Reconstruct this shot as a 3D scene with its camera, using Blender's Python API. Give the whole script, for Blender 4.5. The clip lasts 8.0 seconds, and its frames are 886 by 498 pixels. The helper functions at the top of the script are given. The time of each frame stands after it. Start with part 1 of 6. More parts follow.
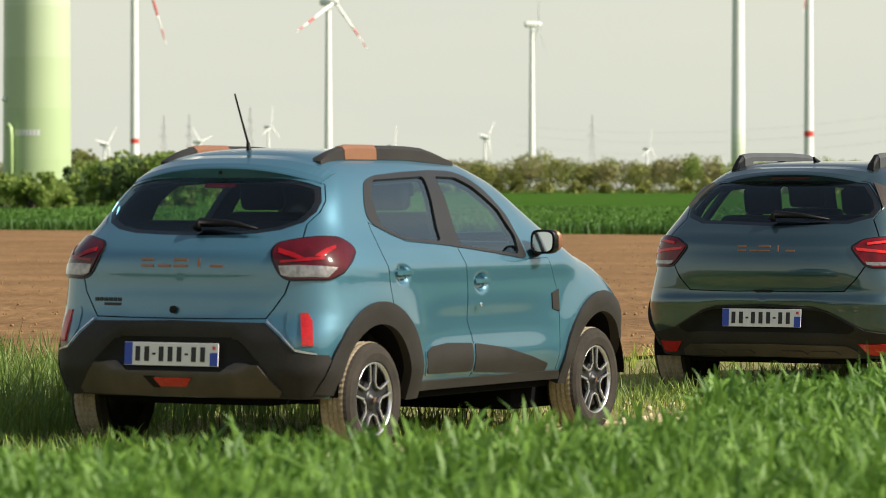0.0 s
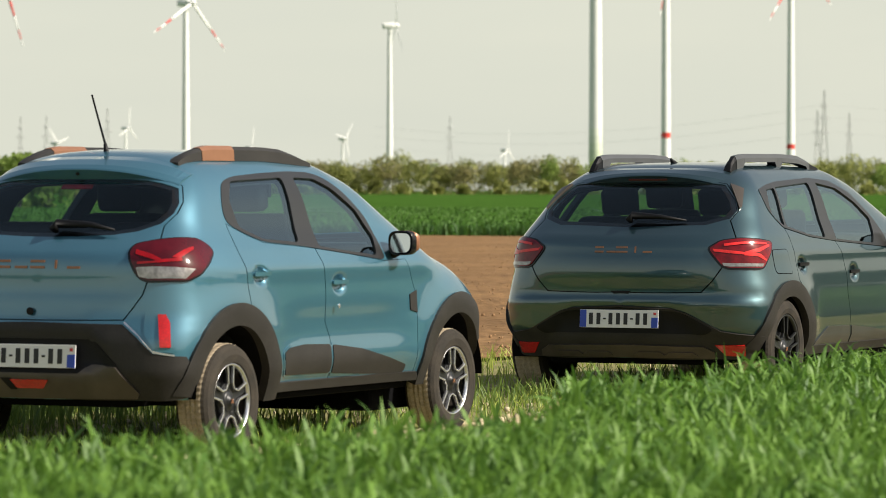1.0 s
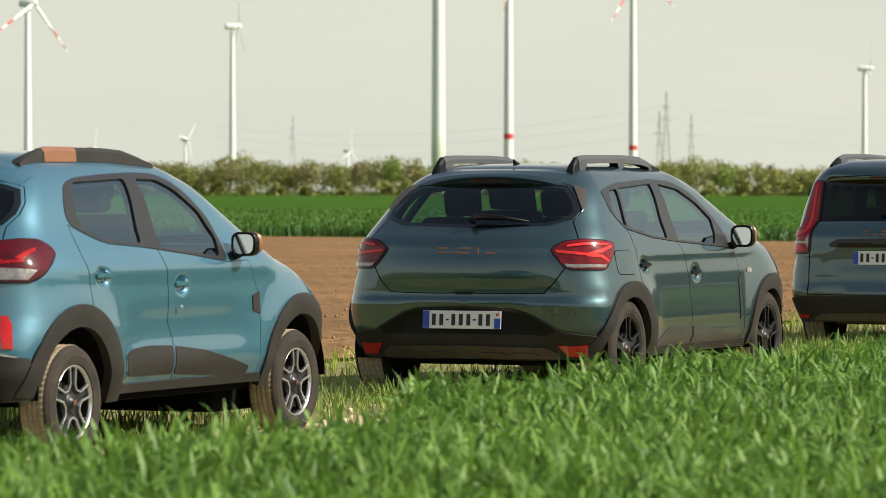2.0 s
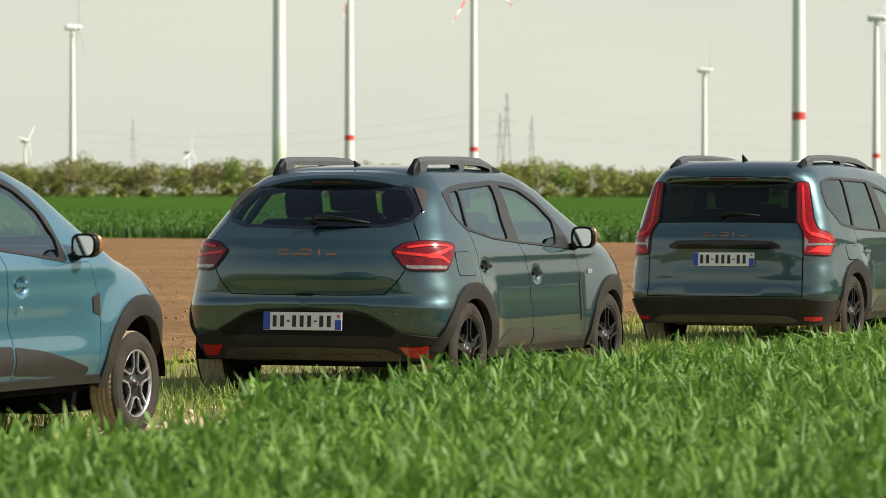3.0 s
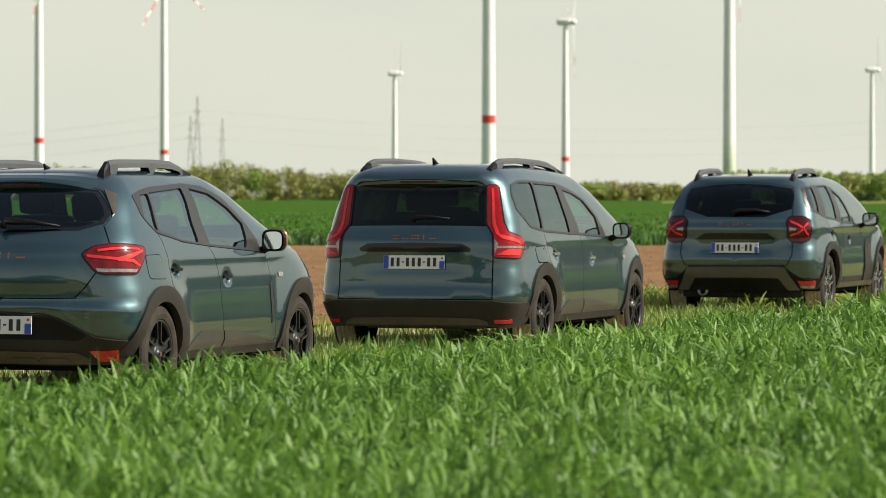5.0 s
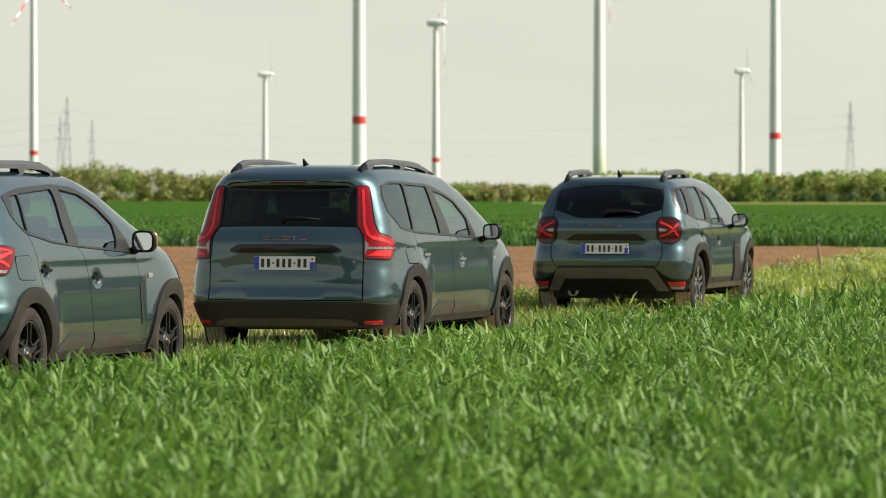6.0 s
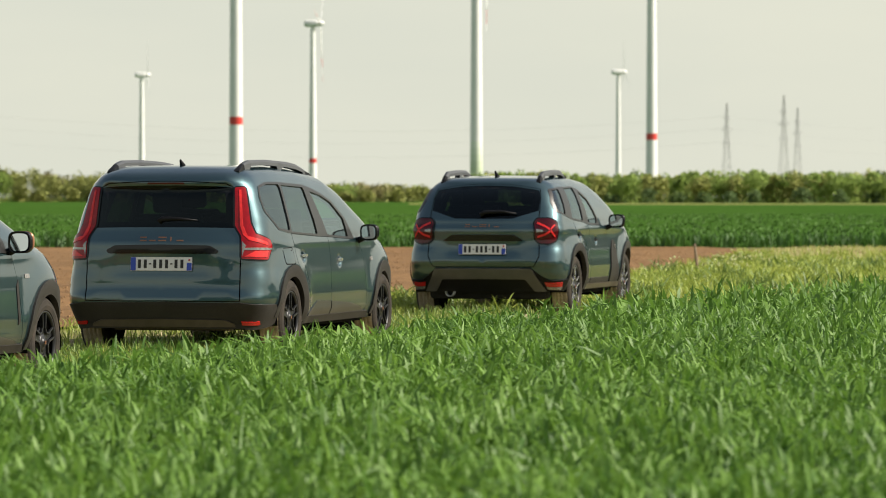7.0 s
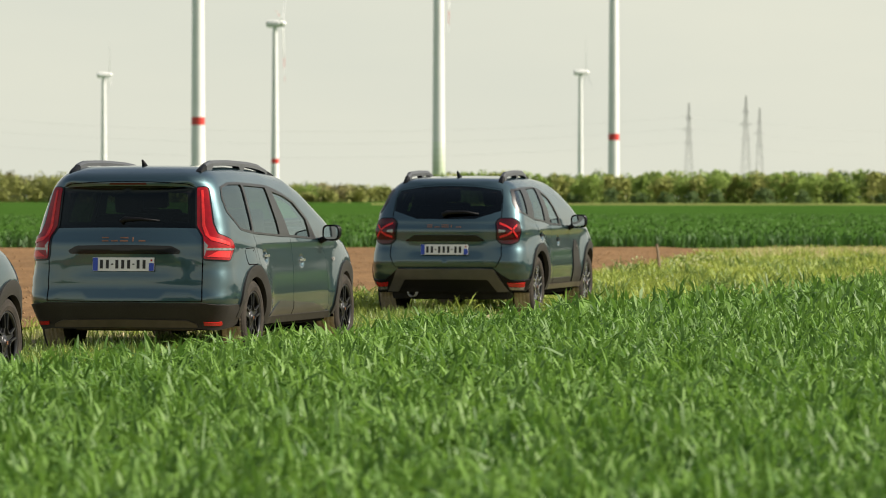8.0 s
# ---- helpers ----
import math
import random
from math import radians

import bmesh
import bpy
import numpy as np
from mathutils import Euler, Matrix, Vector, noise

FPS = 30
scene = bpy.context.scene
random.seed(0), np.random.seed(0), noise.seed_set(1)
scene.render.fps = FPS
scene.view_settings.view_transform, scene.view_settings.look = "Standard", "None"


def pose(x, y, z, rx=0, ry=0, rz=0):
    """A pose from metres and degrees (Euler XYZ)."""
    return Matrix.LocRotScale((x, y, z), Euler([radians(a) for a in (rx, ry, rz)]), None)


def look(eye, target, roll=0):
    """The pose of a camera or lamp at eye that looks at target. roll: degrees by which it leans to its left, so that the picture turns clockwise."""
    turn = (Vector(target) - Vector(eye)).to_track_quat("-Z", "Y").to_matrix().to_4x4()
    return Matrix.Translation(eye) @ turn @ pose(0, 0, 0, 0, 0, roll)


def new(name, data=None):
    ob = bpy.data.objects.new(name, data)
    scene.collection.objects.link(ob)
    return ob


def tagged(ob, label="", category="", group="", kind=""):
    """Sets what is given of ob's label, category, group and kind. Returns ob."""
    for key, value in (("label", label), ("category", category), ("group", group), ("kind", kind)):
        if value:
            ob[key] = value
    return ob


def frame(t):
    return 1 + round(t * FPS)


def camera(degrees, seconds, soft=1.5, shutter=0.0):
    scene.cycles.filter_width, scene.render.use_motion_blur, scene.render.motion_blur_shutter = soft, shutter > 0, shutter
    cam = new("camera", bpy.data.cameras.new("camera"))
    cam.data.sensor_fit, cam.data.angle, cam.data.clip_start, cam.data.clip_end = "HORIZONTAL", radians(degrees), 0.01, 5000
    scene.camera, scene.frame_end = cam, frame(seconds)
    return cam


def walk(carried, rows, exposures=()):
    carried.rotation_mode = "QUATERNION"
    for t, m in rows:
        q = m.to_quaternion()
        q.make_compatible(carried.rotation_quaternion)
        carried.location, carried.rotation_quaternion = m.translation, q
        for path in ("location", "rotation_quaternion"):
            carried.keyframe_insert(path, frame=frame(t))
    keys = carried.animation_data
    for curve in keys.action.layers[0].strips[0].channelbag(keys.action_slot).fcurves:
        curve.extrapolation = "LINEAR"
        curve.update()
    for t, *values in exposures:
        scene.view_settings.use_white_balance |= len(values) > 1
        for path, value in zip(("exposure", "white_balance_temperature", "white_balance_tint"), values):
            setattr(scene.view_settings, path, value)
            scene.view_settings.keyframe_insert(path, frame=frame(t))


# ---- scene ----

from mathutils.geometry import delaunay_2d_cdt

EYE = 1.275
cam = camera(12.0, 8.0, soft=0.85)
cam.data.dof.use_dof = True
cam.data.dof.focus_distance = 28.0
cam.data.dof.aperture_fstop = 7.2
# seconds, yaw, pitch of a tripod pan
ROWS = [
    (0.0, 0.000, -0.8225), (0.5, -0.897, -0.8155), (1.0, -1.932, -0.8055), (1.5, -2.954, -0.7975),
    (1.7, -3.406, -0.7955), (2.8, -5.785, -0.7765), (3.0, -6.231, -0.7725), (3.5, -7.291, -0.7615),
    (4.0, -8.415, -0.7515), (4.5, -9.411, -0.7435), (5.0, -10.433, -0.7315), (5.2, -10.820, -0.7265),
    (6.3, -12.708, -0.7165), (6.5, -13.066, -0.7145), (7.0, -13.863, -0.7085), (7.5, -14.288, -0.7055), (8.0, -14.376, -0.7045),
]
walk(cam, [(t, pose(0, 0, EYE, 90 + pitch, 0, yaw)) for t, yaw, pitch in ROWS], exposures=[(0.0, 0.60), (8.0, 0.60)])

# ---------------------------------------------------------------- light
SUN_AZ, SUN_EL = 107.0, 38.0          # compass degrees clockwise from +y, and height
sun_dir = Vector((math.sin(radians(SUN_AZ)) * math.cos(radians(SUN_EL)), math.cos(radians(SUN_AZ)) * math.cos(radians(SUN_EL)), math.sin(radians(SUN_EL))))
sun = new("sun", bpy.data.lights.new("sun", "SUN"))
sun.data.energy, sun.data.angle, sun.data.color = 4.7, radians(0.6), (1.0, 0.93, 0.82)
sun.matrix_world = look(sun_dir * 50, (0, 0, 0))

world = bpy.data.worlds.new("hazy_sky")
scene.world = world
world.use_nodes = True
wn, wl = world.node_tree.nodes, world.node_tree.links
wn.clear()
sky = wn.new("ShaderNodeTexSky")
sky.sky_type, sky.sun_disc = "NISHITA", False
sky.sun_elevation, sky.sun_rotation = radians(SUN_EL), radians(SUN_AZ)
sky.dust_density, sky.air_density, sky.ozone_density = 4.0, 1.0, 1.0
dim = wn.new("ShaderNodeMix"); dim.data_type, dim.blend_type = "RGBA", "MULTIPLY"
dim.inputs["Factor"].default_value = 1.0
dim.inputs["B"].default_value = (0.075, 0.075, 0.075, 1)
wl.new(sky.outputs[0], dim.inputs["A"])
tc = wn.new("ShaderNodeTexCoord")
mp = wn.new("ShaderNodeMapping"); mp.inputs["Scale"].default_value = (2.0, 2.0, 9.0)
cl = wn.new("ShaderNodeTexNoise"); cl.inputs["Scale"].default_value = 2.2; cl.inputs["Detail"].default_value = 6
wl.new(tc.outputs["Generated"], mp.inputs["Vector"]); wl.new(mp.outputs[0], cl.inputs["Vector"])
ramp = wn.new("ShaderNodeValToRGB")
ramp.color_ramp.elements[0].position, ramp.color_ramp.elements[1].position = 0.3, 0.7
ramp.color_ramp.elements[0].color, ramp.color_ramp.elements[1].color = (0.495, 0.51, 0.44, 1), (0.562, 0.562, 0.47, 1)
wl.new(cl.outputs["Fac"], ramp.inputs["Fac"])
veil = wn.new("ShaderNodeMix"); veil.data_type = "RGBA"
sep = wn.new("ShaderNodeSeparateXYZ"); wl.new(tc.outputs["Generated"], sep.inputs[0])
haze = wn.new("ShaderNodeMapRange")       # thick haze low down, bluer sky overhead
haze.inputs["From Min"].default_value, haze.inputs["From Max"].default_value = 0.07, 0.50
haze.inputs["To Min"].default_value, haze.inputs["To Max"].default_value = 0.90, 0.10
wl.new(sep.outputs["Z"], haze.inputs["Value"]); wl.new(haze.outputs["Result"], veil.inputs["Factor"])
wl.new(dim.outputs["Result"], veil.inputs["A"]); wl.new(ramp.outputs["Color"], veil.inputs["B"])
bg = wn.new("ShaderNodeBackground"); bg.inputs["Strength"].default_value = 1.0
wo = wn.new("ShaderNodeOutputWorld")
wl.new(veil.outputs["Result"], bg.inputs["Color"]); wl.new(bg.outputs[0], wo.inputs["Surface"])

# ---------------------------------------------------------------- materials
def mat(name, color, rough=0.6, metal=0.0, coat=0.0, noise_scale=0.0, noise_amt=0.2, fine=0.0, bump=0.0, bump_scale=40.0, color2=None,
        transmission=0.0, emit=0.0, spec=0.5, island=0.0, objrand=0.0, translucent=0.0):
    m = bpy.data.materials.new(name)
    m.use_nodes = True
    n, l = m.node_tree.nodes, m.node_tree.links
    b = n["Principled BSDF"]
    b.inputs["Base Color"].default_value = (*color, 1)
    b.inputs["Roughness"].default_value, b.inputs["Metallic"].default_value = rough, metal
    b.inputs["Coat Weight"].default_value = coat
    b.inputs["Coat Roughness"].default_value = 0.03
    b.inputs["Specular IOR Level"].default_value = spec
    b.inputs["Transmission Weight"].default_value = transmission
    if emit:
        b.inputs["Emission Color"].default_value = (*color, 1)
        b.inputs["Emission Strength"].default_value = emit
    out = None
    if noise_scale or island or objrand:
        co = n.new("ShaderNodeTexCoord")
        mixn = n.new("ShaderNodeMix"); mixn.data_type = "RGBA"
        c2 = color2 or tuple(c * (1 - noise_amt) for c in color)
        mixn.inputs["A"].default_value, mixn.inputs["B"].default_value = (*color, 1), (*c2, 1)
        fac = None
        if noise_scale:
            t1 = n.new("ShaderNodeTexNoise"); t1.inputs["Scale"].default_value = noise_scale; t1.inputs["Detail"].default_value = 5
            l.new(co.outputs["Object"], t1.inputs["Vector"])
            r1 = n.new("ShaderNodeMapRange"); r1.inputs["From Min"].default_value, r1.inputs["From Max"].default_value = 0.32, 0.68
            l.new(t1.outputs["Fac"], r1.inputs["Value"])
            fac = r1.outputs["Result"]
        if island:
            ge = n.new("ShaderNodeNewGeometry")
            if fac is None:
                fac = ge.outputs["Random Per Island"]
            else:
                ad = n.new("ShaderNodeMix"); ad.data_type = "FLOAT"; ad.inputs["Factor"].default_value = island
                l.new(fac, ad.inputs["A"]); l.new(ge.outputs["Random Per Island"], ad.inputs["B"])
                fac = ad.outputs["Result"]
        if objrand:
            oi = n.new("ShaderNodeObjectInfo")
            ad = n.new("ShaderNodeMix"); ad.data_type = "FLOAT"; ad.inputs["Factor"].default_value = objrand
            if fac is not None:
                l.new(fac, ad.inputs["A"])
            l.new(oi.outputs["Random"], ad.inputs["B"])
            fac = ad.outputs["Result"]
        l.new(fac, mixn.inputs["Factor"])
        out = mixn.outputs["Result"]
        if fine:
            t2 = n.new("ShaderNodeTexNoise"); t2.inputs["Scale"].default_value = noise_scale * 14; t2.inputs["Detail"].default_value = 4
            l.new(co.outputs["Object"], t2.inputs["Vector"])
            m2 = n.new("ShaderNodeMix"); m2.data_type, m2.blend_type = "RGBA", "OVERLAY"
            m2.inputs["Factor"].default_value = fine
            l.new(out, m2.inputs["A"]); l.new(t2.outputs["Fac"], m2.inputs["B"])
            out = m2.outputs["Result"]
        l.new(out, b.inputs["Base Color"])
    if bump:
        co2 = n.new("ShaderNodeTexCoord")
        t3 = n.new("ShaderNodeTexNoise"); t3.inputs["Scale"].default_value = bump_scale; t3.inputs["Detail"].default_value = 6
        l.new(co2.outputs["Object"], t3.inputs["Vector"])
        bp = n.new("ShaderNodeBump"); bp.inputs["Strength"].default_value = bump
        bp.inputs["Distance"].default_value = 0.6 / bump_scale
        l.new(t3.outputs["Fac"], bp.inputs["Height"]); l.new(bp.outputs["Normal"], b.inputs["Normal"])
    if translucent:
        tr = n.new("ShaderNodeBsdfTranslucent")
        if out is not None:
            l.new(out, tr.inputs["Color"])
        else:
            tr.inputs["Color"].default_value = (*color, 1)
        ms = n.new("ShaderNodeMixShader"); ms.inputs["Fac"].default_value = translucent
        mo = n["Material Output"]
        l.new(b.outputs[0], ms.inputs[1]); l.new(tr.outputs[0], ms.inputs[2]); l.new(ms.outputs[0], mo.inputs["Surface"])
    return m


def paint(name, color, flake, metal=0.5, rough=0.36):
    """Metallic car paint under clear lacquer."""
    m = mat(name, color, rough=rough, metal=metal, coat=1.0, noise_scale=1.2, noise_amt=0.12)
    n, l = m.node_tree.nodes, m.node_tree.links
    b = n["Principled BSDF"]
    b.inputs["Coat IOR"].default_value = 1.70
    b.inputs["Coat Roughness"].default_value = 0.05
    co = n.new("ShaderNodeTexCoord")
    v = n.new("ShaderNodeTexVoronoi"); v.inputs["Scale"].default_value = 900
    l.new(co.outputs["Object"], v.inputs["Vector"])
    bp = n.new("ShaderNodeBump"); bp.inputs["Strength"].default_value = flake; bp.inputs["Distance"].default_value = 0.0004
    l.new(v.outputs["Distance"], bp.inputs["Height"]); l.new(bp.outputs["Normal"], b.inputs["Normal"])
    return m


def glass(name, tint, dark, gloss=0.60, base=0.05):
    """Car glazing: tinted see-through sheet with a glossy face."""
    m = bpy.data.materials.new(name)
    m.use_nodes = True
    n, l = m.node_tree.nodes, m.node_tree.links
    n.clear()
    tr = n.new("ShaderNodeBsdfTransparent"); tr.inputs["Color"].default_value = (*[c * dark for c in tint], 1)
    gl = n.new("ShaderNodeBsdfGlossy"); gl.inputs["Roughness"].default_value = 0.02; gl.inputs["Color"].default_value = (0.80, 0.94, 0.97, 1)
    lw = n.new("ShaderNodeLayerWeight"); lw.inputs["Blend"].default_value = 0.5
    pw = n.new("ShaderNodeMath"); pw.operation = "POWER"; pw.inputs[1].default_value = 2.2
    fr = n.new("ShaderNodeMath"); fr.operation = "MULTIPLY_ADD"; fr.inputs[1].default_value, fr.inputs[2].default_value = gloss, base
    l.new(lw.outputs["Facing"], pw.inputs[0]); l.new(pw.outputs[0], fr.inputs[0])
    ms = n.new("ShaderNodeMixShader"); mo = n.new("ShaderNodeOutputMaterial")
    l.new(fr.outputs[0], ms.inputs["Fac"]); l.new(tr.outputs[0], ms.inputs[1]); l.new(gl.outputs[0], ms.inputs[2]); l.new(ms.outputs[0], mo.inputs["Surface"])
    return m


M = {
    "blue": paint("blue_metallic_paint", (0.062, 0.185, 0.255), 0.07, 0.58, 0.36),
    "green": paint("dark_green_metallic_paint", (0.044, 0.092, 0.104), 0.06, 0.88, 0.40),
    "plastic": mat("grey_textured_plastic", (0.024, 0.022, 0.020), 0.55, spec=0.3, noise_scale=5, noise_amt=0.3, fine=0.3, bump=0.25, bump_scale=600),
    "cladding": mat("smooth_grey_cladding", (0.034, 0.035, 0.034), 0.30, spec=0.5, noise_scale=5, noise_amt=0.25, fine=0.3),
    "frame": mat("satin_window_trim", (0.017, 0.016, 0.015), 0.34, spec=0.5, noise_scale=6, noise_amt=0.2),
    "black": mat("black_plastic", (0.006, 0.006, 0.007), 0.5, spec=0.2, noise_scale=6, noise_amt=0.3),
    "gloss_black": mat("gloss_black_plastic", (0.008, 0.008, 0.009), 0.14, spec=0.3, coat=0.15),
    "skid": mat("bronze_grey_skid_plate", (0.095, 0.080, 0.068), 0.38, metal=0.5, noise_scale=8, noise_amt=0.25),
    "guard": mat("satin_grey_guard", (0.105, 0.100, 0.095), 0.42, metal=0.3, noise_scale=8, noise_amt=0.2),
    "copper": mat("copper_paint", (0.31, 0.145, 0.078), 0.4, metal=0.5, noise_scale=20, noise_amt=0.1),
    # near-black for joints; also paints the shade in wheel wells and below floors
    "gap": mat("gap_and_well_shade", (0.005, 0.005, 0.006), 0.9, spec=0.05),
    "red_mid": mat("mid_red_lens", (0.17, 0.003, 0.008), 0.12, spec=0.3, coat=0.25, noise_scale=22, noise_amt=0.5),
    "red": mat("red_lens", (0.31, 0.004, 0.008), 0.14, spec=0.3, coat=0.25, noise_scale=18, noise_amt=0.35),
    "red_dark": mat("dark_red_lens", (0.070, 0.002, 0.006), 0.10, spec=0.3, coat=0.3, noise_scale=14, noise_amt=0.4),
    "red_bright": mat("bright_red_light_guide", (0.78, 0.030, 0.030), 0.2, spec=0.3, coat=0.25, noise_scale=30, noise_amt=0.3),
    "reflector": mat("red_reflector", (0.52, 0.008, 0.008), 0.25, coat=0.6, noise_scale=90, noise_amt=0.35),
    "clear": mat("clear_lamp_lens", (0.34, 0.32, 0.31), 0.15, metal=0.5, coat=1.0, noise_scale=40, noise_amt=0.5),
    "white": mat("white_plate", (0.72, 0.72, 0.72), 0.4, noise_scale=10, noise_amt=0.06),
    "plate_blue": mat("plate_blue", (0.02, 0.06, 0.42), 0.4, noise_scale=10, noise_amt=0.08),
    "ink": mat("plate_ink", (0.012, 0.012, 0.014), 0.5),
    "rubber": mat("dusty_sidewall_rubber", (0.026, 0.024, 0.021), 0.85, spec=0.15, noise_scale=9, color2=(0.045, 0.038, 0.030), fine=0.4, bump=0.3, bump_scale=200),
    "tread": mat("dusty_tread_rubber", (0.42, 0.345, 0.24), 0.9, noise_scale=9, color2=(0.26, 0.21, 0.145), fine=0.5, bump=0.3, bump_scale=200),
    "rubber_dark": mat("black_rubber", (0.02, 0.019, 0.018), 0.8, spec=0.2, noise_scale=9, noise_amt=0.3),
    "alloy": mat("machined_alloy", (0.72, 0.72, 0.74), 0.25, metal=0.9, noise_scale=30, noise_amt=0.2),
    "rim_dark": mat("dark_wheel_paint", (0.014, 0.015, 0.016), 0.4, spec=0.3, coat=0.2, noise_scale=10, noise_amt=0.2),
    "rail_grey": mat("satin_grey_rail", (0.085, 0.088, 0.092), 0.42, metal=0.4, noise_scale=8, noise_amt=0.15),
    "mirror": mat("mirror_glass", (0.62, 0.66, 0.68), 0.03, metal=1.0),
    "fabric": mat("dark_seat_fabric", (0.010, 0.011, 0.013), 0.9, spec=0.2, noise_scale=30, noise_amt=0.3),
    "glass_dark": glass("privacy_glass", (0.86, 0.93, 1.0), 0.26, 0.62, 0.02),
    "glass_black": glass("dark_rear_glass", (0.86, 0.93, 1.0), 0.12, 0.55, 0.02),
    "glass_mid": glass("tinted_rear_glass", (0.90, 0.97, 1.0), 0.82, 0.30, 0.03),
    "glass": glass("side_glass", (0.78, 1.0, 0.98), 0.92, 0.72, 0.05),
    "steel": mat("galvanised_steel", (0.50, 0.50, 0.49), 0.55, metal=0.4, noise_scale=0.6, noise_amt=0.2),
    "tower": mat("white_tower_paint", (0.80, 0.80, 0.77), 0.35, noise_scale=0.15, noise_amt=0.06),
    "tower_green": mat("pale_green_tower_paint", (0.42, 0.55, 0.25), 0.35, noise_scale=0.2, noise_amt=0.06),
    "tower_red": mat("red_band_paint", (0.62, 0.05, 0.04), 0.4, noise_scale=0.3, noise_amt=0.1),
}

# ---------------------------------------------------------------- mesh helpers
def link_mesh(name, me, material, parent=None, label="", matrix=None):
    ob = new(name, me)
    if material is not None and not me.materials:
        me.materials.append(material)
    if parent is not None:
        ob.parent = parent
    if matrix is not None:
        ob.matrix_basis = matrix
    if label:
        ob["label"] = label
    return ob


def part(name, bm, material, parent, label="", smooth=False, matrix=None):
    me = bpy.data.meshes.new(name)
    bmesh.ops.recalc_face_normals(bm, faces=bm.faces)
    bm.to_mesh(me)
    bm.free()
    if smooth:
        me.shade_smooth()
    return link_mesh(name, me, material, parent, label, matrix)


def raw(name, verts, faces, material, parent=None, label="", smooth=False, normals=None):
    me = bpy.data.meshes.new(name)
    me.from_pydata([tuple(v) for v in verts], [], faces)
    if smooth or normals is not None:
        me.shade_smooth()
    if normals is not None:
        me.normals_split_custom_set_from_vertices([tuple(v) for v in normals])
    return link_mesh(name, me, material, parent, label)


def thing(name, matrix, label, category, group="", kind=""):
    ob = new(name)
    ob.matrix_basis = matrix
    return tagged(ob, label, category, group, kind)


def box(bm, size, m, bevel=0.0, seg=2):
    r = bmesh.ops.create_cube(bm, size=1.0, matrix=m @ Matrix.Diagonal((*size, 1)))
    if bevel:
        edges = list({e for v in r["verts"] for e in v.link_edges})
        bmesh.ops.bevel(bm, geom=edges, offset=bevel, segments=seg, affect="EDGES", profile=0.6)


def at(x, y, z):
    return Matrix.Translation((x, y, z))


def lathe(bm, prof, seg, m=Matrix.Identity(4), closed=False, caps=True):
    """Turn a profile of (radius, height) round the z axis of m."""
    rings = []
    for r, z in prof:
        rings.append([bm.verts.new(m @ Vector((r * math.cos(2 * math.pi * i / seg), r * math.sin(2 * math.pi * i / seg), z))) for i in range(seg)])
    pairs = list(zip(rings, rings[1:])) + ([(rings[-1], rings[0])] if closed else [])
    for a, b in pairs:
        for i in range(seg):
            bm.faces.new((a[i], a[(i + 1) % seg], b[(i + 1) % seg], b[i]))
    if not closed and caps:
        if prof[0][0] > 1e-6:
            bm.faces.new(rings[0][::-1])
        if prof[-1][0] > 1e-6:
            bm.faces.new(rings[-1])


def sweep(bm, pts, rad, seg=8):
    """A tube through points; rad is one radius or one for each point."""
    pts = [Vector(p) for p in pts]
    rads = [rad] * len(pts) if isinstance(rad, (int, float)) else rad
    rings = []
    for i, p in enumerate(pts):
        d = (pts[min(i + 1, len(pts) - 1)] - pts[max(i - 1, 0)]).normalized()
        a = d.orthogonal().normalized() if abs(d.z) > 0.9 else d.cross(Vector((0, 0, 1))).normalized()
        b = d.cross(a)
        rings.append([bm.verts.new(p + rads[i] * (math.cos(2 * math.pi * k / seg) * a + math.sin(2 * math.pi * k / seg) * b)) for k in range(seg)])
    for a, b in zip(rings, rings[1:]):
        for k in range(seg):
            bm.faces.new((a[k], a[(k + 1) % seg], b[(k + 1) % seg], b[k]))
    bm.faces.new(rings[0][::-1])
    bm.faces.new(rings[-1])


# ---------------------------------------------------------------- car body surface
def curve(pts, blur):
    """A smoothed interpolation through (a, b) pairs."""
    a, b = np.array(pts, float).T
    lo, hi = a[0] - 1.0, a[-1] + 1.0
    x = np.linspace(lo, hi, 3000)
    y = np.interp(x, a, b)
    # straight continuation past both ends
    y = np.where(x < a[0], b[0] + (x - a[0]) * (b[1] - b[0]) / (a[1] - a[0]) * 0.0, y)
    n = max(1, int(blur / (x[1] - x[0])))
    k = np.hanning(2 * n + 3); k /= k.sum()
    y = np.convolve(np.pad(y, (n + 1, n + 1), mode="edge"), k, mode="valid")
    return lambda q: np.interp(q, x, y)


def smax(a, b, k):
    h = np.maximum(k - np.abs(a - b), 0) / k
    return np.maximum(a, b) + h * h * k * 0.25


def inside(poly, q):
    """Which of the points q lie in the polygon."""
    res = np.zeros(len(q), bool)
    x, y = q[:, 0], q[:, 1]
    for (x0, y0), (x1, y1) in zip(poly, np.roll(poly, -1, 0)):
        c = (y0 > y) != (y1 > y)
        with np.errstate(divide="ignore", invalid="ignore"):
            res ^= c & (x < (x1 - x0) * (y - y0) / (y1 - y0 + 1e-30) + x0)
    return res


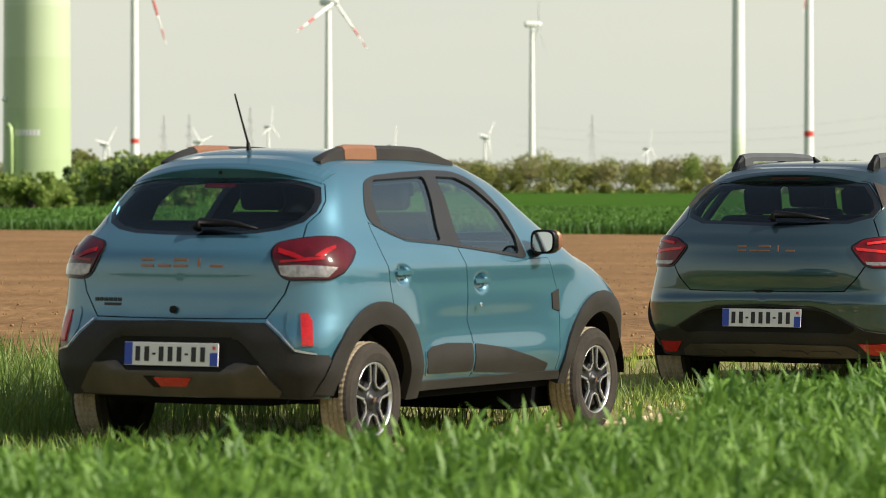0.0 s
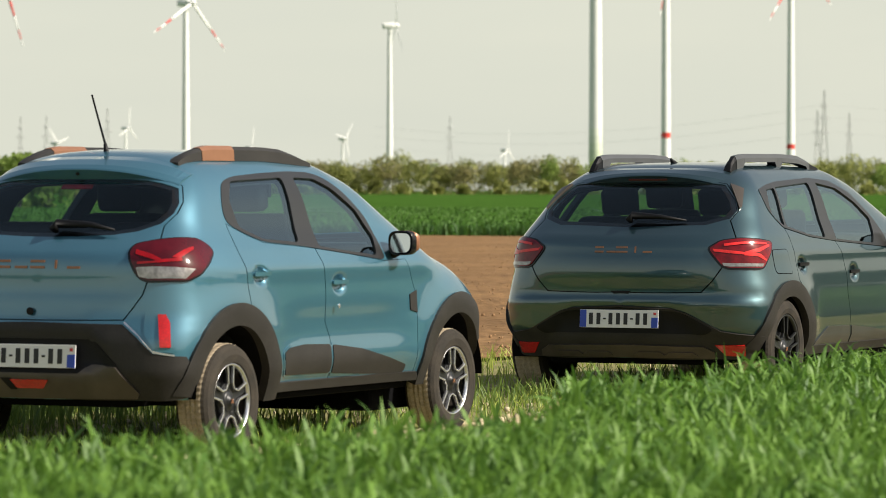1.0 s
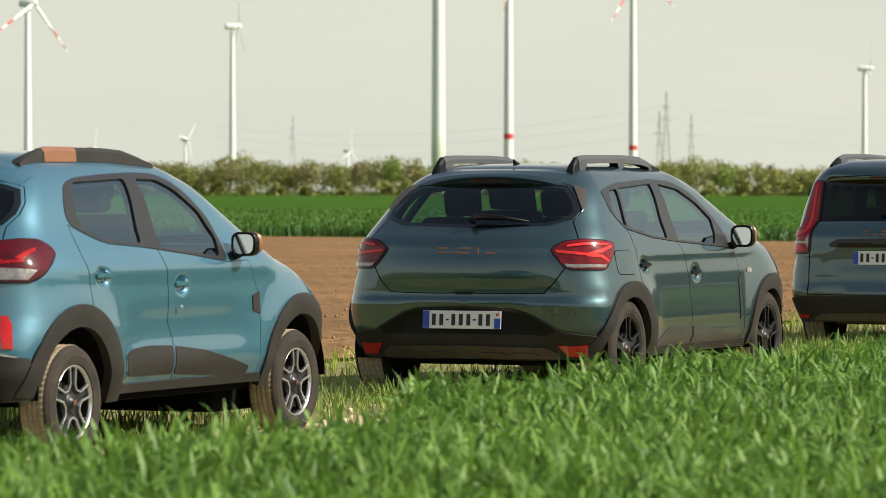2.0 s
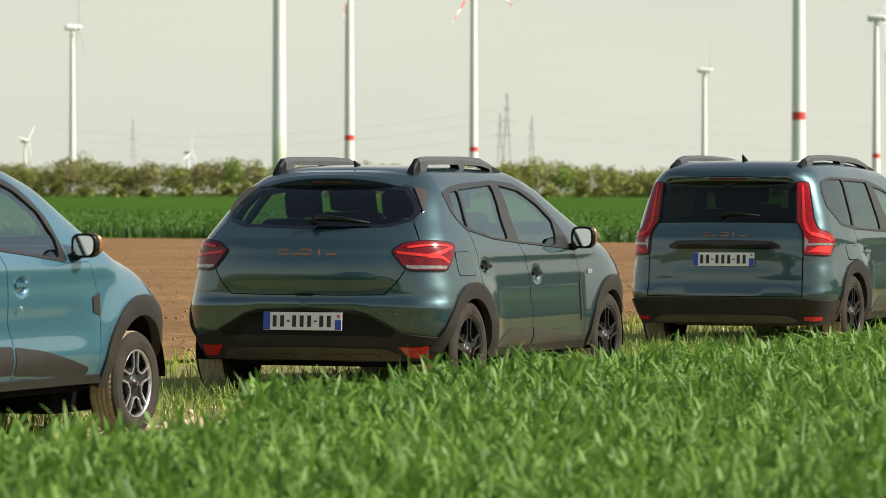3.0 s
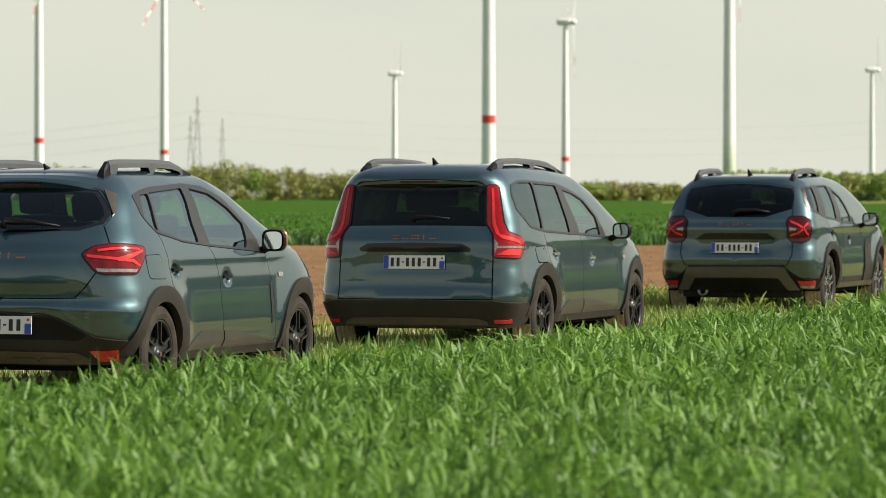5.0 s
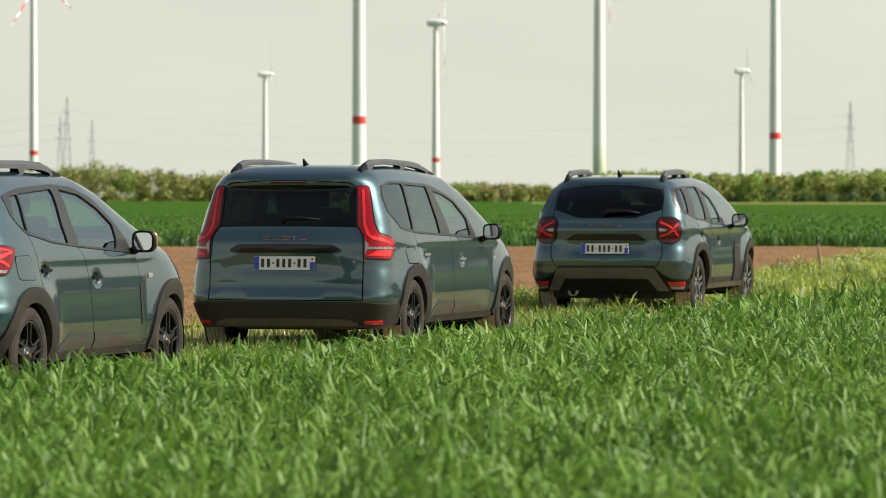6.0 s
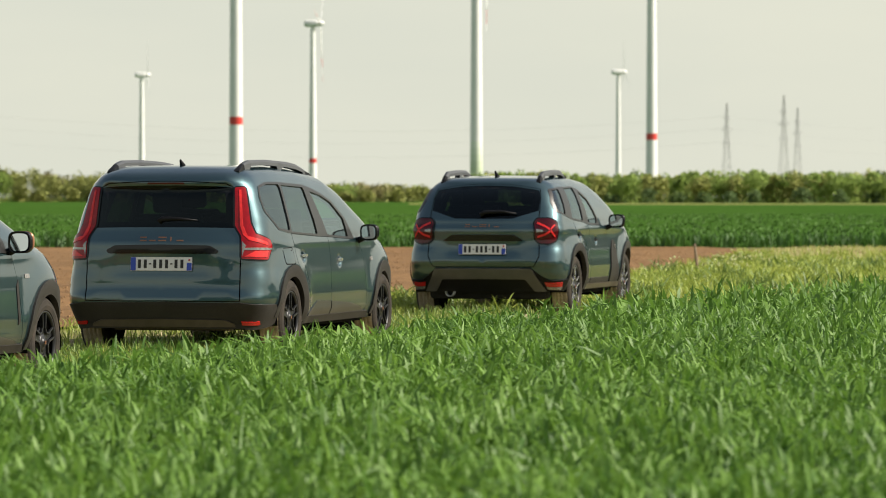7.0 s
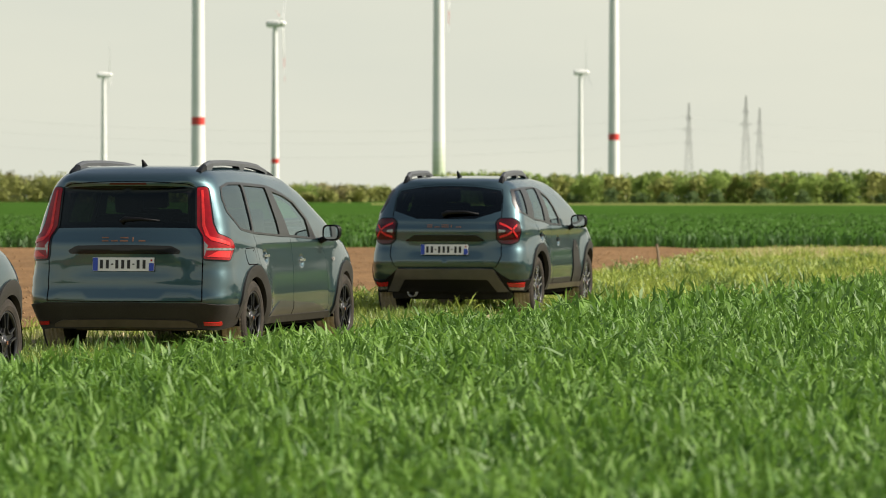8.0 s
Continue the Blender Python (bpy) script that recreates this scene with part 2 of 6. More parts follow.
def rounded(poly, r, steps=4):
    """Round a polygon's corners; r is one radius or one for each corner."""
    out, n = [], len(poly)
    rs = r if isinstance(r, (list, tuple)) else [r] * n
    for i in range(n):
        p, a, b = Vector(poly[i]), Vector(poly[i - 1]), Vector(poly[(i + 1) % n])
        da, db = min(rs[i], (a - p).length * 0.49), min(rs[i], (b - p).length * 0.49)
        if rs[i] <= 0:
            out.append(tuple(p)); continue
        s, e = p + (a - p).normalized() * da, p + (b - p).normalized() * db
        for k in range(steps + 1):
            t = k / steps
            out.append(tuple(s * (1 - t) ** 2 + p * 2 * t * (1 - t) + e * t * t))
    return out


class Shell:
    """The outer skin of a car: x forward from the rear axle, y to the left, z up. All patches are made for the right half (y < 0) and mirrored."""

    def __init__(self, rear, front, top, width, plan, bow=0.12, crown=0.05, k=0.16, kt=0.2, spine=(0.9, 1.9, 0.8), dents=()):
        self.rear, self.front, self.top = curve(rear, 0.03), curve(front, 0.05), curve(top, 0.10)
        self.width, self.plan = curve(width, 0.04), curve(plan, 0.2)
        self.bow, self.crown, self.k, self.kt, self.dents = bow, crown, k, kt, dents
        self.xa, self.xb, self.z0 = spine
        self.fan = 0.7

    def g(self, p):
        x, y, z = p[..., 0], np.abs(p[..., 1]), p[..., 2]
        w = self.width(z) * self.plan(x)
        side = y - w
        q = np.clip(y / 0.8, 0, 1.3)
        rear = self.rear(z) + self.bow * q ** 2.4 - x
        front = x - self.front(z) + 0.35 * q ** 2.6
        top = (z - self.top(x) + self.crown * (y / 0.6) ** 2) * 0.9
        for f in self.dents:
            side, rear, top = f(x, y, z, side, rear, top)
        out = smax(rear, side, self.k)
        out = smax(out, front, 0.2)
        return smax(out, top, self.kt)

    def normal(self, p):
        e = 0.004
        n = np.stack([self.g(p + np.eye(3)[i] * e) - self.g(p - np.eye(3)[i] * e) for i in range(3)], -1)
        return n / (np.linalg.norm(n, axis=-1)[..., None] + 1e-12)

    def along(self, o, d, far):
        """The place where rays that start inside leave the skin."""
        lo, hi = np.zeros(len(o)), np.full(len(o), far)
        for _ in range(26):
            m = (lo + hi) / 2
            out = self.g(o + d * m[:, None]) > 0
            hi, lo = np.where(out, m, hi), np.where(out, lo, m)
        return o + d * lo[:, None]

    def project(self, q, view):
        """2D points of a straight view, laid on the skin."""
        q = np.array(q, float)
        if view == "side":
            o = np.stack([q[:, 0], 0 * q[:, 0], q[:, 1]], 1); d = np.array([0, -1.0, 0])
        elif view == "rear":
            o = np.stack([0 * q[:, 0] + self.xa, -q[:, 0], q[:, 1]], 1); d = np.array([-1.0, 0, 0])
        elif view == "front":
            o = np.stack([0 * q[:, 0] + self.xb, -q[:, 0], q[:, 1]], 1); d = np.array([1.0, 0, 0])
        elif view == "top":
            o = np.stack([q[:, 0], -q[:, 1], 0 * q[:, 0] + self.z0], 1); d = np.array([0, 0, 1.0])
        return self.along(o, np.tile(d, (len(o), 1)), 3.0)

    def chart(self, p):
        x, y, z = p[:, 0], np.abs(p[:, 1]), p[:, 2]
        a = self.fan * math.pi / 2
        ang = np.arctan2(y, self.xa - x)
        fang = np.arctan2(x - self.xb, y)
        s = np.where(x < self.xa, self.fan * ang, np.where(x > self.xb, a + self.xb - self.xa + self.fan * fang, a + x - self.xa))
        h = np.where(x < self.xa, np.hypot(self.xa - x, y), np.where(x > self.xb, np.hypot(x - self.xb, y), y))
        return np.stack([s, np.arctan2(z - self.z0, h)], 1)

    def surface(self, c):
        s, e = c[:, 0], c[:, 1]
        a = self.fan * math.pi / 2
        L = self.xb - self.xa
        ang = np.clip(s / self.fan, 0, math.pi / 2)
        fang = np.clip((s - a - L) / self.fan, 0, math.pi / 2)
        ox = self.xa + np.clip(s - a, 0, L)
        dx = np.where(s < a, -np.cos(ang), np.where(s > a + L, np.sin(fang), 0))
        dy = np.where(s < a, -np.sin(ang), np.where(s > a + L, -np.cos(fang), -1))
        d = np.stack([dx * np.cos(e), dy * np.cos(e), np.sin(e)], 1)
        o = np.stack([ox, 0 * ox, 0 * ox + self.z0], 1)
        return self.along(o, d, 4.0)

    def loop(self, poly, view, step=0.03):
        """A polygon of a view as a dense loop in the chart."""
        if view == "chart":
            c = np.array(poly, float)
        elif view == "3d":
            p = np.array(poly, float)
            dense = []
            for a, b in zip(p, np.roll(p, -1, 0)):
                n = max(1, int(np.linalg.norm(b - a) / step))
                dense += [a + (b - a) * k / n for k in range(n)]
            c = self.chart(np.array(dense))
        else:
            p = np.array(poly, float)
            dense = []
            for a, b in zip(p, np.roll(p, -1, 0)):
                n = max(1, int(np.linalg.norm(b - a) / step))
                dense += [a + (b - a) * k / n for k in range(n)]
            c = self.chart(self.project(dense, view))
        keep = [0]
        for i in range(1, len(c)):
            if np.linalg.norm(c[i] - c[keep[-1]]) > 1e-4:
                keep.append(i)
        return c[keep]

    def fill(self, outer, holes=(), step=0.035):
        """Triangulate a loop of the chart, less its holes."""
        from_pts, edges = [], []
        for lp in (outer, *holes):
            i0 = len(from_pts)
            from_pts += [Vector(c) for c in lp]
            edges += [(i0 + i, i0 + (i + 1) % len(lp)) for i in range(len(lp))]
        lo, hi = outer.min(0), outer.max(0)
        xs, ys = np.arange(lo[0] + step / 2, hi[0], step), np.arange(lo[1] + step / 2, hi[1], step)
        if len(xs) and len(ys):
            gx, gy = np.meshgrid(xs, ys)
            gq = np.stack([gx.ravel(), gy.ravel()], 1)
            ok = inside(outer, gq)
            for h in holes:
                ok &= ~inside(h, gq)
            gq = gq[ok]
            bnd = np.concatenate([outer, *holes])
            if len(gq):
                far = np.ones(len(gq), bool)
                for i in range(0, len(bnd), 200):
                    far &= (np.linalg.norm(gq[:, None] - bnd[None, i:i + 200], axis=2) > step * 0.45).all(1)
                from_pts += [Vector(c) for c in gq[far]]
        v, e, f, *_ = delaunay_2d_cdt(from_pts, edges, [], 0, 1e-7)
        v = np.array([tuple(q) for q in v])
        f = np.array([t for t in f if len(t) == 3])
        mid = v[f].mean(1)
        ok = inside(outer, mid)
        for h in holes:
            ok &= ~inside(h, mid)
        return v, f[ok]

    def shrink(self, lp, d):
        """Draw a chart loop in by about d metres; the cut on the middle line stays."""
        x, y = lp[:, 0], lp[:, 1]
        sg = np.sign((x * np.roll(y, -1) - np.roll(x, -1) * y).sum())
        a, b = lp - np.roll(lp, 1, 0), np.roll(lp, -1, 0) - lp
        a /= np.linalg.norm(a, axis=1)[:, None] + 1e-12
        b /= np.linalg.norm(b, axis=1)[:, None] + 1e-12
        m = np.stack([-(a + b)[:, 1], (a + b)[:, 0]], 1) * sg
        k = np.maximum((m ** 2).sum(1) / 2, 0.35)[:, None]
        out = lp + m * d / k
        out[lp[:, 0] < 1e-3, 0] = 0.0
        return out

    def patch(self, poly, view, off=0.0, thick=0.012, holes=(), step=0.035, mirror=True, lift=None, shrink=0.0, left=False):
        """Verts, normals and faces of a panel on the skin; holes: (polygon, view) pairs. mirror joins the left half to it."""
        outer = self.loop(poly, view, step)
        if shrink:
            outer = self.shrink(outer, shrink)
        hl = [self.shrink(self.loop(h[0], h[1], step), h[2]) if len(h) > 2 else self.loop(h[0], h[1], step) for h in holes]
        c, f = self.fill(outer, hl, step)
        p = self.surface(c)
        n = self.normal(p)
        o = off if lift is None else off + lift(p)[:, None]
        a = p + n * o
        # turn faces outward
        fn = np.cross(a[f[:, 1]] - a[f[:, 0]], a[f[:, 2]] - a[f[:, 0]])
        flip = (fn * n[f[:, 0]]).sum(1) < 0
        f[flip] = f[flip][:, ::-1]
        faces = [tuple(int(k) for k in t) for t in f]
        verts, norms = list(a), list(n)
        if thick:
            count = {}
            for t in faces:
                for i, j in ((t[0], t[1]), (t[1], t[2]), (t[2], t[0])):
                    count[(i, j)] = count.get((i, j), 0) + 1
            rim = [e for e in count if (e[1], e[0]) not in count]
            if mirror is True:
                rim = [e for e in rim if not (abs(a[e[0]][1]) < 2e-3 and abs(a[e[1]][1]) < 2e-3)]
            for i, j in rim:
                k = len(verts)
                d = np.cross(a[j] - a[i], n[i]); d /= np.linalg.norm(d) + 1e-9
                verts += [a[i], a[j], a[j] - n[j] * thick, a[i] - n[i] * thick]
                norms += [d] * 4
                faces.append((k + 1, k, k + 3, k + 2))
        if mirror is True:
            k = len(verts)
            verts += [v * np.array([1, -1, 1]) for v in verts]
            norms += [v * np.array([1, -1, 1]) for v in norms]
            faces += [tuple(i + k for i in t[::-1]) for t in faces]
        if left:
            fl = np.array([1, -1, 1])
            return [v * fl for v in verts], [v * fl for v in norms], [t[::-1] for t in faces]
        return verts, norms, faces

    def add(self, name, poly, view, material, parent, label="", **kw):
        v, n, f = self.patch(poly, view, **kw)
        return raw(name, v, f, material, parent, label, normals=n)

    def pair(self, name, poly, view, material, parents, label="", **kw):
        """The same panel on the right and, mirrored, on the left."""
        v, n, f = self.patch(poly, view, mirror=False, **kw)
        ps = parents if isinstance(parents, (list, tuple)) else (parents, parents)
        r = raw(name, v, f, material, ps[0], label, normals=n)
        fl = np.array([1, -1, 1])
        l = raw(name, [q * fl for q in v], [t[::-1] for t in f], material, ps[1], label, normals=[q * fl for q in n])
        return r, l

# ---------------------------------------------------------------- ground and fields
HEAD = 28.0
FWD = Vector((math.sin(radians(HEAD)), math.cos(radians(HEAD)), 0))
RGT = Vector((math.cos(radians(HEAD)), -math.sin(radians(HEAD)), 0))

M["earth"] = mat("dry_chalky_earth", (0.235, 0.195, 0.095), 0.95, spec=0.1, noise_scale=1.3, color2=(0.13, 0.15, 0.05), fine=0.7, bump=0.8, bump_scale=25)
M["plough"] = mat("ploughed_soil", (0.225, 0.132, 0.060), 0.95, spec=0.1, noise_scale=0.35, color2=(0.15, 0.087, 0.040), fine=0.7, bump=1.0, bump_scale=6)
M["canopy"] = mat("far_crop", (0.052, 0.112, 0.020), 1.0, spec=0.0, noise_scale=0.08, color2=(0.036, 0.085, 0.014), fine=0.5, bump=1.0, bump_scale=4)

def sheet(name, poly, z, material, label, category, skirt=0.0):
    bm = bmesh.new()
    f = bm.faces.new([bm.verts.new((x, y, z)) for x, y in poly])
    if skirt:
        low = [bm.verts.new((x, y, z - skirt)) for x, y in poly]
        v = list(f.verts)
        for i in range(len(v)):
            bm.faces.new((v[i], v[(i + 1) % len(v)], low[(i + 1) % len(v)], low[i]))
    ob = part(name, bm, material, None)
    return tagged(ob, label, category, kind="structure")

sheet("ground", [(-4500, -4500), (4500, -4500), (4500, 4500), (-4500, 4500)], 0.0, M["earth"], "dry chalky earth of a farm track and its verges", "ground")
EDGE = [(-400, 400), (-60, 165), (-13, 127), (5, 114), (16, 103), (37, 100), (120, 108), (800, 200)]
def off_track(u, v):
    p = Vector((-1.012, 20.493, 0)) + FWD * u + RGT * v
    return (p.x, p.y)

sheet("field", [off_track(-30, -4.6), off_track(0, -3.6), off_track(8, -2.9), off_track(47, -2.8), off_track(57, -3.7), off_track(66, -4.8), off_track(79, -6.1), (31.5, 100.8)] + EDGE[:5][::-1] + [(-400, 100), (-60, 0)], 0.03, M["plough"], "brown ploughed field with loose clods", "field")
def sloped_field():
    """The far crop: a level top that falls to the soil along its front."""
    back = [(2500, 900), (2500, 4400), (-2500, 4400), (-2500, 700)]
    bm = bmesh.new()
    low = [bm.verts.new((x, y, 0.02)) for x, y in EDGE]
    mid = [bm.verts.new((x, y + 0.9, 0.24)) for x, y in EDGE]
    top = [bm.verts.new((x, y + 3.0, 0.34)) for x, y in EDGE]
    for a, b in ((low, mid), (mid, top)):
        for i in range(len(EDGE) - 1):
            bm.faces.new((a[i], a[i + 1], b[i + 1], b[i]))
    bm.faces.new(top + [bm.verts.new((x, y, 0.34)) for x, y in back])
    tagged(part("field", bm, M["canopy"], None), "dark green field of young crop", "field", kind="structure")

sloped_field()
M["margin"] = mat("pale_field_margin", (0.20, 0.215, 0.070), 1.0, spec=0.0, noise_scale=0.05, color2=(0.13, 0.165, 0.048), fine=0.5)
sheet("field_margin", [(d * math.sin(radians(a)), d * math.cos(radians(a))) for a, d in ((13.4, 500), (20, 485), (27, 500), (27, 625), (20, 625), (13.4, 640))], 0.35, M["margin"], "pale grassy margin along the wood", "field")

# ---------------------------------------------------------------- wind turbines
def place(az, dist, z=0.0):
    return at(dist * math.sin(radians(az)), dist * math.cos(radians(az)), z)

def turbine(az, dist, hub, base_d, top_d, turn, yaw, band=None, green=0.0, label="", blade_len=40.0, tip_red=True, chord=1.0):
    ob = thing("wind_turbine", place(az, dist), label, "wind turbine", "wind turbines on the plain")
    def tower_r(z):
        return (base_d + (top_d - base_d) * z / hub) / 2
    def ring(name, z0, z1, m, grow=0.0, lab=""):
        bm = bmesh.new()
        lathe(bm, [(tower_r(z0) + grow, z0), (tower_r((z0 + z1) / 2) + grow, (z0 + z1) / 2), (tower_r(z1) + grow, z1)], 48, caps=False)
        return part(name, bm, m, ob, lab, smooth=True)
    z = 0.0
    if green:
        steps = 9
        for i in range(steps):
            t = i / (steps - 1)
            mm = M.setdefault(f"green_{i}", mat(f"green_tower_band_{i}", (0.37 + 0.39 * t ** 1.6, 0.47 + 0.33 * t ** 1.6, 0.25 + 0.44 * t ** 1.6), 0.35, noise_scale=0.2, noise_amt=0.05))
            ring("tower_band", z, z + green / steps, mm, lab="pale green painted steel ring" if i < 6 else "")
            z += green / steps
    ring("tower", z, hub, M["tower"])
    if band:
        ring("red_band", band, band + base_d * 0.55, M["tower_red"], grow=0.02, lab="red painted warning band")
    head = pose(0, 0, hub, 0, 0, yaw)
    bm = bmesh.new()
    box(bm, (3.4, 7.4, 3.4), head @ at(0, 0.7, 1.5), bevel=1.1, seg=3)
    part("nacelle", bm, M["tower"], ob, smooth=True)
    bm = bmesh.new()
    lathe(bm, [(1.5, 0), (1.55, 0.8), (1.2, 2.0), (0.5, 2.8), (0.0, 3.0)], 20, head @ at(0, -3.0, 1.6) @ pose(0, 0, 0, 90))
    part("hub", bm, M["tower"], ob, smooth=True)
    for i in range(3):
        mb = head @ at(0, -4.0, 1.6) @ pose(0, 0, 0, 0, -turn - 120 * i, 0)
        def blade(r0, r1, name, m):
            bm = bmesh.new()
            rows = []
            for k in range(7):
                t = r0 + (r1 - r0) * k / 6
                c = chord * (0.9 + 1.1 * min(1, t / 0.12)) * (1 - 0.80 * max(0, t - 0.12) / 0.88)
                th = chord * (0.55 * (1 - 0.9 * t) + 0.04)
                tw = radians(14 * (1 - t))
                prof = [(-0.5, 0), (-0.3, 0.5), (0.1, 0.42), (0.5, 0.0), (0.1, -0.35), (-0.3, -0.4)]
                rows.append([bm.verts.new(mb @ Vector((c * (a * math.cos(tw)) - th * b * math.sin(tw), c * a * math.sin(tw) + th * b * math.cos(tw), 1.2 + t * blade_len))) for a, b in prof])
            for a, b in zip(rows, rows[1:]):
                for q in range(6):
                    bm.faces.new((a[q], a[(q + 1) % 6], b[(q + 1) % 6], b[q]))
            bm.faces.new(rows[0][::-1]); bm.faces.new(rows[-1])
            return part(name, bm, m, ob, smooth=True)
        if tip_red:
            blade(0.0, 0.55, "blade", M["tower"])
            blade(0.55, 0.70, "blade_band", M["tower_red"])
            blade(0.70, 0.84, "blade_tip", M["tower"])
            blade(0.84, 0.94, "blade_band", M["tower_red"])
            blade(0.94, 1.0, "blade_tip", M["tower"])
        else:
            blade(0.0, 1.0, "blade", M["tower"])
    return ob

W = "white wind turbine with red-banded blades far off on the plain"
WB = "white wind turbine tower with a red warning band behind the trees"
turbine(-5.50, 250, 70, 4.05, 3.2, 20, 60, green=27, label="huge pale green banded tower of a wind turbine behind bushes", blade_len=35)
turbine(-4.186, 1950, 112, 4.2, 3.0, -43, 20, band=22, label=WB, blade_len=47)
turbine(-1.559, 2100, 92.5, 4.2, 2.6, -6, 60, label=W, blade_len=38)
turbine(1.206, 2500, 97, 4.2, 2.4, 2, 97, label=W, tip_red=False, blade_len=30, chord=0.8)
turbine(4.003, 1290, 105, 4.4, 3.0, 30, 60, green=20, label="white wind turbine tower with a pale green foot behind the trees")
turbine(4.957, 1800, 112, 4.3, 3.0, 40, 60, band=23.3, label=WB)
turbine(6.646, 2050, 106, 4.3, 2.8, 8, 58, band=21.0, label=WB)
turbine(9.775, 2800, 80.5, 4.3, 2.6, 3, 84, label=W, tip_red=False, blade_len=24, chord=0.6)
turbine(11.051, 1330, 110, 4.5, 3.2, 75, 60, band=24.0, label=WB)
turbine(12.094, 2150, 88, 4.3, 2.4, -40, 72, band=18.5, label=WB, blade_len=32, chord=0.8)
turbine(14.315, 1420, 102, 4.4, 3.0, -64, 66, green=20, label="white wind turbine tower with a pale green foot behind the trees", blade_len=46)
turbine(16.242, 2800, 82.5, 4.0, 2.4, -5, 84, label=W, tip_red=False, blade_len=24, chord=0.6)
turbine(16.695, 1560, 112, 4.4, 2.8, 100, 60, band=22.3, label=WB)
for az, el, d in ((-4.591, 0.777, 4000), (-3.33, 0.80, 4200), (-2.372, 1.0, 4300), (-0.70, 0.74, 4200), (0.568, 0.86, 4300), (2.771, 0.70, 4400)):
    hh = EYE + d * math.tan(radians(el)) - 14
    turbine(az, d, hh, 3.6, 2.0, 40 + az * 70, 60, label="small white wind turbine on the far horizon", blade_len=20, tip_red=False)

# ---------------------------------------------------------------- vegetation
def leaf_mat(name, c1, c2, trans=0.35, rough=0.5, island=0.6, patch=0.35):
    return mat(name, c1, rough, noise_scale=patch, color2=c2, island=island, translucent=trans, spec=0.4)

M["wheat"] = leaf_mat("green_wheat_leaf", (0.190, 0.335, 0.053), (0.046, 0.124, 0.015), 0.38, 0.55, 0.75)
M["verge"] = leaf_mat("verge_grass", (0.42, 0.47, 0.088), (0.22, 0.31, 0.050))
M["tall_grass"] = leaf_mat("tall_verge_grass", (0.20, 0.27, 0.055), (0.075, 0.15, 0.028))
M["straw"] = leaf_mat("dry_grass", (0.64, 0.54, 0.27), (0.43, 0.40, 0.16))
M["leaf_dark"] = leaf_mat("dark_leaves", (0.135, 0.195, 0.070), (0.085, 0.140, 0.048), 0.45, 0.9)
# spring leaves: distance haze is put in as a paler, more translucent colour
M["leaf_spring"] = leaf_mat("hazed_spring_leaves", (0.345, 0.365, 0.125), (0.295, 0.315, 0.105), 0.9, 1.0, 0.15, 0.13)
M["leaf_green"] = leaf_mat("fresh_green_leaves", (0.315, 0.405, 0.11), (0.225, 0.315, 0.085), 0.8, 1.0, 0.25, 0.16)
M["leaf_wood"] = leaf_mat("deep_wood_leaves", (0.060, 0.085, 0.030), (0.034, 0.055, 0.020), 0.25, 0.9)
# twig colour raised the same way, with the haze painted in
M["leaf_bare"] = leaf_mat("hazed_budding_twigs", (0.325, 0.305, 0.145), (0.28, 0.265, 0.12), 0.9, 1.0, 0.15, 0.13)
M["bark"] = mat("grey_bark", (0.12, 0.10, 0.08), 0.9, noise_scale=3, noise_amt=0.4, bump=0.6, bump_scale=12)


def blades(name, xy, height, width, lean, seed, material, label, category, bend=0.5, z=None, kind="stuff", simple=False):
    """One mesh of grass blades, each an arching strip that bends over in its own plane. height and width are (low, high)."""
    rng = np.random.default_rng(seed)
    n = len(xy)
    h = rng.uniform(*height, n)
    w = rng.uniform(*width, n)
    az = rng.uniform(0, 2 * math.pi, n)
    out = np.stack([np.cos(az), np.sin(az)], 1)
    l = rng.uniform(*lean, n) * h
    droop = bend * 0.5 * rng.uniform(0.6, 1.5, n) * l / h
    ts = np.array([0.0, 0.6, 1.0] if simple else [0.0, 0.45, 0.80, 1.0])
    ws = np.array([0.8, 1.0, 0.0] if simple else [0.75, 1.0, 0.72, 0.0])
    base = np.zeros((n, 3)); base[:, :2] = xy
    if z is not None:
        base[:, 2] = z
    fa = az + math.pi / 2 + rng.normal(0, 0.6, n)
    twist = rng.normal(0, 0.7, n)
    rows = []
    for t, k in zip(ts, ws):
        c = base.copy()
        c[:, :2] += out * (l * (t ** 1.8))[:, None]
        c[:, 2] += h * (t - droop * t ** 2.5)
        a = fa + twist * t
        o = np.stack([np.cos(a), np.sin(a), 0.35 * np.sin(twist * 3 + t * 2)], 1) * (w * k / 2)[:, None]
        rows.append((c - o, c + o) if k else (c,))
    v = np.concatenate([np.stack([q for r in rows for q in r], 1)], 0).reshape(-1, 3)
    m = 2 * len(ts) - 1
    i = np.arange(n)[:, None] * m
    quads = np.concatenate([i + np.array([2 * k, 2 * k + 1, 2 * k + 3, 2 * k + 2]) for k in range(len(ts) - 2)])
    tris = i + np.array([m - 3, m - 2, m - 1])
    me = bpy.data.meshes.new(name)
    me.vertices.add(len(v)); me.vertices.foreach_set("co", v.ravel())
    loops = np.concatenate([quads.ravel(), tris.ravel()])
    me.loops.add(len(loops)); me.loops.foreach_set("vertex_index", loops.astype(np.int32))
    starts = np.concatenate([np.arange(len(quads)) * 4, len(quads) * 4 + np.arange(len(tris)) * 3])
    me.polygons.add(len(starts)); me.polygons.foreach_set("loop_start", starts.astype(np.int32))
    me.update(calc_edges=True)
    me.shade_smooth()
    me.materials.append(material)
    return tagged(new(name, me), label, category, kind=kind)


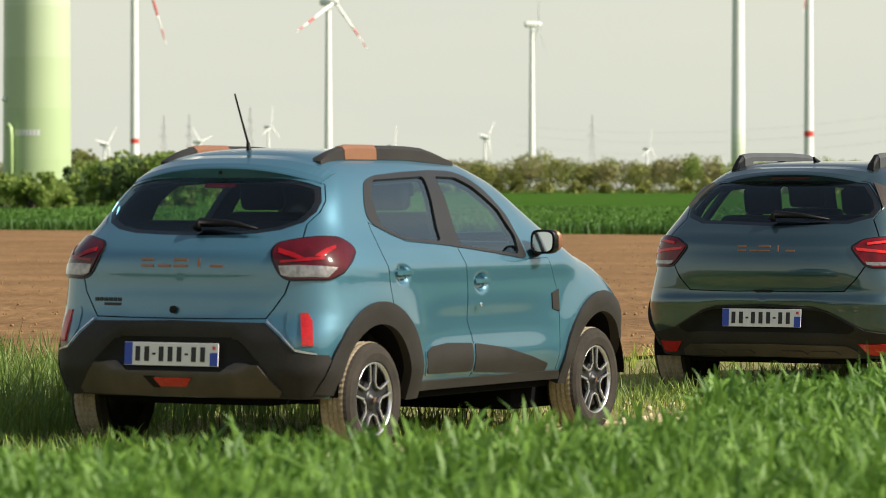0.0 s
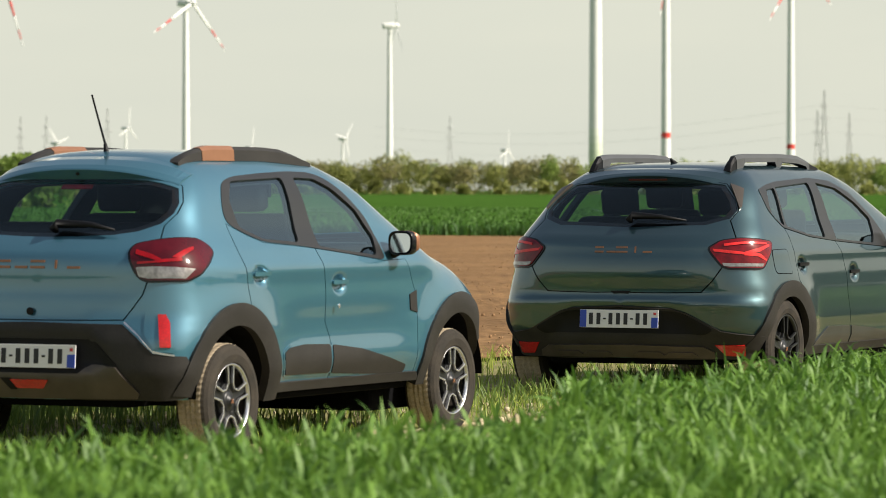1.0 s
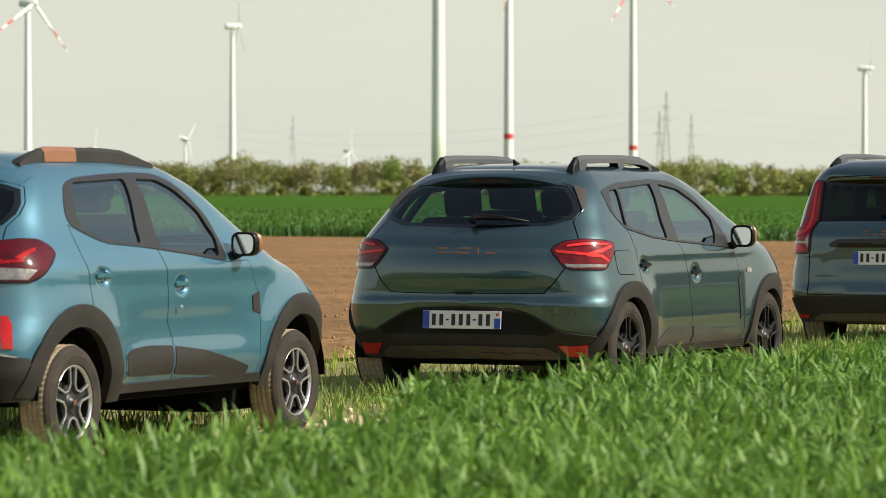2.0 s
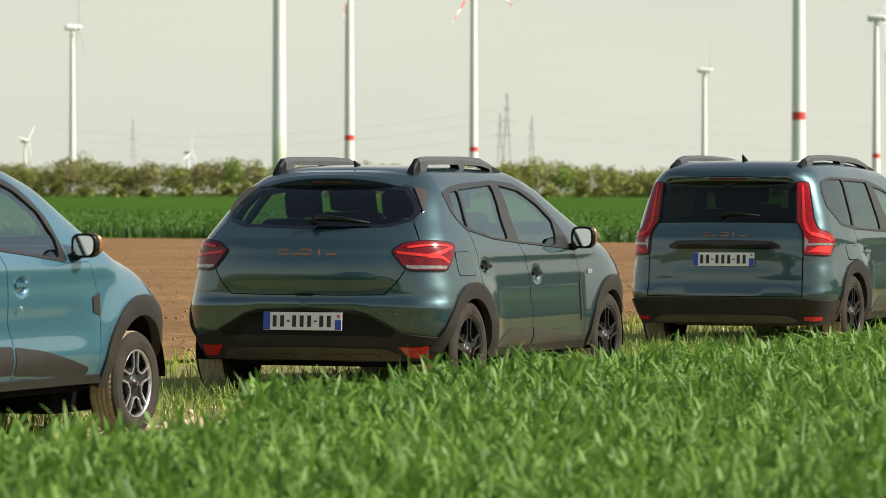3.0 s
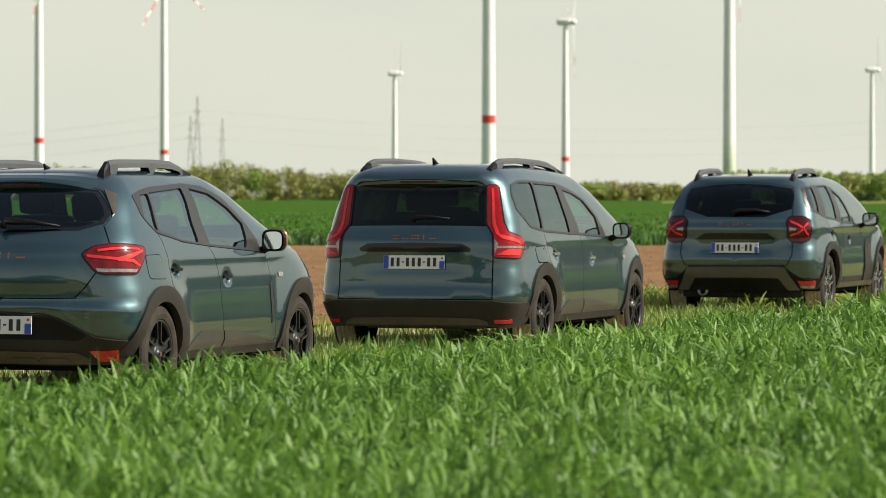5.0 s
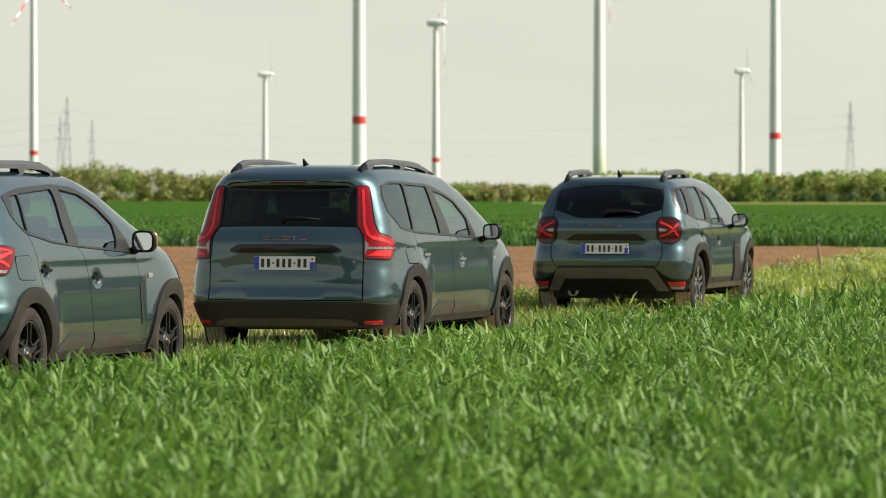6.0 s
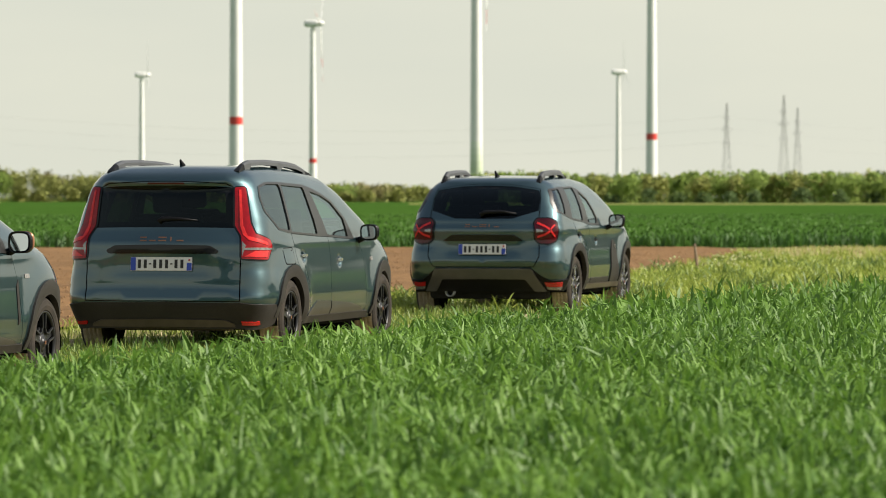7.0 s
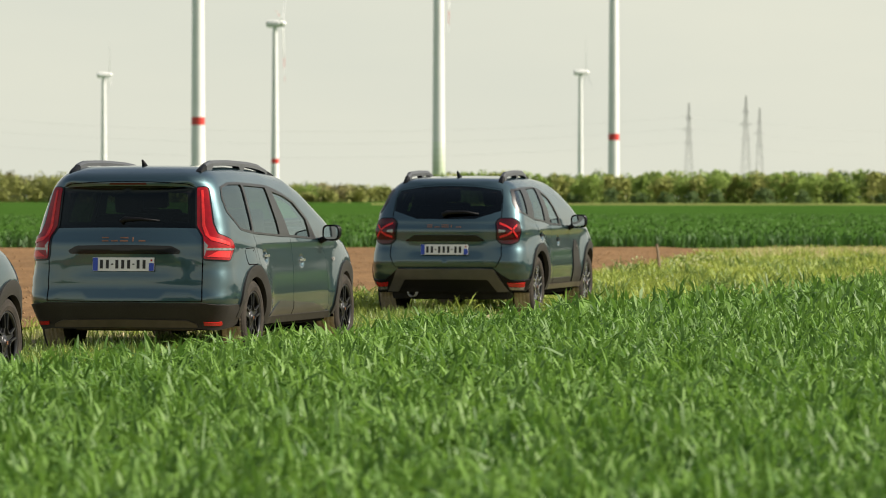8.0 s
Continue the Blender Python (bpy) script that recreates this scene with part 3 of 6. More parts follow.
CROP = [(-60, 11.0), (-8, 11.9), (-3, 12.4), (-1.4, 12.6), (0.0, 12.8), (0.55, 13.2), (0.82, 14.2), (1.05, 16.2), (1.85, 17.8), (2.5, 19.0), (5.2, 23.6), (12.9, 36.6), (39, 80), (112, 200)]

def border_y(x):
    """How far the crop reaches beside the track."""
    return np.interp(x, [c[0] for c in CROP], [c[1] for c in CROP])

def scatter(n, x0, x1, y0, y1, test, seed):
    r = np.random.default_rng(seed)
    p = np.stack([r.uniform(x0, x1, n), r.uniform(y0, y1, n)], 1)
    return p[test(p)]

def crop_zone(y0, y1, per_m2, seed, spread=0.385):
    """Crop between two distances, as far to the side as the field is looked at."""
    x0, x1 = -5.0, y1 * spread + 1.0
    n = int((x1 - x0) * (y1 - y0) * per_m2)
    wob = lambda x: 0.14 * np.sin(x * 3.1) + 0.10 * np.sin(x * 7.7)
    return scatter(n, x0, x1, y0, y1, lambda p: (p[:, 1] < border_y(p[:, 0]) + wob(p[:, 0])) & (p[:, 0] > -0.125 * p[:, 1] - 0.5), seed)

LW = "knee-high bright green wheat with long arching leaves"
def wheat(y0, y1, per_m2, seed, width, size, simple=False):
    """Upper leaves of the crop, each from its stalk at its own height, over a few taller tips."""
    p = crop_zone(y0, y1, per_m2, seed)
    r = np.random.default_rng(seed + 100)
    top = 0.06 * np.sin(p[:, 0] * 1.7 + p[:, 1] * 0.6) * np.sin(p[:, 1] * 1.1) 
    blades("wheat", p, size, width, (0.2, 1.2), seed, M["wheat"], LW, "wheat", bend=1.05, z=r.uniform(0.26, 0.46, len(p)) + top * 0.6, simple=simple)
    q = crop_zone(y0, y1, per_m2 * 0.045, seed + 50)
    blades("wheat", q, (0.50, 0.68), width, (0.12, 0.6), seed + 7, M["wheat"], LW, "wheat", bend=1.0)

wheat(8.9, 15.0, 2500, 11, (0.010, 0.019), (0.08, 0.18))
wheat(15.0, 26.0, 1350, 12, (0.010, 0.020), (0.09, 0.19))
wheat(26.0, 60.0, 310, 13, (0.015, 0.030), (0.10, 0.23), simple=True)
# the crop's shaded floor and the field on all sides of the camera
# floor sheet: the shade between the leaves is put into its dark green
M["crop_floor_shade"] = mat("crop_floor_shade", (0.030, 0.075, 0.014), 0.9, noise_scale=2.0, noise_amt=0.5, fine=0.5, bump=1.0, bump_scale=14)
sheet("crop_field", CROP + [(400, 200), (400, -40), (-60, -40)], 0.27, M["crop_floor_shade"], "sheet for the lower wheat leaves, shade put into its dark green", "field", skirt=0.26)
sheet("crop_field", [(-60, -40), (400, -40), (400, -900), (-60, -900)], 0.36, M["canopy"], "wheat field behind the viewpoint", "field", skirt=0.3)

# verge beyond the track, weeds and straw
def track_uv(p):
    d = p - np.array([-1.012, 20.493])
    return d @ np.array([FWD.x, FWD.y]), d @ np.array([RGT.x, RGT.y])

def verge_zone(n, v0, v1, u0, u1, seed):
    r = np.random.default_rng(seed)
    u, v = r.uniform(u0, u1, n), r.uniform(v0, v1, n)
    return np.array([-1.012, 20.493]) + u[:, None] * np.array([FWD.x, FWD.y]) + v[:, None] * np.array([RGT.x, RGT.y])

blades("verge_grass", verge_zone(15000, -4.4, -1.9, -8, 4, 21), (0.18, 0.50), (0.005, 0.010), (0.1, 0.6), 5, M["tall_grass"], "tall yellow-green grass with seed heads along the track", "grass")
blades("verge_grass", verge_zone(8500, -2.7, -1.05, -7, 3.6, 35), (0.14, 0.42), (0.005, 0.011), (0.1, 0.7), 36, M["tall_grass"], "tall grass beside the wheel rut", "grass")
blades("verge_grass", verge_zone(14000, -3.2, -1.0, 3, 60, 26), (0.05, 0.17), (0.004, 0.010), (0.1, 0.8), 15, M["verge"], "low grass between the track and the ploughed field", "grass")
blades("verge_grass", verge_zone(13000, -1.2, 0.7, -5, 60, 22), (0.04, 0.14), (0.004, 0.009), (0.1, 0.8), 6, M["verge"], "short grass on the middle of the track", "grass")
# unseen hump grass, added to keep the space under the cars dark
blades("verge_grass", verge_zone(5200, -0.5, 0.4, -2, 28, 30), (0.08, 0.18), (0.005, 0.011), (0.1, 0.7), 16, M["tall_grass"], "longer grass added on the hump between the wheel ruts", "grass")
blades("verge_grass", verge_zone(10000, 1.5, 3.6, -5, 60, 28), (0.04, 0.14), (0.005, 0.010), (0.1, 0.8), 29, M["verge"], "low green grass between track and wheat", "grass")
blades("verge_grass", verge_zone(5500, 0.9, 3.6, -5, 60, 23), (0.03, 0.12), (0.005, 0.010), (0.1, 0.8), 7, M["straw"], "dry straw and low grass between track and wheat", "grass")
def right_of_field(p, slack=0.15):
    """Keeps what stands on the track's side of the ploughed field's border."""
    u, v = track_uv(p)
    return p[v > np.interp(u, [8, 47, 57, 66, 79, 95], [-2.9, -2.8, -3.7, -4.8, -6.1, -7.2]) - slack + 0.25 * np.sin(u * 1.9)]

p = right_of_field(verge_zone(52000, -6.5, 6.5, 30, 95, 24))
u, v = track_uv(p)
p = p[(u + 3.0 * np.sin(v * 0.9) < 66) | (np.random.default_rng(27).random(len(p)) < 0.25)]
blades("verge_weeds", p, (0.04, 0.14), (0.008, 0.018), (0.1, 0.8), 8, M["verge"], "overgrown verge of weeds and pale grass", "weeds", simple=True)
p = right_of_field(verge_zone(44000, -6.5, 8.0, 45, 110, 25))
u, v = track_uv(p)
p = p[(u + 3.0 * np.sin(v * 0.9) > 62) | (v > 0.5)]
blades("verge_weeds", p, (0.03, 0.11), (0.007, 0.016), (0.1, 0.8), 9, M["straw"], "pale dry grass on the verge", "weeds", simple=True)
# pale flower heads and loose bits
def specks(name, xy, size, z, seed, material, label, category):
    """One mesh of small uneven lumps lying at their own heights; size and z are (low, high)."""
    r = np.random.default_rng(seed)
    n = len(xy)
    cube = np.array([(x, y, q) for q in (-1, 1) for x, y in ((-1, -1), (1, -1), (1, 1), (-1, 1))], float)
    cube[4:, :2] *= 0.62
    s = r.uniform(0, 1, n) ** 2.2 * (size[1] - size[0]) + size[0]
    v = cube[None] * r.uniform(0.55, 1.25, (n, 8, 3)) * s[:, None, None] * r.uniform(0.6, 1.2, (n, 1, 3)) * 0.5
    a = r.uniform(0, 2 * math.pi, n)
    c, d = np.cos(a)[:, None], np.sin(a)[:, None]
    v = np.stack([v[..., 0] * c - v[..., 1] * d, v[..., 0] * d + v[..., 1] * c, v[..., 2] * 0.8], 2)
    v[..., :2] += xy[:, None, :]
    v[..., 2] += (r.uniform(*z, n) + s * 0.25)[:, None]
    f = np.array([(3, 2, 1, 0), (4, 5, 6, 7), (0, 1, 5, 4), (1, 2, 6, 5), (2, 3, 7, 6), (3, 0, 4, 7)])
    f = (f[None] + 8 * np.arange(n)[:, None, None]).reshape(-1, 4)
    v = v.reshape(-1, 3)
    me = bpy.data.meshes.new(name)
    me.vertices.add(len(v)); me.vertices.foreach_set("co", v.ravel())
    me.loops.add(f.size); me.loops.foreach_set("vertex_index", f.ravel().astype(np.int32))
    me.polygons.add(len(f)); me.polygons.foreach_set("loop_start", (np.arange(len(f)) * 4).astype(np.int32))
    me.update(calc_edges=True)
    me.materials.append(material)
    return tagged(new(name, me), label, category, kind="stuff")

M["clod"] = leaf_mat("dry_soil_clod", (0.27, 0.16, 0.075), (0.20, 0.115, 0.054), 0.0, 0.95)
M["gravel"] = leaf_mat("chalk_gravel", (0.62, 0.53, 0.36), (0.34, 0.27, 0.16), 0.0, 0.9)
M["flower"] = leaf_mat("pale_flower", (0.66, 0.68, 0.42), (0.46, 0.52, 0.18), 0.4, 0.6)
p = verge_zone(22000, -34.0, -3.3, -16, 78, 61)
u, v = track_uv(p)
p = p[np.random.default_rng(62).random(len(p)) < np.exp((v + 3.3) / 12)]
specks("soil_clods", p, (0.012, 0.036), (0.03, 0.031), 63, M["clod"], "loose brown clods on the ploughed field", "soil")
specks("gravel", verge_zone(3500, -1.6, 3.4, -4, 30, 64), (0.008, 0.045), (0.0, 0.004), 65, M["gravel"], "pale chalk gravel on the track", "gravel")
specks("gravel", verge_zone(3600, 0.55, 1.9, -1.5, 26, 97), (0.012, 0.075), (0.0, 0.006), 98, M["gravel"], "larger pale chalk stones in the wheel rut", "gravel")
specks("flowers", right_of_field(verge_zone(150, -5.0, 1.0, 34, 66, 66)), (0.015, 0.05), (0.05, 0.18), 67, M["flower"], "small pale flower heads in the verge", "flowers")
# weed tufts on the verge past the last car, some in pale flower
def tufts(n, spread, v0, v1, u0, u1, seed):
    r = np.random.default_rng(seed)
    c = right_of_field(verge_zone(n, v0, v1, u0, u1, seed), 0.0)
    k = r.integers(14, 60, len(c))
    return np.repeat(c, k, 0) + r.normal(0, spread, (k.sum(), 2))
blades("weed_tufts", tufts(330, 0.11, -5.5, 1.5, 26, 72, 91), (0.10, 0.30), (0.010, 0.022), (0.2, 1.0), 92, M["verge"], "bushy yellow-green weed tufts on the verge", "weeds", bend=1.0)
blades("weed_tufts", tufts(90, 0.14, -5.5, 1.5, 30, 62, 93), (0.12, 0.34), (0.012, 0.026), (0.2, 1.0), 94, M["tall_grass"], "darker green weed tufts on the verge", "weeds", bend=1.0)
specks("flowers", tufts(8, 0.16, -4.0, -1.5, 44, 60, 95), (0.015, 0.045), (0.10, 0.30), 96, M["flower"], "cream flower heads clustered in the verge", "flowers")
# border of the far crop
def far_edge(n, seed):
    r = np.random.default_rng(seed)
    e = np.array(EDGE[1:7], float)
    cum = np.concatenate([[0], np.cumsum(np.linalg.norm(np.diff(e, axis=0), axis=1))])
    q = r.uniform(0, cum[-1], n)
    return np.stack([np.interp(q, cum, e[:, 0]), np.interp(q, cum, e[:, 1])], 1) + np.stack([r.normal(0, 0.15, n), np.abs(r.normal(0, 1.6, n)) - 0.2], 1)
M["far_leaf"] = leaf_mat("far_crop_leaf", (0.070, 0.160, 0.028), (0.038, 0.10, 0.017), 0.3, 0.6)
blades("crop_border", far_edge(36000, 31), (0.28, 0.44), (0.03, 0.07), (0.1, 0.6), 10, M["far_leaf"], "ragged front of the dark green crop", "crop", simple=True)

p = far_edge(45000, 32)
p[:, 1] += np.random.default_rng(33).uniform(0, 1, len(p)) ** 1.6 * 110
M["crop_leaf"] = leaf_mat("crop_top_leaf", (0.078, 0.165, 0.028), (0.055, 0.125, 0.020), 0.2, 0.8)
blades("crop_leaves", p, (0.05, 0.14), (0.03, 0.09), (0.2, 1.0), 34, M["crop_leaf"], "leafy top of the dark green crop", "crop", z=np.full(len(p), 0.32), simple=True)

# ---------------------------------------------------------------- trees
def crown_points(rng, n, r, h, lump=26):
    """Leaf places in an uneven crown made of several lumps."""
    k = max(6, int(n / lump))
    c = rng.normal(0, 1, (k, 3)) * np.array([0.42 * r, 0.42 * r, 0.24 * h]) + np.array([0, 0, 0.55 * h])
    c[:, 2] = np.clip(c[:, 2], 0.12 * h, 0.85 * h)
    rad = rng.uniform(0.10, 0.24, k) * r
    i = rng.integers(0, k, n)
    d = rng.normal(0, 1, (n, 3)); d /= np.linalg.norm(d, axis=1)[:, None]
    return c[i] + d * (rad[i] * rng.uniform(0.75, 1.08, n))[:, None] * np.array([1, 1, 0.8])


def wood(name, spots, leaf, material, label, seed, per=260, lump=9, size=(0.24, 0.46), ruffle=0.6):
    """A belt of trees far off as one mesh: crowns of rounded leafy lumps on short trunks; spots: (x, y, radius, height)."""
    rng = np.random.default_rng(seed)
    vs, ns = [], []
    for x, y, r, h in spots:
        k = max(5, int(lump * rng.uniform(0.7, 1.3)))
        c = rng.normal(0, 1, (k, 3))
        c /= np.linalg.norm(c, axis=1)[:, None]
        c = c * rng.uniform(0.35, 0.85, k)[:, None] * np.array([0.75 * r, 0.75 * r, 0.36 * h]) + np.array([0, 0, 0.56 * h])
        c[0] = (0, 0, 0.78 * h)
        rad = rng.uniform(*size, k) * r
        i = rng.integers(0, k, per)
        d = rng.normal(0, 1, (per, 3)); d[:, 2] += 0.25; d /= np.linalg.norm(d, axis=1)[:, None]
        p = c[i] + d * (rad[i] * rng.uniform(0.7, 1.12, per))[:, None] * np.array([1, 1, 0.9])
        foot = rng.random(per) < 0.16                       # low twigs and undergrowth
        p[foot] = np.stack([rng.normal(0, 0.5 * r, foot.sum()), rng.normal(0, 0.3 * r, foot.sum()), rng.uniform(0.05, 0.4, foot.sum()) * h], 1)
        p[:, 2] = np.maximum(p[:, 2], 0.1)
        n1 = d + 0.5 * (p - np.array([0, 0, 0.5 * h])) / np.array([r, r, 0.5 * h]) + rng.normal(0, ruffle, (per, 3))
        n1 /= np.linalg.norm(n1, axis=1)[:, None]
        a = np.cross(n1, rng.normal(0, 1, (per, 3))); a /= np.linalg.norm(a, axis=1)[:, None]
        b = np.cross(n1, a)
        s = rng.uniform(0.6, 1.3, per)[:, None] * leaf
        p = p + np.array([x, y, 0.0])
        vs.append(np.stack([p - a * s - b * s * 0.6, p + a * s * 0.9 - b * s * 0.7, p + a * s + b * s * 0.6, p - a * s * 0.8 + b * s * 0.8], 1))
    v = np.concatenate(vs).reshape(-1, 3)
    f = np.arange(len(v)).reshape(-1, 4)
    me = bpy.data.meshes.new(name)
    me.vertices.add(len(v)); me.vertices.foreach_set("co", v.ravel())
    me.loops.add(f.size); me.loops.foreach_set("vertex_index", f.ravel().astype(np.int32))
    me.polygons.add(len(f)); me.polygons.foreach_set("loop_start", (np.arange(len(f)) * 4).astype(np.int32))
    me.update(calc_edges=True)
    me.materials.append(material)
    return tagged(new(name, me), label, "woods", kind="stuff")


def belt(az0, az1, d0, d1, rows, gap, rad, hgt, seed, low=None):
    r = np.random.default_rng(seed)
    out = []
    for k in range(rows):
        a = az0
        while a < az1:
            d = d0 + (d1 - d0) * (a - az0) / (az1 - az0) + k * rad[0] * 2.2 + r.normal(0, 3)
            out.append((d * math.sin(radians(a)), d * math.cos(radians(a)), r.uniform(*rad), r.uniform(*hgt) * (np.interp(a, low[0], low[1]) if low else 1.0)))
            a += math.degrees(gap / d) * r.uniform(0.6, 1.5)
    return out

def shared(spots, weights, seed):
    """Deal the trees of a belt out to several kinds."""
    kind = np.random.default_rng(seed).choice(len(weights), len(spots), p=weights)
    return [[q for q, k in zip(spots, kind) if k == j] for j in range(len(weights))]

LOW = ((-6.5, 0.9, 1.15, 1.32, 1.5, 1.8, 3.1, 3.46, 3.8, 7.2, 7.55, 7.9, 9.5, 12.3, 13.6), (1.0, 1.0, 1.2, 1.38, 1.2, 1.0, 1.05, 1.28, 1.0, 1.0, 1.2, 0.95, 0.75, 0.5, 0.5))
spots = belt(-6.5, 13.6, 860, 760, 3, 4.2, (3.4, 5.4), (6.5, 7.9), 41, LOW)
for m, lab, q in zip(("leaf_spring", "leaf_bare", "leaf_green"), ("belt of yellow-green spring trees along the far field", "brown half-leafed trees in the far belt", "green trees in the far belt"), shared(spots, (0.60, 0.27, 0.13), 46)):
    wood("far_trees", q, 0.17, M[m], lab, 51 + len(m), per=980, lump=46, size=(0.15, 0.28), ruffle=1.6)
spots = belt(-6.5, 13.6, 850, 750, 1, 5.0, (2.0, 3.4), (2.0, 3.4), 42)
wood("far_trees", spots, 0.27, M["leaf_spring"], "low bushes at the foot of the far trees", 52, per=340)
spots = belt(14.2, 25, 640, 600, 5, 2.5, (1.9, 3.0), (4.4, 5.7), 43)
for m, lab, q in zip(("leaf_green", "leaf_dark", "leaf_spring"), ("dense fresh green wood behind the field", "dark green trees in the wood", "yellow-green spring trees in the wood"), shared(spots, (0.66, 0.04, 0.30), 47)):
    wood("far_trees", q, 0.19, M[m], lab, 61 + len(m), per=440, lump=12, ruffle=1.2)
spots = belt(14.0, 25, 630, 600, 1, 5.0, (1.3, 2.4), (1.4, 2.6), 44)
wood("far_trees", spots, 0.20, M["leaf_dark"], "dark bushes at the edge of the wood", 54, per=220)
spots = belt(25, 118, 260, 260, 2, 5.0, (3.5, 6.0), (8.0, 13.0), 48)
wood("far_trees", spots, 0.7, M["leaf_wood"], "tall dark woods beyond the wheat", 56, per=200, lump=14)
spots = belt(118, 330, 420, 420, 2, 9.0, (4.5, 8.0), (7.0, 12.0), 45)
wood("far_trees", spots, 1.1, M["leaf_green"], "woods round the plain", 55, per=110)


def bush(az, d, r, h, material, label, seed, n=1500, leaf=0.12, stem=True):
    rng = np.random.default_rng(seed)
    ob = thing("bush", place(az, d), label, "bush", "bushes at the green tower")
    p = crown_points(rng, n, r, h)
    p[:, 2] = np.maximum(p[:, 2], 0.05)
    a = rng.normal(0, 1, (n, 3)); a /= np.linalg.norm(a, axis=1)[:, None]
    b = np.cross(a, rng.normal(0, 1, (n, 3))); b /= np.linalg.norm(b, axis=1)[:, None]
    s = rng.uniform(0.6, 1.3, n)[:, None] * leaf
    v = np.stack([p - a * s - b * s * 0.6, p + a * s * 0.9 - b * s * 0.7, p + a * s + b * s * 0.6, p - a * s * 0.8 + b * s * 0.8], 1).reshape(-1, 3)
    raw("crown", v, [tuple(q) for q in np.arange(len(v)).reshape(-1, 4)], material, ob)
    bm = bmesh.new()
    for k in range(5):
        t = rng.uniform(0, 2 * math.pi); e = r * 0.5
        sweep(bm, [(0.1 * math.cos(t), 0.1 * math.sin(t), 0), (e * 0.4 * math.cos(t), e * 0.4 * math.sin(t), h * 0.35), (e * math.cos(t), e * math.sin(t), h * 0.7)], [0.09, 0.06, 0.02], 6)
    part("trunk", bm, M["bark"], ob)
    return ob

for i, (az, d, r, h, m) in enumerate([(-5.95, 205, 1.5, 2.0, "leaf_green"), (-5.55, 200, 1.6, 2.2, "leaf_green"), (-5.25, 203, 1.2, 1.7, "leaf_green"), (-4.95, 230, 1.7, 2.6, "leaf_dark"),
                                      (-4.65, 225, 1.8, 2.9, "leaf_green"), (-4.25, 222, 2.0, 3.1, "leaf_dark"), (-3.85, 220, 2.0, 3.4, "leaf_green"), (-3.45, 222, 1.8, 3.2, "leaf_green"), (-5.0, 330, 2.4, 4.6, "leaf_spring"),
                                      (-4.45, 330, 2.4, 4.2, "leaf_spring"), (-2.15, 330, 1.8, 4.6, "leaf_spring"), (-3.0, 300, 2.2, 3.8, "leaf_spring")]):
    bush(az, d, r, h, M[m], "leafy green bush by the tower" if m != "leaf_spring" else "yellow-green spring bush behind the field", 70 + i)

# ---------------------------------------------------------------- cars
def car_pose(x, y, h, z=0.0):
    return at(x, y, z) @ pose(0, 0, 0, 0, 0, 90 - h)


def inset(poly, d):
    """A polygon drawn in by d, corner by corner."""
    p = [Vector(q) for q in poly]
    area = sum(a.x * b.y - b.x * a.y for a, b in zip(p, p[1:] + p[:1]))
    sg = 1 if area > 0 else -1
    out = []
    for i in range(len(p)):
        a, b, c = p[i - 1], p[i], p[(i + 1) % len(p)]
        u, v = (b - a).normalized(), (c - b).normalized()
        n1, n2 = Vector((-u.y, u.x)) * sg, Vector((-v.y, v.x)) * sg
        m = n1 + n2
        k = max(m.length_squared / 2, 0.35)
        out.append(tuple(b + m * d / k))
    return out


def arc(cx, cz, r, a0, a1, n=28):
    return [(cx + r * math.cos(radians(a0 + (a1 - a0) * i / n)), cz + r * math.sin(radians(a0 + (a1 - a0) * i / n))) for i in range(n + 1)]


def sbox(v, lo, hi, soft):
    """1 between lo and hi, falling off softly."""
    return 1 / (1 + np.exp(-(v - lo) / soft)) / (1 + np.exp((v - hi) / soft))


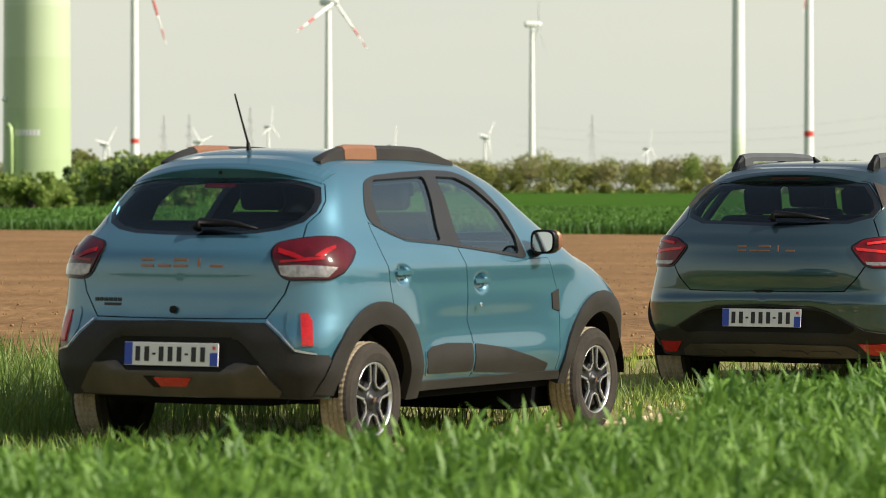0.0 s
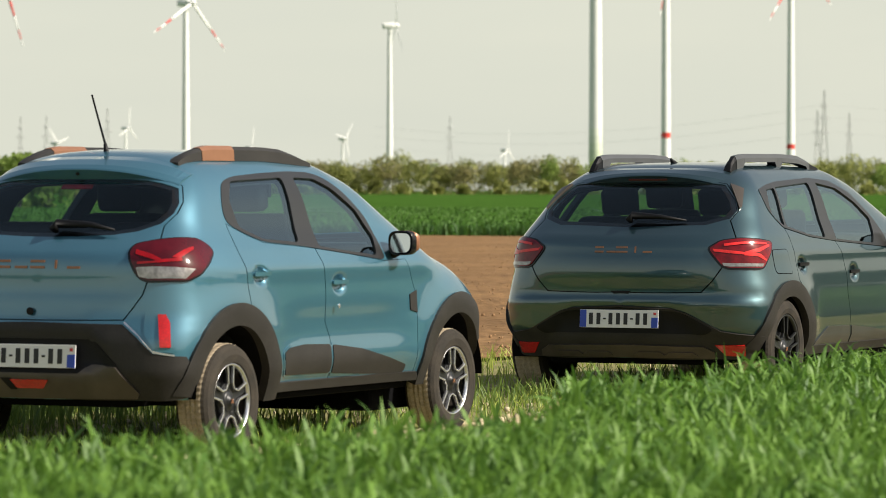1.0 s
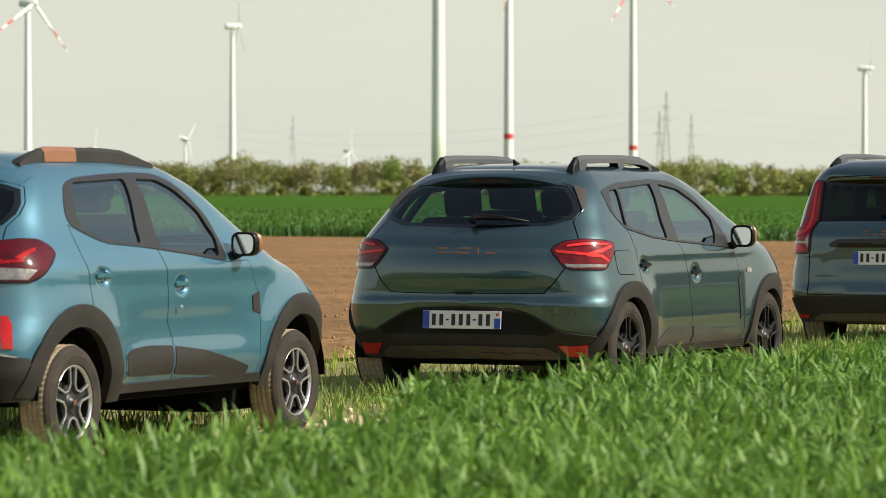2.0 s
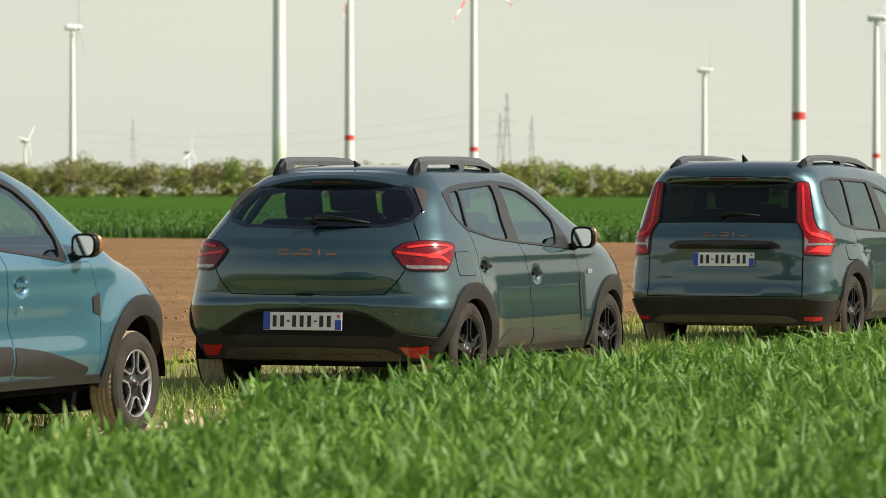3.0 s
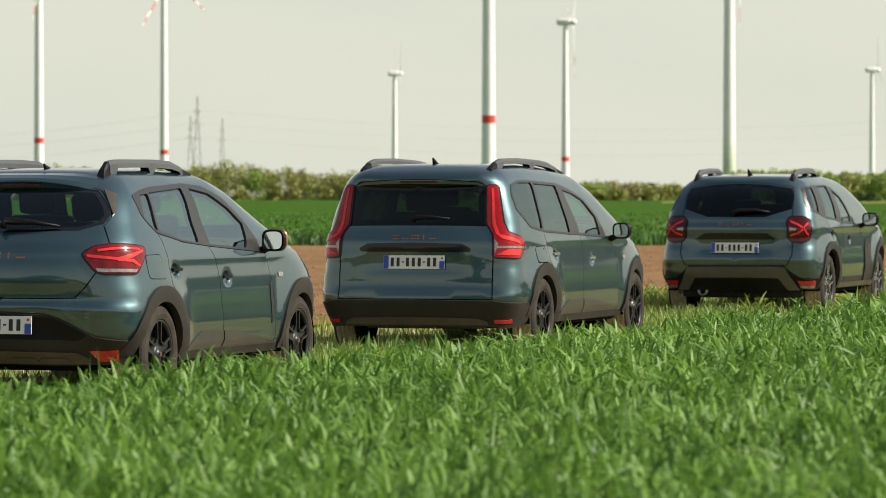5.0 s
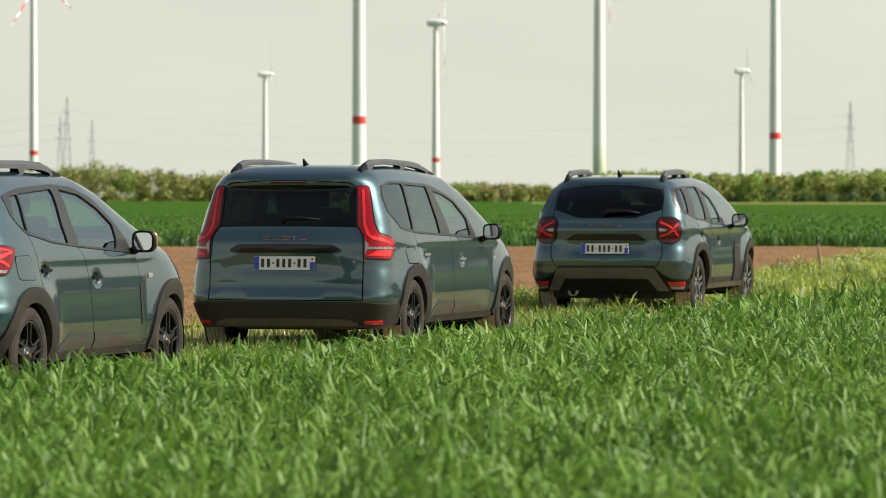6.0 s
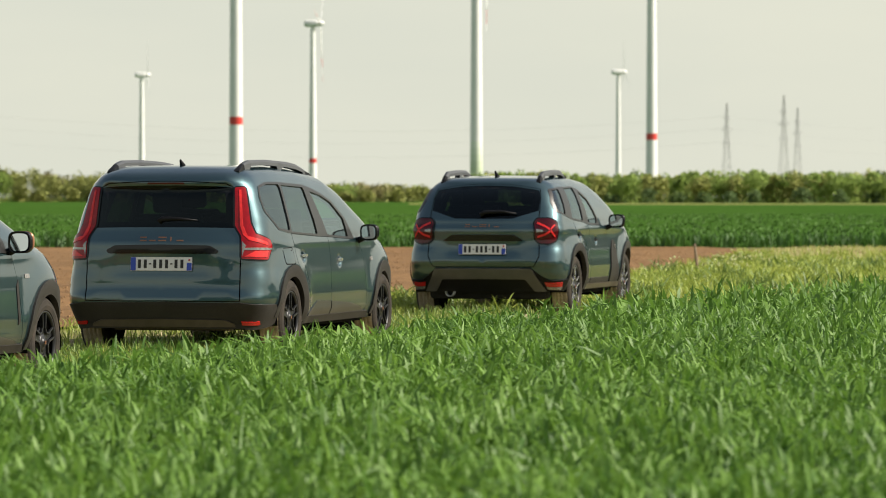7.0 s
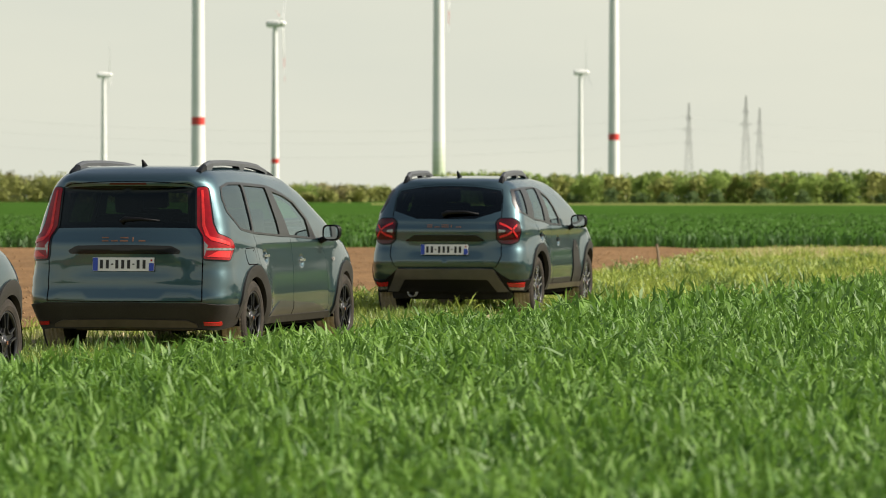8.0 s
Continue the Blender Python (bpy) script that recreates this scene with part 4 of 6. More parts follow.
def wheel(parent, x, side, r, width, face, spokes, rim_mat, spoke_mat, z, ratio=0.675):
    """A road wheel: barrel with tyre, rim lip, spokes and hub cap as its pieces. side: -1 right, 1 left."""
    base = at(x, side * face, z) @ pose(0, 0, 0, 90 * side * -1, 0, 0)
    # local z of base points outward
    rr = r * ratio
    bm = bmesh.new()
    lathe(bm, [(rr * 0.96, -width * 0.95), (rr * 0.90, -width * 0.8), (rr * 0.90, -0.10), (0.0, -0.085)], 40, base)
    w = part("wheel", bm, M["rim_dark"], parent, smooth=True)
    # tyre
    prof = [(rr * 0.97, -0.012), (rr * 1.04, 0.004), (r * 0.80, 0.012), (r * 0.90, 0.006), (r * 0.955, -0.008), (r * 0.985, -0.022)]
    n_tread = 9
    for i in range(n_tread):
        t = i / (n_tread - 1)
        yy = -0.030 - t * (width - 0.06)
        prof.append((r * (1.0 - 0.006 * (2 * t - 1) ** 2) - (0.007 if i in (2, 4, 6) else 0.0), yy))
    prof += [(r * 0.985, -width + 0.022), (r * 0.93, -width + 0.004), (r * 0.80, -width - 0.012), (rr * 0.97, -width + 0.012)]
    seg = 120
    verts, faces = [], []
    for i in range(seg):
        a = 2 * math.pi * i / seg
        for j, (pr, pz) in enumerate(prof):
            q = pr
            if 5 <= j <= 15 and i % 2 == 0:
                q -= 0.0028
            verts.append(base @ Vector((q * math.cos(a), q * math.sin(a), pz)))
    m = len(prof)
    for i in range(seg):
        for j in range(m):
            k, l = (i + 1) % seg, (j + 1) % m
            faces.append((i * m + j, k * m + j, k * m + l, i * m + l))
    ty = raw("tyre", verts, faces, M["rubber"], w, "black rubber tyre with a dusty worn tread")
    ty.data.materials.append(M["tread"])
    ty.data.polygons.foreach_set("material_index", [1 if 5 <= q % m <= 14 else 0 for q in range(seg * m)])
    bm = bmesh.new()
    lathe(bm, [(rr * 0.93, -0.014), (rr * 0.97, -0.002), (rr * 1.005, 0.0), (rr * 1.01, -0.012), (rr * 0.93, -0.03)], 56, base, closed=True)
    part("rim", bm, rim_mat, w, smooth=True)
    def bar(bm, p, q, wide, deep, low):
        d = Vector(q) - Vector(p)
        box(bm, (d.length + wide * 0.6, wide, deep), base @ at((p[0] + q[0]) / 2, (p[1] + q[1]) / 2, low) @ pose(0, 0, 0, 0, 0, math.degrees(math.atan2(d.y, d.x))), bevel=deep * 0.2)
    def polar(f, deg):
        return (rr * f * math.cos(radians(deg)), rr * f * math.sin(radians(deg)), 0.0)
    for k in range(spokes):
        a = 360 / spokes * k + 90
        bm = bmesh.new()
        for sgn in (-1, 1):
            bar(bm, polar(0.50, a + sgn * 15), polar(0.95, a + sgn * 10), rr * 0.062, 0.016, -0.012)
            bar(bm, polar(0.50, a + sgn * 15), polar(0.40, a + sgn * 34), rr * 0.055, 0.016, -0.014)
        part("spoke", bm, spoke_mat, w, "bright machined spoke edge" if spoke_mat is M["alloy"] else "")
        bm = bmesh.new()
        bar(bm, polar(0.2, a), polar(0.95, a), rr * 0.22, 0.02, -0.032)
        bar(bm, polar(0.25, a + 36), polar(0.40, a + 36), rr * 0.34, 0.02, -0.034)
        part("spoke_web", bm, M["rim_dark"], w)
    bm = bmesh.new()
    lathe(bm, [(rr * 0.30, -0.05), (rr * 0.30, -0.022), (rr * 0.22, -0.014), (rr * 0.15, -0.012), (rr * 0.14, -0.006), (0.0, -0.002)], 24, base)
    part("hub_cap", bm, M["rim_dark"], w, smooth=True)
    bm = bmesh.new()
    box(bm, (rr * 0.16, rr * 0.03, 0.004), base @ pose(0, 0, 0, 0, 0, 40) @ at(0, 0, 0.001))
    box(bm, (rr * 0.16, rr * 0.03, 0.004), base @ pose(0, 0, 0, 0, 0, -40) @ at(0, 0, 0.0014))
    part("emblem", bm, M["copper"], w)
    return w


def seat(ob, x, y, z, wide=0.46, tall=0.62, rake=12, head=True):
    bm = bmesh.new()
    box(bm, (0.48, wide, 0.16), at(x + 0.2, y, z) @ pose(0, 0, 0, 0, -6, 0), bevel=0.05, seg=3)
    s = part("seat", bm, M["fabric"], ob, smooth=True)
    bm = bmesh.new()
    box(bm, (0.13, wide, tall), at(x - 0.08, y, z + tall / 2 + 0.02) @ pose(0, 0, 0, 0, -rake, 0), bevel=0.055, seg=3)
    part("backrest", bm, M["fabric"], s, smooth=True)
    if head:
        hx = x - 0.08 - math.sin(radians(rake)) * (tall / 2 + 0.14)
        bm = bmesh.new()
        box(bm, (0.09, 0.24, 0.17), at(hx, y, z + tall + 0.11) @ pose(0, 0, 0, 0, -rake, 0), bevel=0.04, seg=3)
        part("headrest", bm, M["fabric"], s, smooth=True)


def plate(sh, ob, z, x, tilt=8, bars=7):
    """A number plate with blue end bands; its signs are plain bars."""
    m = at(x, 0, z) @ pose(0, 0, 0, 0, tilt, 0)
    bm = bmesh.new()
    box(bm, (0.006, 0.52, 0.11), m, bevel=0.002)
    p = part("license_plate", bm, M["white"], ob, "white plate with blue end bands and black bars")
    for s, nm in ((1, "blue_band"), (-1, "blue_band")):
        bm = bmesh.new()
        h = 0.106 if s == 1 else 0.062
        box(bm, (0.003, 0.042, h), m @ at(-0.004, s * 0.237, 0 if s == 1 else -0.022))
        part(nm, bm, M["plate_blue"], p)
    bm = bmesh.new()
    box(bm, (0.003, 0.016, 0.016), m @ at(-0.0045, -0.237, 0.032))
    part("badge_mark", bm, M["reflector"], p)
    ys = [0.185, 0.135, 0.055, 0.005, -0.045, -0.125, -0.175]
    for y in ys:
        bm = bmesh.new()
        box(bm, (0.003, 0.025, 0.070), m @ at(-0.0042, y, 0))
        part("bar", bm, M["ink"], p)
    for y in (0.095, -0.085):
        bm = bmesh.new()
        box(bm, (0.003, 0.018, 0.010), m @ at(-0.0042, y, 0))
        part("bar", bm, M["ink"], p)
    return p


def mark(sh, ob, y0, y1, z0, z1, material, off=0.004):
    """A flat raised bar on the tailgate between y0 and y1 (left is positive)."""
    lo, hi = min(y0, y1), max(y0, y1)
    box2 = lambda a, b: [(a, z0), (b, z0), (b, z1), (a, z1)]
    if lo * hi < 0:
        w = max(-lo, hi)
        return sh.add("name_bar", box2(0, w), "rear", material, ob, off=off, thick=0.004, step=0.02)
    if hi <= 0:
        return sh.add("name_bar", box2(-hi, -lo), "rear", material, ob, off=off, thick=0.004, mirror=False, step=0.02)
    return sh.add("name_bar", box2(lo, hi), "rear", material, ob, off=off, thick=0.004, mirror=False, left=True, step=0.02)


def marks(sh, ob, y0, y1, z0, z1, n=5):
    """The maker's name on the tailgate as plain raised bars."""
    w, m, t = (y0 - y1) / n, M["copper"], (z1 - z0) * 0.28
    for i in range(n):
        c = y0 - (i + 0.5) * w
        if i == 3:
            mark(sh, ob, c - w * 0.06, c + w * 0.06, z0, z1, m)
        else:
            mark(sh, ob, c - w * 0.36, c + w * 0.36, z0, z0 + t, m)
            if i in (0, 2):
                mark(sh, ob, c - w * 0.36, c + w * 0.36, z1 - t, z1, m)


def rails(sh, ob, x0, x1, y, h, style, band=None, rise=0.15):
    """Roof rails on both sides."""
    n = 48
    for s in (-1, 1):
        xs = np.linspace(x0, x1, n)
        zs = sh.project([(x, y) for x in xs], "top")[:, 2]
        zs = np.maximum(zs, zs.max() - 0.085)
        def strip(i0, i1, material, name, lab="", grow=0.0, lift0=0.0):
            bm = bmesh.new()
            rows = []
            for i in range(i0, i1 + 1):
                t = i / (n - 1)
                if style == "open":
                    e = min(1.0, (t / rise) ** 0.75, (1 - t) / 0.24) ** 0.9
                else:
                    e = min(1.0, math.sin(math.pi * min(max(t, 0.0), 1.0)) * 1.5) ** 0.8 if 0 < t < 1 else 0.0
                hh = h * e + 0.004
                lo = zs[i] - 0.015 + (h * 0.55 * e if lift0 and 0.13 < t < 0.86 and not (0.50 < t < 0.57) else 0)
                w0, w1 = (0.026 if style == "open" else 0.034) + grow, (0.017 if style == "open" else 0.020) + grow
                rows.append([bm.verts.new((xs[i], s * yy, zz)) for yy, zz in
                             ((y + w0, lo), (y + w0 - 0.004, zs[i] + hh * 0.7), (y + w1 - 0.006, zs[i] + hh + grow), (y - w1 + 0.006, zs[i] + hh + grow), (y - w0, zs[i] + hh * 0.7), (y - w0, lo))])
            for a, b in zip(rows, rows[1:]):
                for q in range(6):
                    bm.faces.new((a[q], a[(q + 1) % 6], b[(q + 1) % 6], b[q]))
            bm.faces.new(rows[0][::-1]); bm.faces.new(rows[-1])
            return part(name, bm, material, ob, lab)
        r = strip(0, n - 1, M["black"] if style == "open" else M["plastic"], "roof_rail", "dark plastic roof rail", lift0=1.0 if style == "open" else 0.0)
        if band:
            i0, i1 = [int(round((b - x0) / (x1 - x0) * (n - 1))) for b in band]
            c = strip(i0, i1, M["copper"], "rail_band", "copper coloured insert", grow=0.003)
            c.parent = r
        elif style == "open":
            c = strip(int(n * 0.08), int(n * 0.88), M["rail_grey"], "rail_cap", "satin grey rail cap", grow=0.003, lift0=1.0)
            c.parent = r


def side_mirror(ob, x, y0, y1, z0, z1, shell_mat, cap_mat, yaw=0.02, up=-0.01):
    """A door mirror: rounded housing with its glass to the rear, cap to the front and a short arm."""
    def ring(bm, xx, yc, zc, w, h, tilt=0.0, n=28, p=3.6):
        out = []
        for i in range(n):
            t = 2 * math.pi * i / n
            cy, cz = math.cos(t), math.sin(t)
            k = (abs(cy) ** p + abs(cz) ** p) ** (-1 / p)
            out.append(bm.verts.new((xx + cz * k * h * tilt + cy * k * w * math.copysign(yaw, yc), yc + cy * k * w, zc + cz * k * h)))
        return out
    def loft(rows, close=(True, True)):
        bm = bmesh.new()
        rs = [ring(bm, *r) for r in rows]
        for a, b in zip(rs, rs[1:]):
            for i in range(len(a)):
                bm.faces.new((a[i], a[(i + 1) % len(a)], b[(i + 1) % len(a)], b[i]))
        bm.faces.new(rs[0][::-1]); bm.faces.new(rs[-1])
        return bm
    for s in (-1, 1):
        yc, w, zc, h = s * (y0 + y1) / 2, abs(y1 - y0) / 2, (z0 + z1) / 2, (z1 - z0) / 2
        mir = part("side_mirror", loft([(x + .012, yc, zc, w * .86, h * .86), (x, yc, zc, w * .9, h * .9), (x + .004, yc, zc, w, h), (x + .05, yc, zc, w * 1.02, h * 1.0), (x + .09, yc, zc, w * .88, h * .86), (x + .115, yc, zc, w * .5, h * .5)]), shell_mat, ob, smooth=True)
        part("mirror_cap", loft([(x + .045, yc + s * .004, zc + h * .06, w * 1.03, h * .95), (x + .09, yc + s * .004, zc + h * .06, w * .92, h * .82), (x + .122, yc, zc + h * .05, w * .5, h * .45)]), cap_mat, mir, smooth=True)
        part("mirror_glass", loft([(x + .001, yc, zc, w * .80, h * .80, up), (x + .0065, yc, zc, w * .80, h * .80, up)]), M["mirror"], mir, "silvered mirror glass")
        bm = bmesh.new()
        sweep(bm, [(x + 0.06, s * (y0 + 0.03), z0 + h * 0.4), (x + 0.08, s * (y0 - 0.05), z0 - 0.005), (x + 0.09, s * (y0 - 0.10), z0 - 0.01)], [0.025, 0.028, 0.035], 10)
        part("mirror_arm", bm, M["black"], mir, smooth=True)


def handles(sh, ob, doors, places, material, bar):
    """Pull handles bridging the finger cups pressed into the doors."""
    for (x, z), (dr, dl) in zip(places, doors):
        hb = rounded([(x - 0.080, z - 0.008), (x + 0.080, z - 0.006), (x + 0.085, z + 0.014), (x - 0.082, z + 0.014)], 0.010)
        v, n, f = sh.patch(hb, "side", mirror=False, off=0.0, thick=0.0, step=0.02)
        v = np.array(v)
        y_out = v[:, 1].min() - 0.010
        bulge = 1 - ((v[:, 0] - x) / 0.085) ** 2
        front = np.stack([v[:, 0], y_out - 0.008 * bulge, v[:, 2]], 1)
        back = np.stack([v[:, 0], front[:, 1] + 0.022, v[:, 2]], 1)
        m = len(v)
        edge = {}
        for t in f:
            for p, q in ((t[0], t[1]), (t[1], t[2]), (t[2], t[0])):
                edge[(p, q)] = 1
        rim = [e for e in edge if (e[1], e[0]) not in edge]
        faces = list(f) + [(q, p, p + m, q + m) for p, q in rim]
        verts = np.concatenate([front, back])
        raw("door_handle", verts, faces, bar, dr)
        raw("door_handle", verts * np.array([1, -1, 1]), [t[::-1] for t in faces], bar, dl)


def wiper(ob, pts):
    bm = bmesh.new()
    sweep(bm, pts, [0.026, 0.023, 0.015, 0.006], 8)
    w = part("rear_wiper", bm, M["black"], ob, smooth=True)
    return w


def build_car(c):
    sh = Shell(c["rear"], c["front"], c["top"], c["width"], c["plan"], spine=c["spine"], dents=c.get("dents", ()), k=c.get("k", 0.16), kt=c.get("kt", 0.2), bow=c.get("bow", 0.12), crown=c.get("crown", 0.05))
    ob = thing("car", car_pose(*c["at"]), c["label"], "car", "parked cars on the track")
    pm, wb = M[c["paint"]], c["wb"]
    a = sh.fan * math.pi / 2
    S = 2 * a + sh.xb - sh.xa
    def low_loop(z):
        ss = np.linspace(0, S, 90)
        e = np.full(90, -0.3)
        for _ in range(12):
            p = sh.surface(np.stack([ss, e], 1))
            h = np.hypot(np.where(p[:, 0] < sh.xa, sh.xa - p[:, 0], np.where(p[:, 0] > sh.xb, p[:, 0] - sh.xb, 0)), p[:, 1])
            e = np.arctan2(z - sh.z0, h)
        low = np.stack([ss, e], 1)
        return np.concatenate([low, [(S, v) for v in np.linspace(e[-1], 1.57, 45)[1:]], [(s, 1.57) for s in np.linspace(S, 0, 90)[1:]], [(0, v) for v in np.linspace(1.57, e[0], 45)[1:-1]]])
    shell_loop = low_loop(c["low"])
    r_in, r_out, acx, acz = c["arch"]
    holes_arch = [(arc(acx, acz, r_in, -90, 270, 40)[:-1], "side"), (arc(acx + wb, acz, r_in, -90, 270, 40)[:-1], "side")]
    gate, rwin = c["tailgate"], c["rear_window"]
    wind = rounded(c["windscreen"], 0.06)
    # skin and the panels that are let into it
    sh.add("body", shell_loop, "chart", pm, ob, thick=0.006,
           holes=[(gate, "3d"), (c["rear_door"], "side"), (c["front_door"], "side"), (c["dlo"], "side"), (wind, "3d"), *holes_arch])
    sh.add("inner_lining", shell_loop, "chart", M["fabric"], ob, off=-0.035, thick=0.0, step=0.06,
           holes=[(rwin, "3d", 0.015), *[(g[0], "side", 0.01) for g in c["glass"]], (wind, "3d"), *holes_arch])
    tg = sh.add("tailgate", gate, "3d", pm, ob, holes=[(rwin, "3d")], thick=0.03, shrink=0.004)
    rw = sh.add("rear_window", rwin, "3d", M[c["rear_glass"]], tg, off=-0.004, thick=0.004, shrink=-0.004)
    sh.add("window_border", rwin, "3d", M["gloss_black"], rw, "black printed border", off=-0.0045, thick=0.002, holes=[(rwin, "3d", c.get("border", 0.022))], shrink=-0.003)
    doors = []
    for key in ("rear_door", "front_door"):
        doors.append(sh.pair(key, c[key], "side", pm, ob, thick=0.03, shrink=0.0035, step=0.018))
    fr = sh.pair("window_frame", c["dlo"], "side", M["frame"], ob, off=0.003, thick=0.03, holes=[(g[0], "side") for g in c["glass"]])
    for g, m in c["glass"]:
        q = sh.pair("side_window", g, "side", M[m], fr, off=-0.006, thick=0.004, shrink=-0.004)
    ws = sh.add("windscreen", wind, "3d", M["glass"], ob, off=-0.004, thick=0.004)
    # wheel arches with grey lips, wells painted shade-black, and wheels
    for k, cx in enumerate((acx, acx + wb)):
        a0, a1 = (c.get("arch_end", -4), 177) if k == 0 else (-2, 183)
        lip = arc(cx, acz, r_out, a0, a1, 36) + arc(cx, acz, r_in - 0.004, a1 + 1, a0 - 2, 36)
        sh.pair("wheel_arch_trim", lip, "side", M["plastic"], ob, "matt grey plastic wheel arch trim", off=0.014, thick=0.05, step=0.03)
        for s in (-1, 1):
            bm = bmesh.new()
            hw = c["face"] + 0.005
            lathe(bm, [(r_in + 0.006, 0.02), (r_in + 0.012, 0.30), (0.0, 0.31)], 40, at(cx, s * hw, acz) @ pose(0, 0, 0, 90 * s, 0, 0), caps=False)
            bmesh.ops.delete(bm, geom=[v for v in bm.verts if v.co.z < c["low"] - 0.03], context="VERTS")
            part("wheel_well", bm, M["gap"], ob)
    for x in (0, wb):
        for s in (-1, 1):
            wheel(ob, x, s, c["r"], c["tyre_w"], c["face"], 5, M[c["rim"]], M[c["spoke"]], c.get("hub", c["r"] - 0.006), c.get("ratio", 0.675))
    # floor pan, axle and sills
    w0 = c["face"] - 0.26
    bm = bmesh.new()
    pz = c.get("pan", 0.215)
    box(bm, (wb - 0.75, 2 * w0 + 0.36, 0.12), at(wb / 2, 0, pz + 0.06), bevel=0.03)
    box(bm, (wb + 0.95, 2 * w0 - 0.1, 0.20), at(wb / 2 + 0.05, 0, pz + 0.10), bevel=0.03)
    # added low box, hides the lit ground beyond so the underside stays dark
    added_tray = c.get("added_tray", 0.125)
    box(bm, (0.85, 2 * w0 + 0.1, pz + 0.08 - added_tray), at(wb - 0.15, 0, (pz + 0.08 + added_tray) / 2), bevel=0.03)
    # pan coloured near-black in place of the shade under the car
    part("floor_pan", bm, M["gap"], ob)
    bm = bmesh.new()
    sweep(bm, [(0, -w0 - 0.1, c["r"]), (0, w0 + 0.1, c["r"])], 0.045, 10)
    part("rear_axle", bm, M["rubber_dark"], ob)
    # seats, dashboard and wheel
    sx = c["seat_x"]
    for y in (-0.36, 0.36):
        seat(ob, sx, y, c["seat_z"])
    seat(ob, sx - 0.80, -0.33, c["seat_z"] + 0.02, wide=0.60, tall=0.56, head=c.get("rear_heads", True))
    seat(ob, sx - 0.80, 0.33, c["seat_z"] + 0.02, wide=0.60, tall=0.56, head=c.get("rear_heads", True))
    bm = bmesh.new()
    box(bm, (0.42, 1.25, 0.24), at(sx + 0.90, 0, c["seat_z"] + 0.36), bevel=0.07, seg=3)
    part("dashboard", bm, M["black"], ob, smooth=True)
    bm = bmesh.new()
    sw = at(sx + 0.56, 0.36, c["seat_z"] + 0.42) @ pose(0, 0, 0, 0, -65, 0)
    lathe(bm, [(0.185 + 0.016 * math.cos(t), 0.016 * math.sin(t)) for t in np.linspace(0, 2 * math.pi, 8, endpoint=False)], 28, sw, closed=True)
    box(bm, (0.34, 0.05, 0.02), sw, bevel=0.006)
    part("steering_wheel", bm, M["black"], ob, smooth=True)
    bm = bmesh.new()
    box(bm, (0.02, 0.24, 0.07), at(sx + 0.55, 0, c["mirror_z"]), bevel=0.008)
    part("inside_mirror", bm, M["black"], ob)
    # front lamps and grille
    fx = c["front_lamp"]
    sh.pair("headlamp", rounded(fx, 0.02), "front", M["clear"], ob, "clear headlamp lens", off=0.004, thick=0.01)
    sh.add("grille", [(0.0, fx[0][1] - 0.02), (0.30, fx[0][1] - 0.02), (0.30, fx[2][1] - 0.02), (0.0, fx[2][1])], "front", M["black"], ob, off=0.004, thick=0.01)
    return sh, ob, tg, doors


def gauss(v, c, s):
    return np.exp(-((v - c) / s) ** 2)


def cups(x, z, side, places):
    """Finger cups behind the door handles."""
    for cx, cz in places:
        d = np.hypot((x - cx) / 0.070, (z - cz + 0.004) / 0.048)
        side = side + 0.024 / (1 + np.exp((d - 0.85) / 0.10))
    return side


def shoulder(x, y, z, side, rear, top_z, deep):
    """The bumper's corner standing proud below the lamp, with a ledge that faces the sky."""
    rear = rear - deep * sbox(z, 0.42, top_z, 0.022) * sbox(y, 0.58, 1.3, 0.035)
    side = side - deep * 0.7 * sbox(z, 0.42, top_z, 0.022) * sbox(x, -1.0, -0.30, 0.05)
    return side, rear


def spoiler(sh, ob, x0, curl, half, z0, thick, drop, material, label):
    """The overhanging rear edge of the roof: top face, blunt rear face and shaded underside."""
    bm = bmesh.new()
    rows = []
    for i in range(41):
        t = i / 20 - 1
        y, q = t * half, abs(t) ** 2.3
        x, zt, th = x0 + curl * q, z0 - drop * q, thick * (1 - 0.8 * abs(t) ** 3)
        roof = sh.project([(x + 0.20, abs(y) * 0.98)], "top")[0, 2] - 0.003
        ring = [(x + 0.20, y * 0.98, roof), (x + 0.10, y, zt + (roof - zt) * 0.62 + 0.006), (x + 0.03, y, zt + (roof - zt) * 0.22 + 0.004), (x + 0.006, y, zt), (x, y, zt - 0.008), (x + 0.034, y, zt - th), (x + 0.046, y, zt - th - 0.003), (x + 0.13, y, zt - th + 0.006), (x + 0.18, y * 0.98, roof - 0.03)]
        rows.append([bm.verts.new(p) for p in ring])
    for a, b in zip(rows, rows[1:]):
        for j in range(9):
            bm.faces.new((a[j], a[(j + 1) % 9], b[(j + 1) % 9], b[j]))
    bm.faces.new(rows[0]); bm.faces.new(rows[-1][::-1])
    bmesh.ops.recalc_face_normals(bm, faces=bm.faces)
    return part("spoiler", bm, material, ob, label)


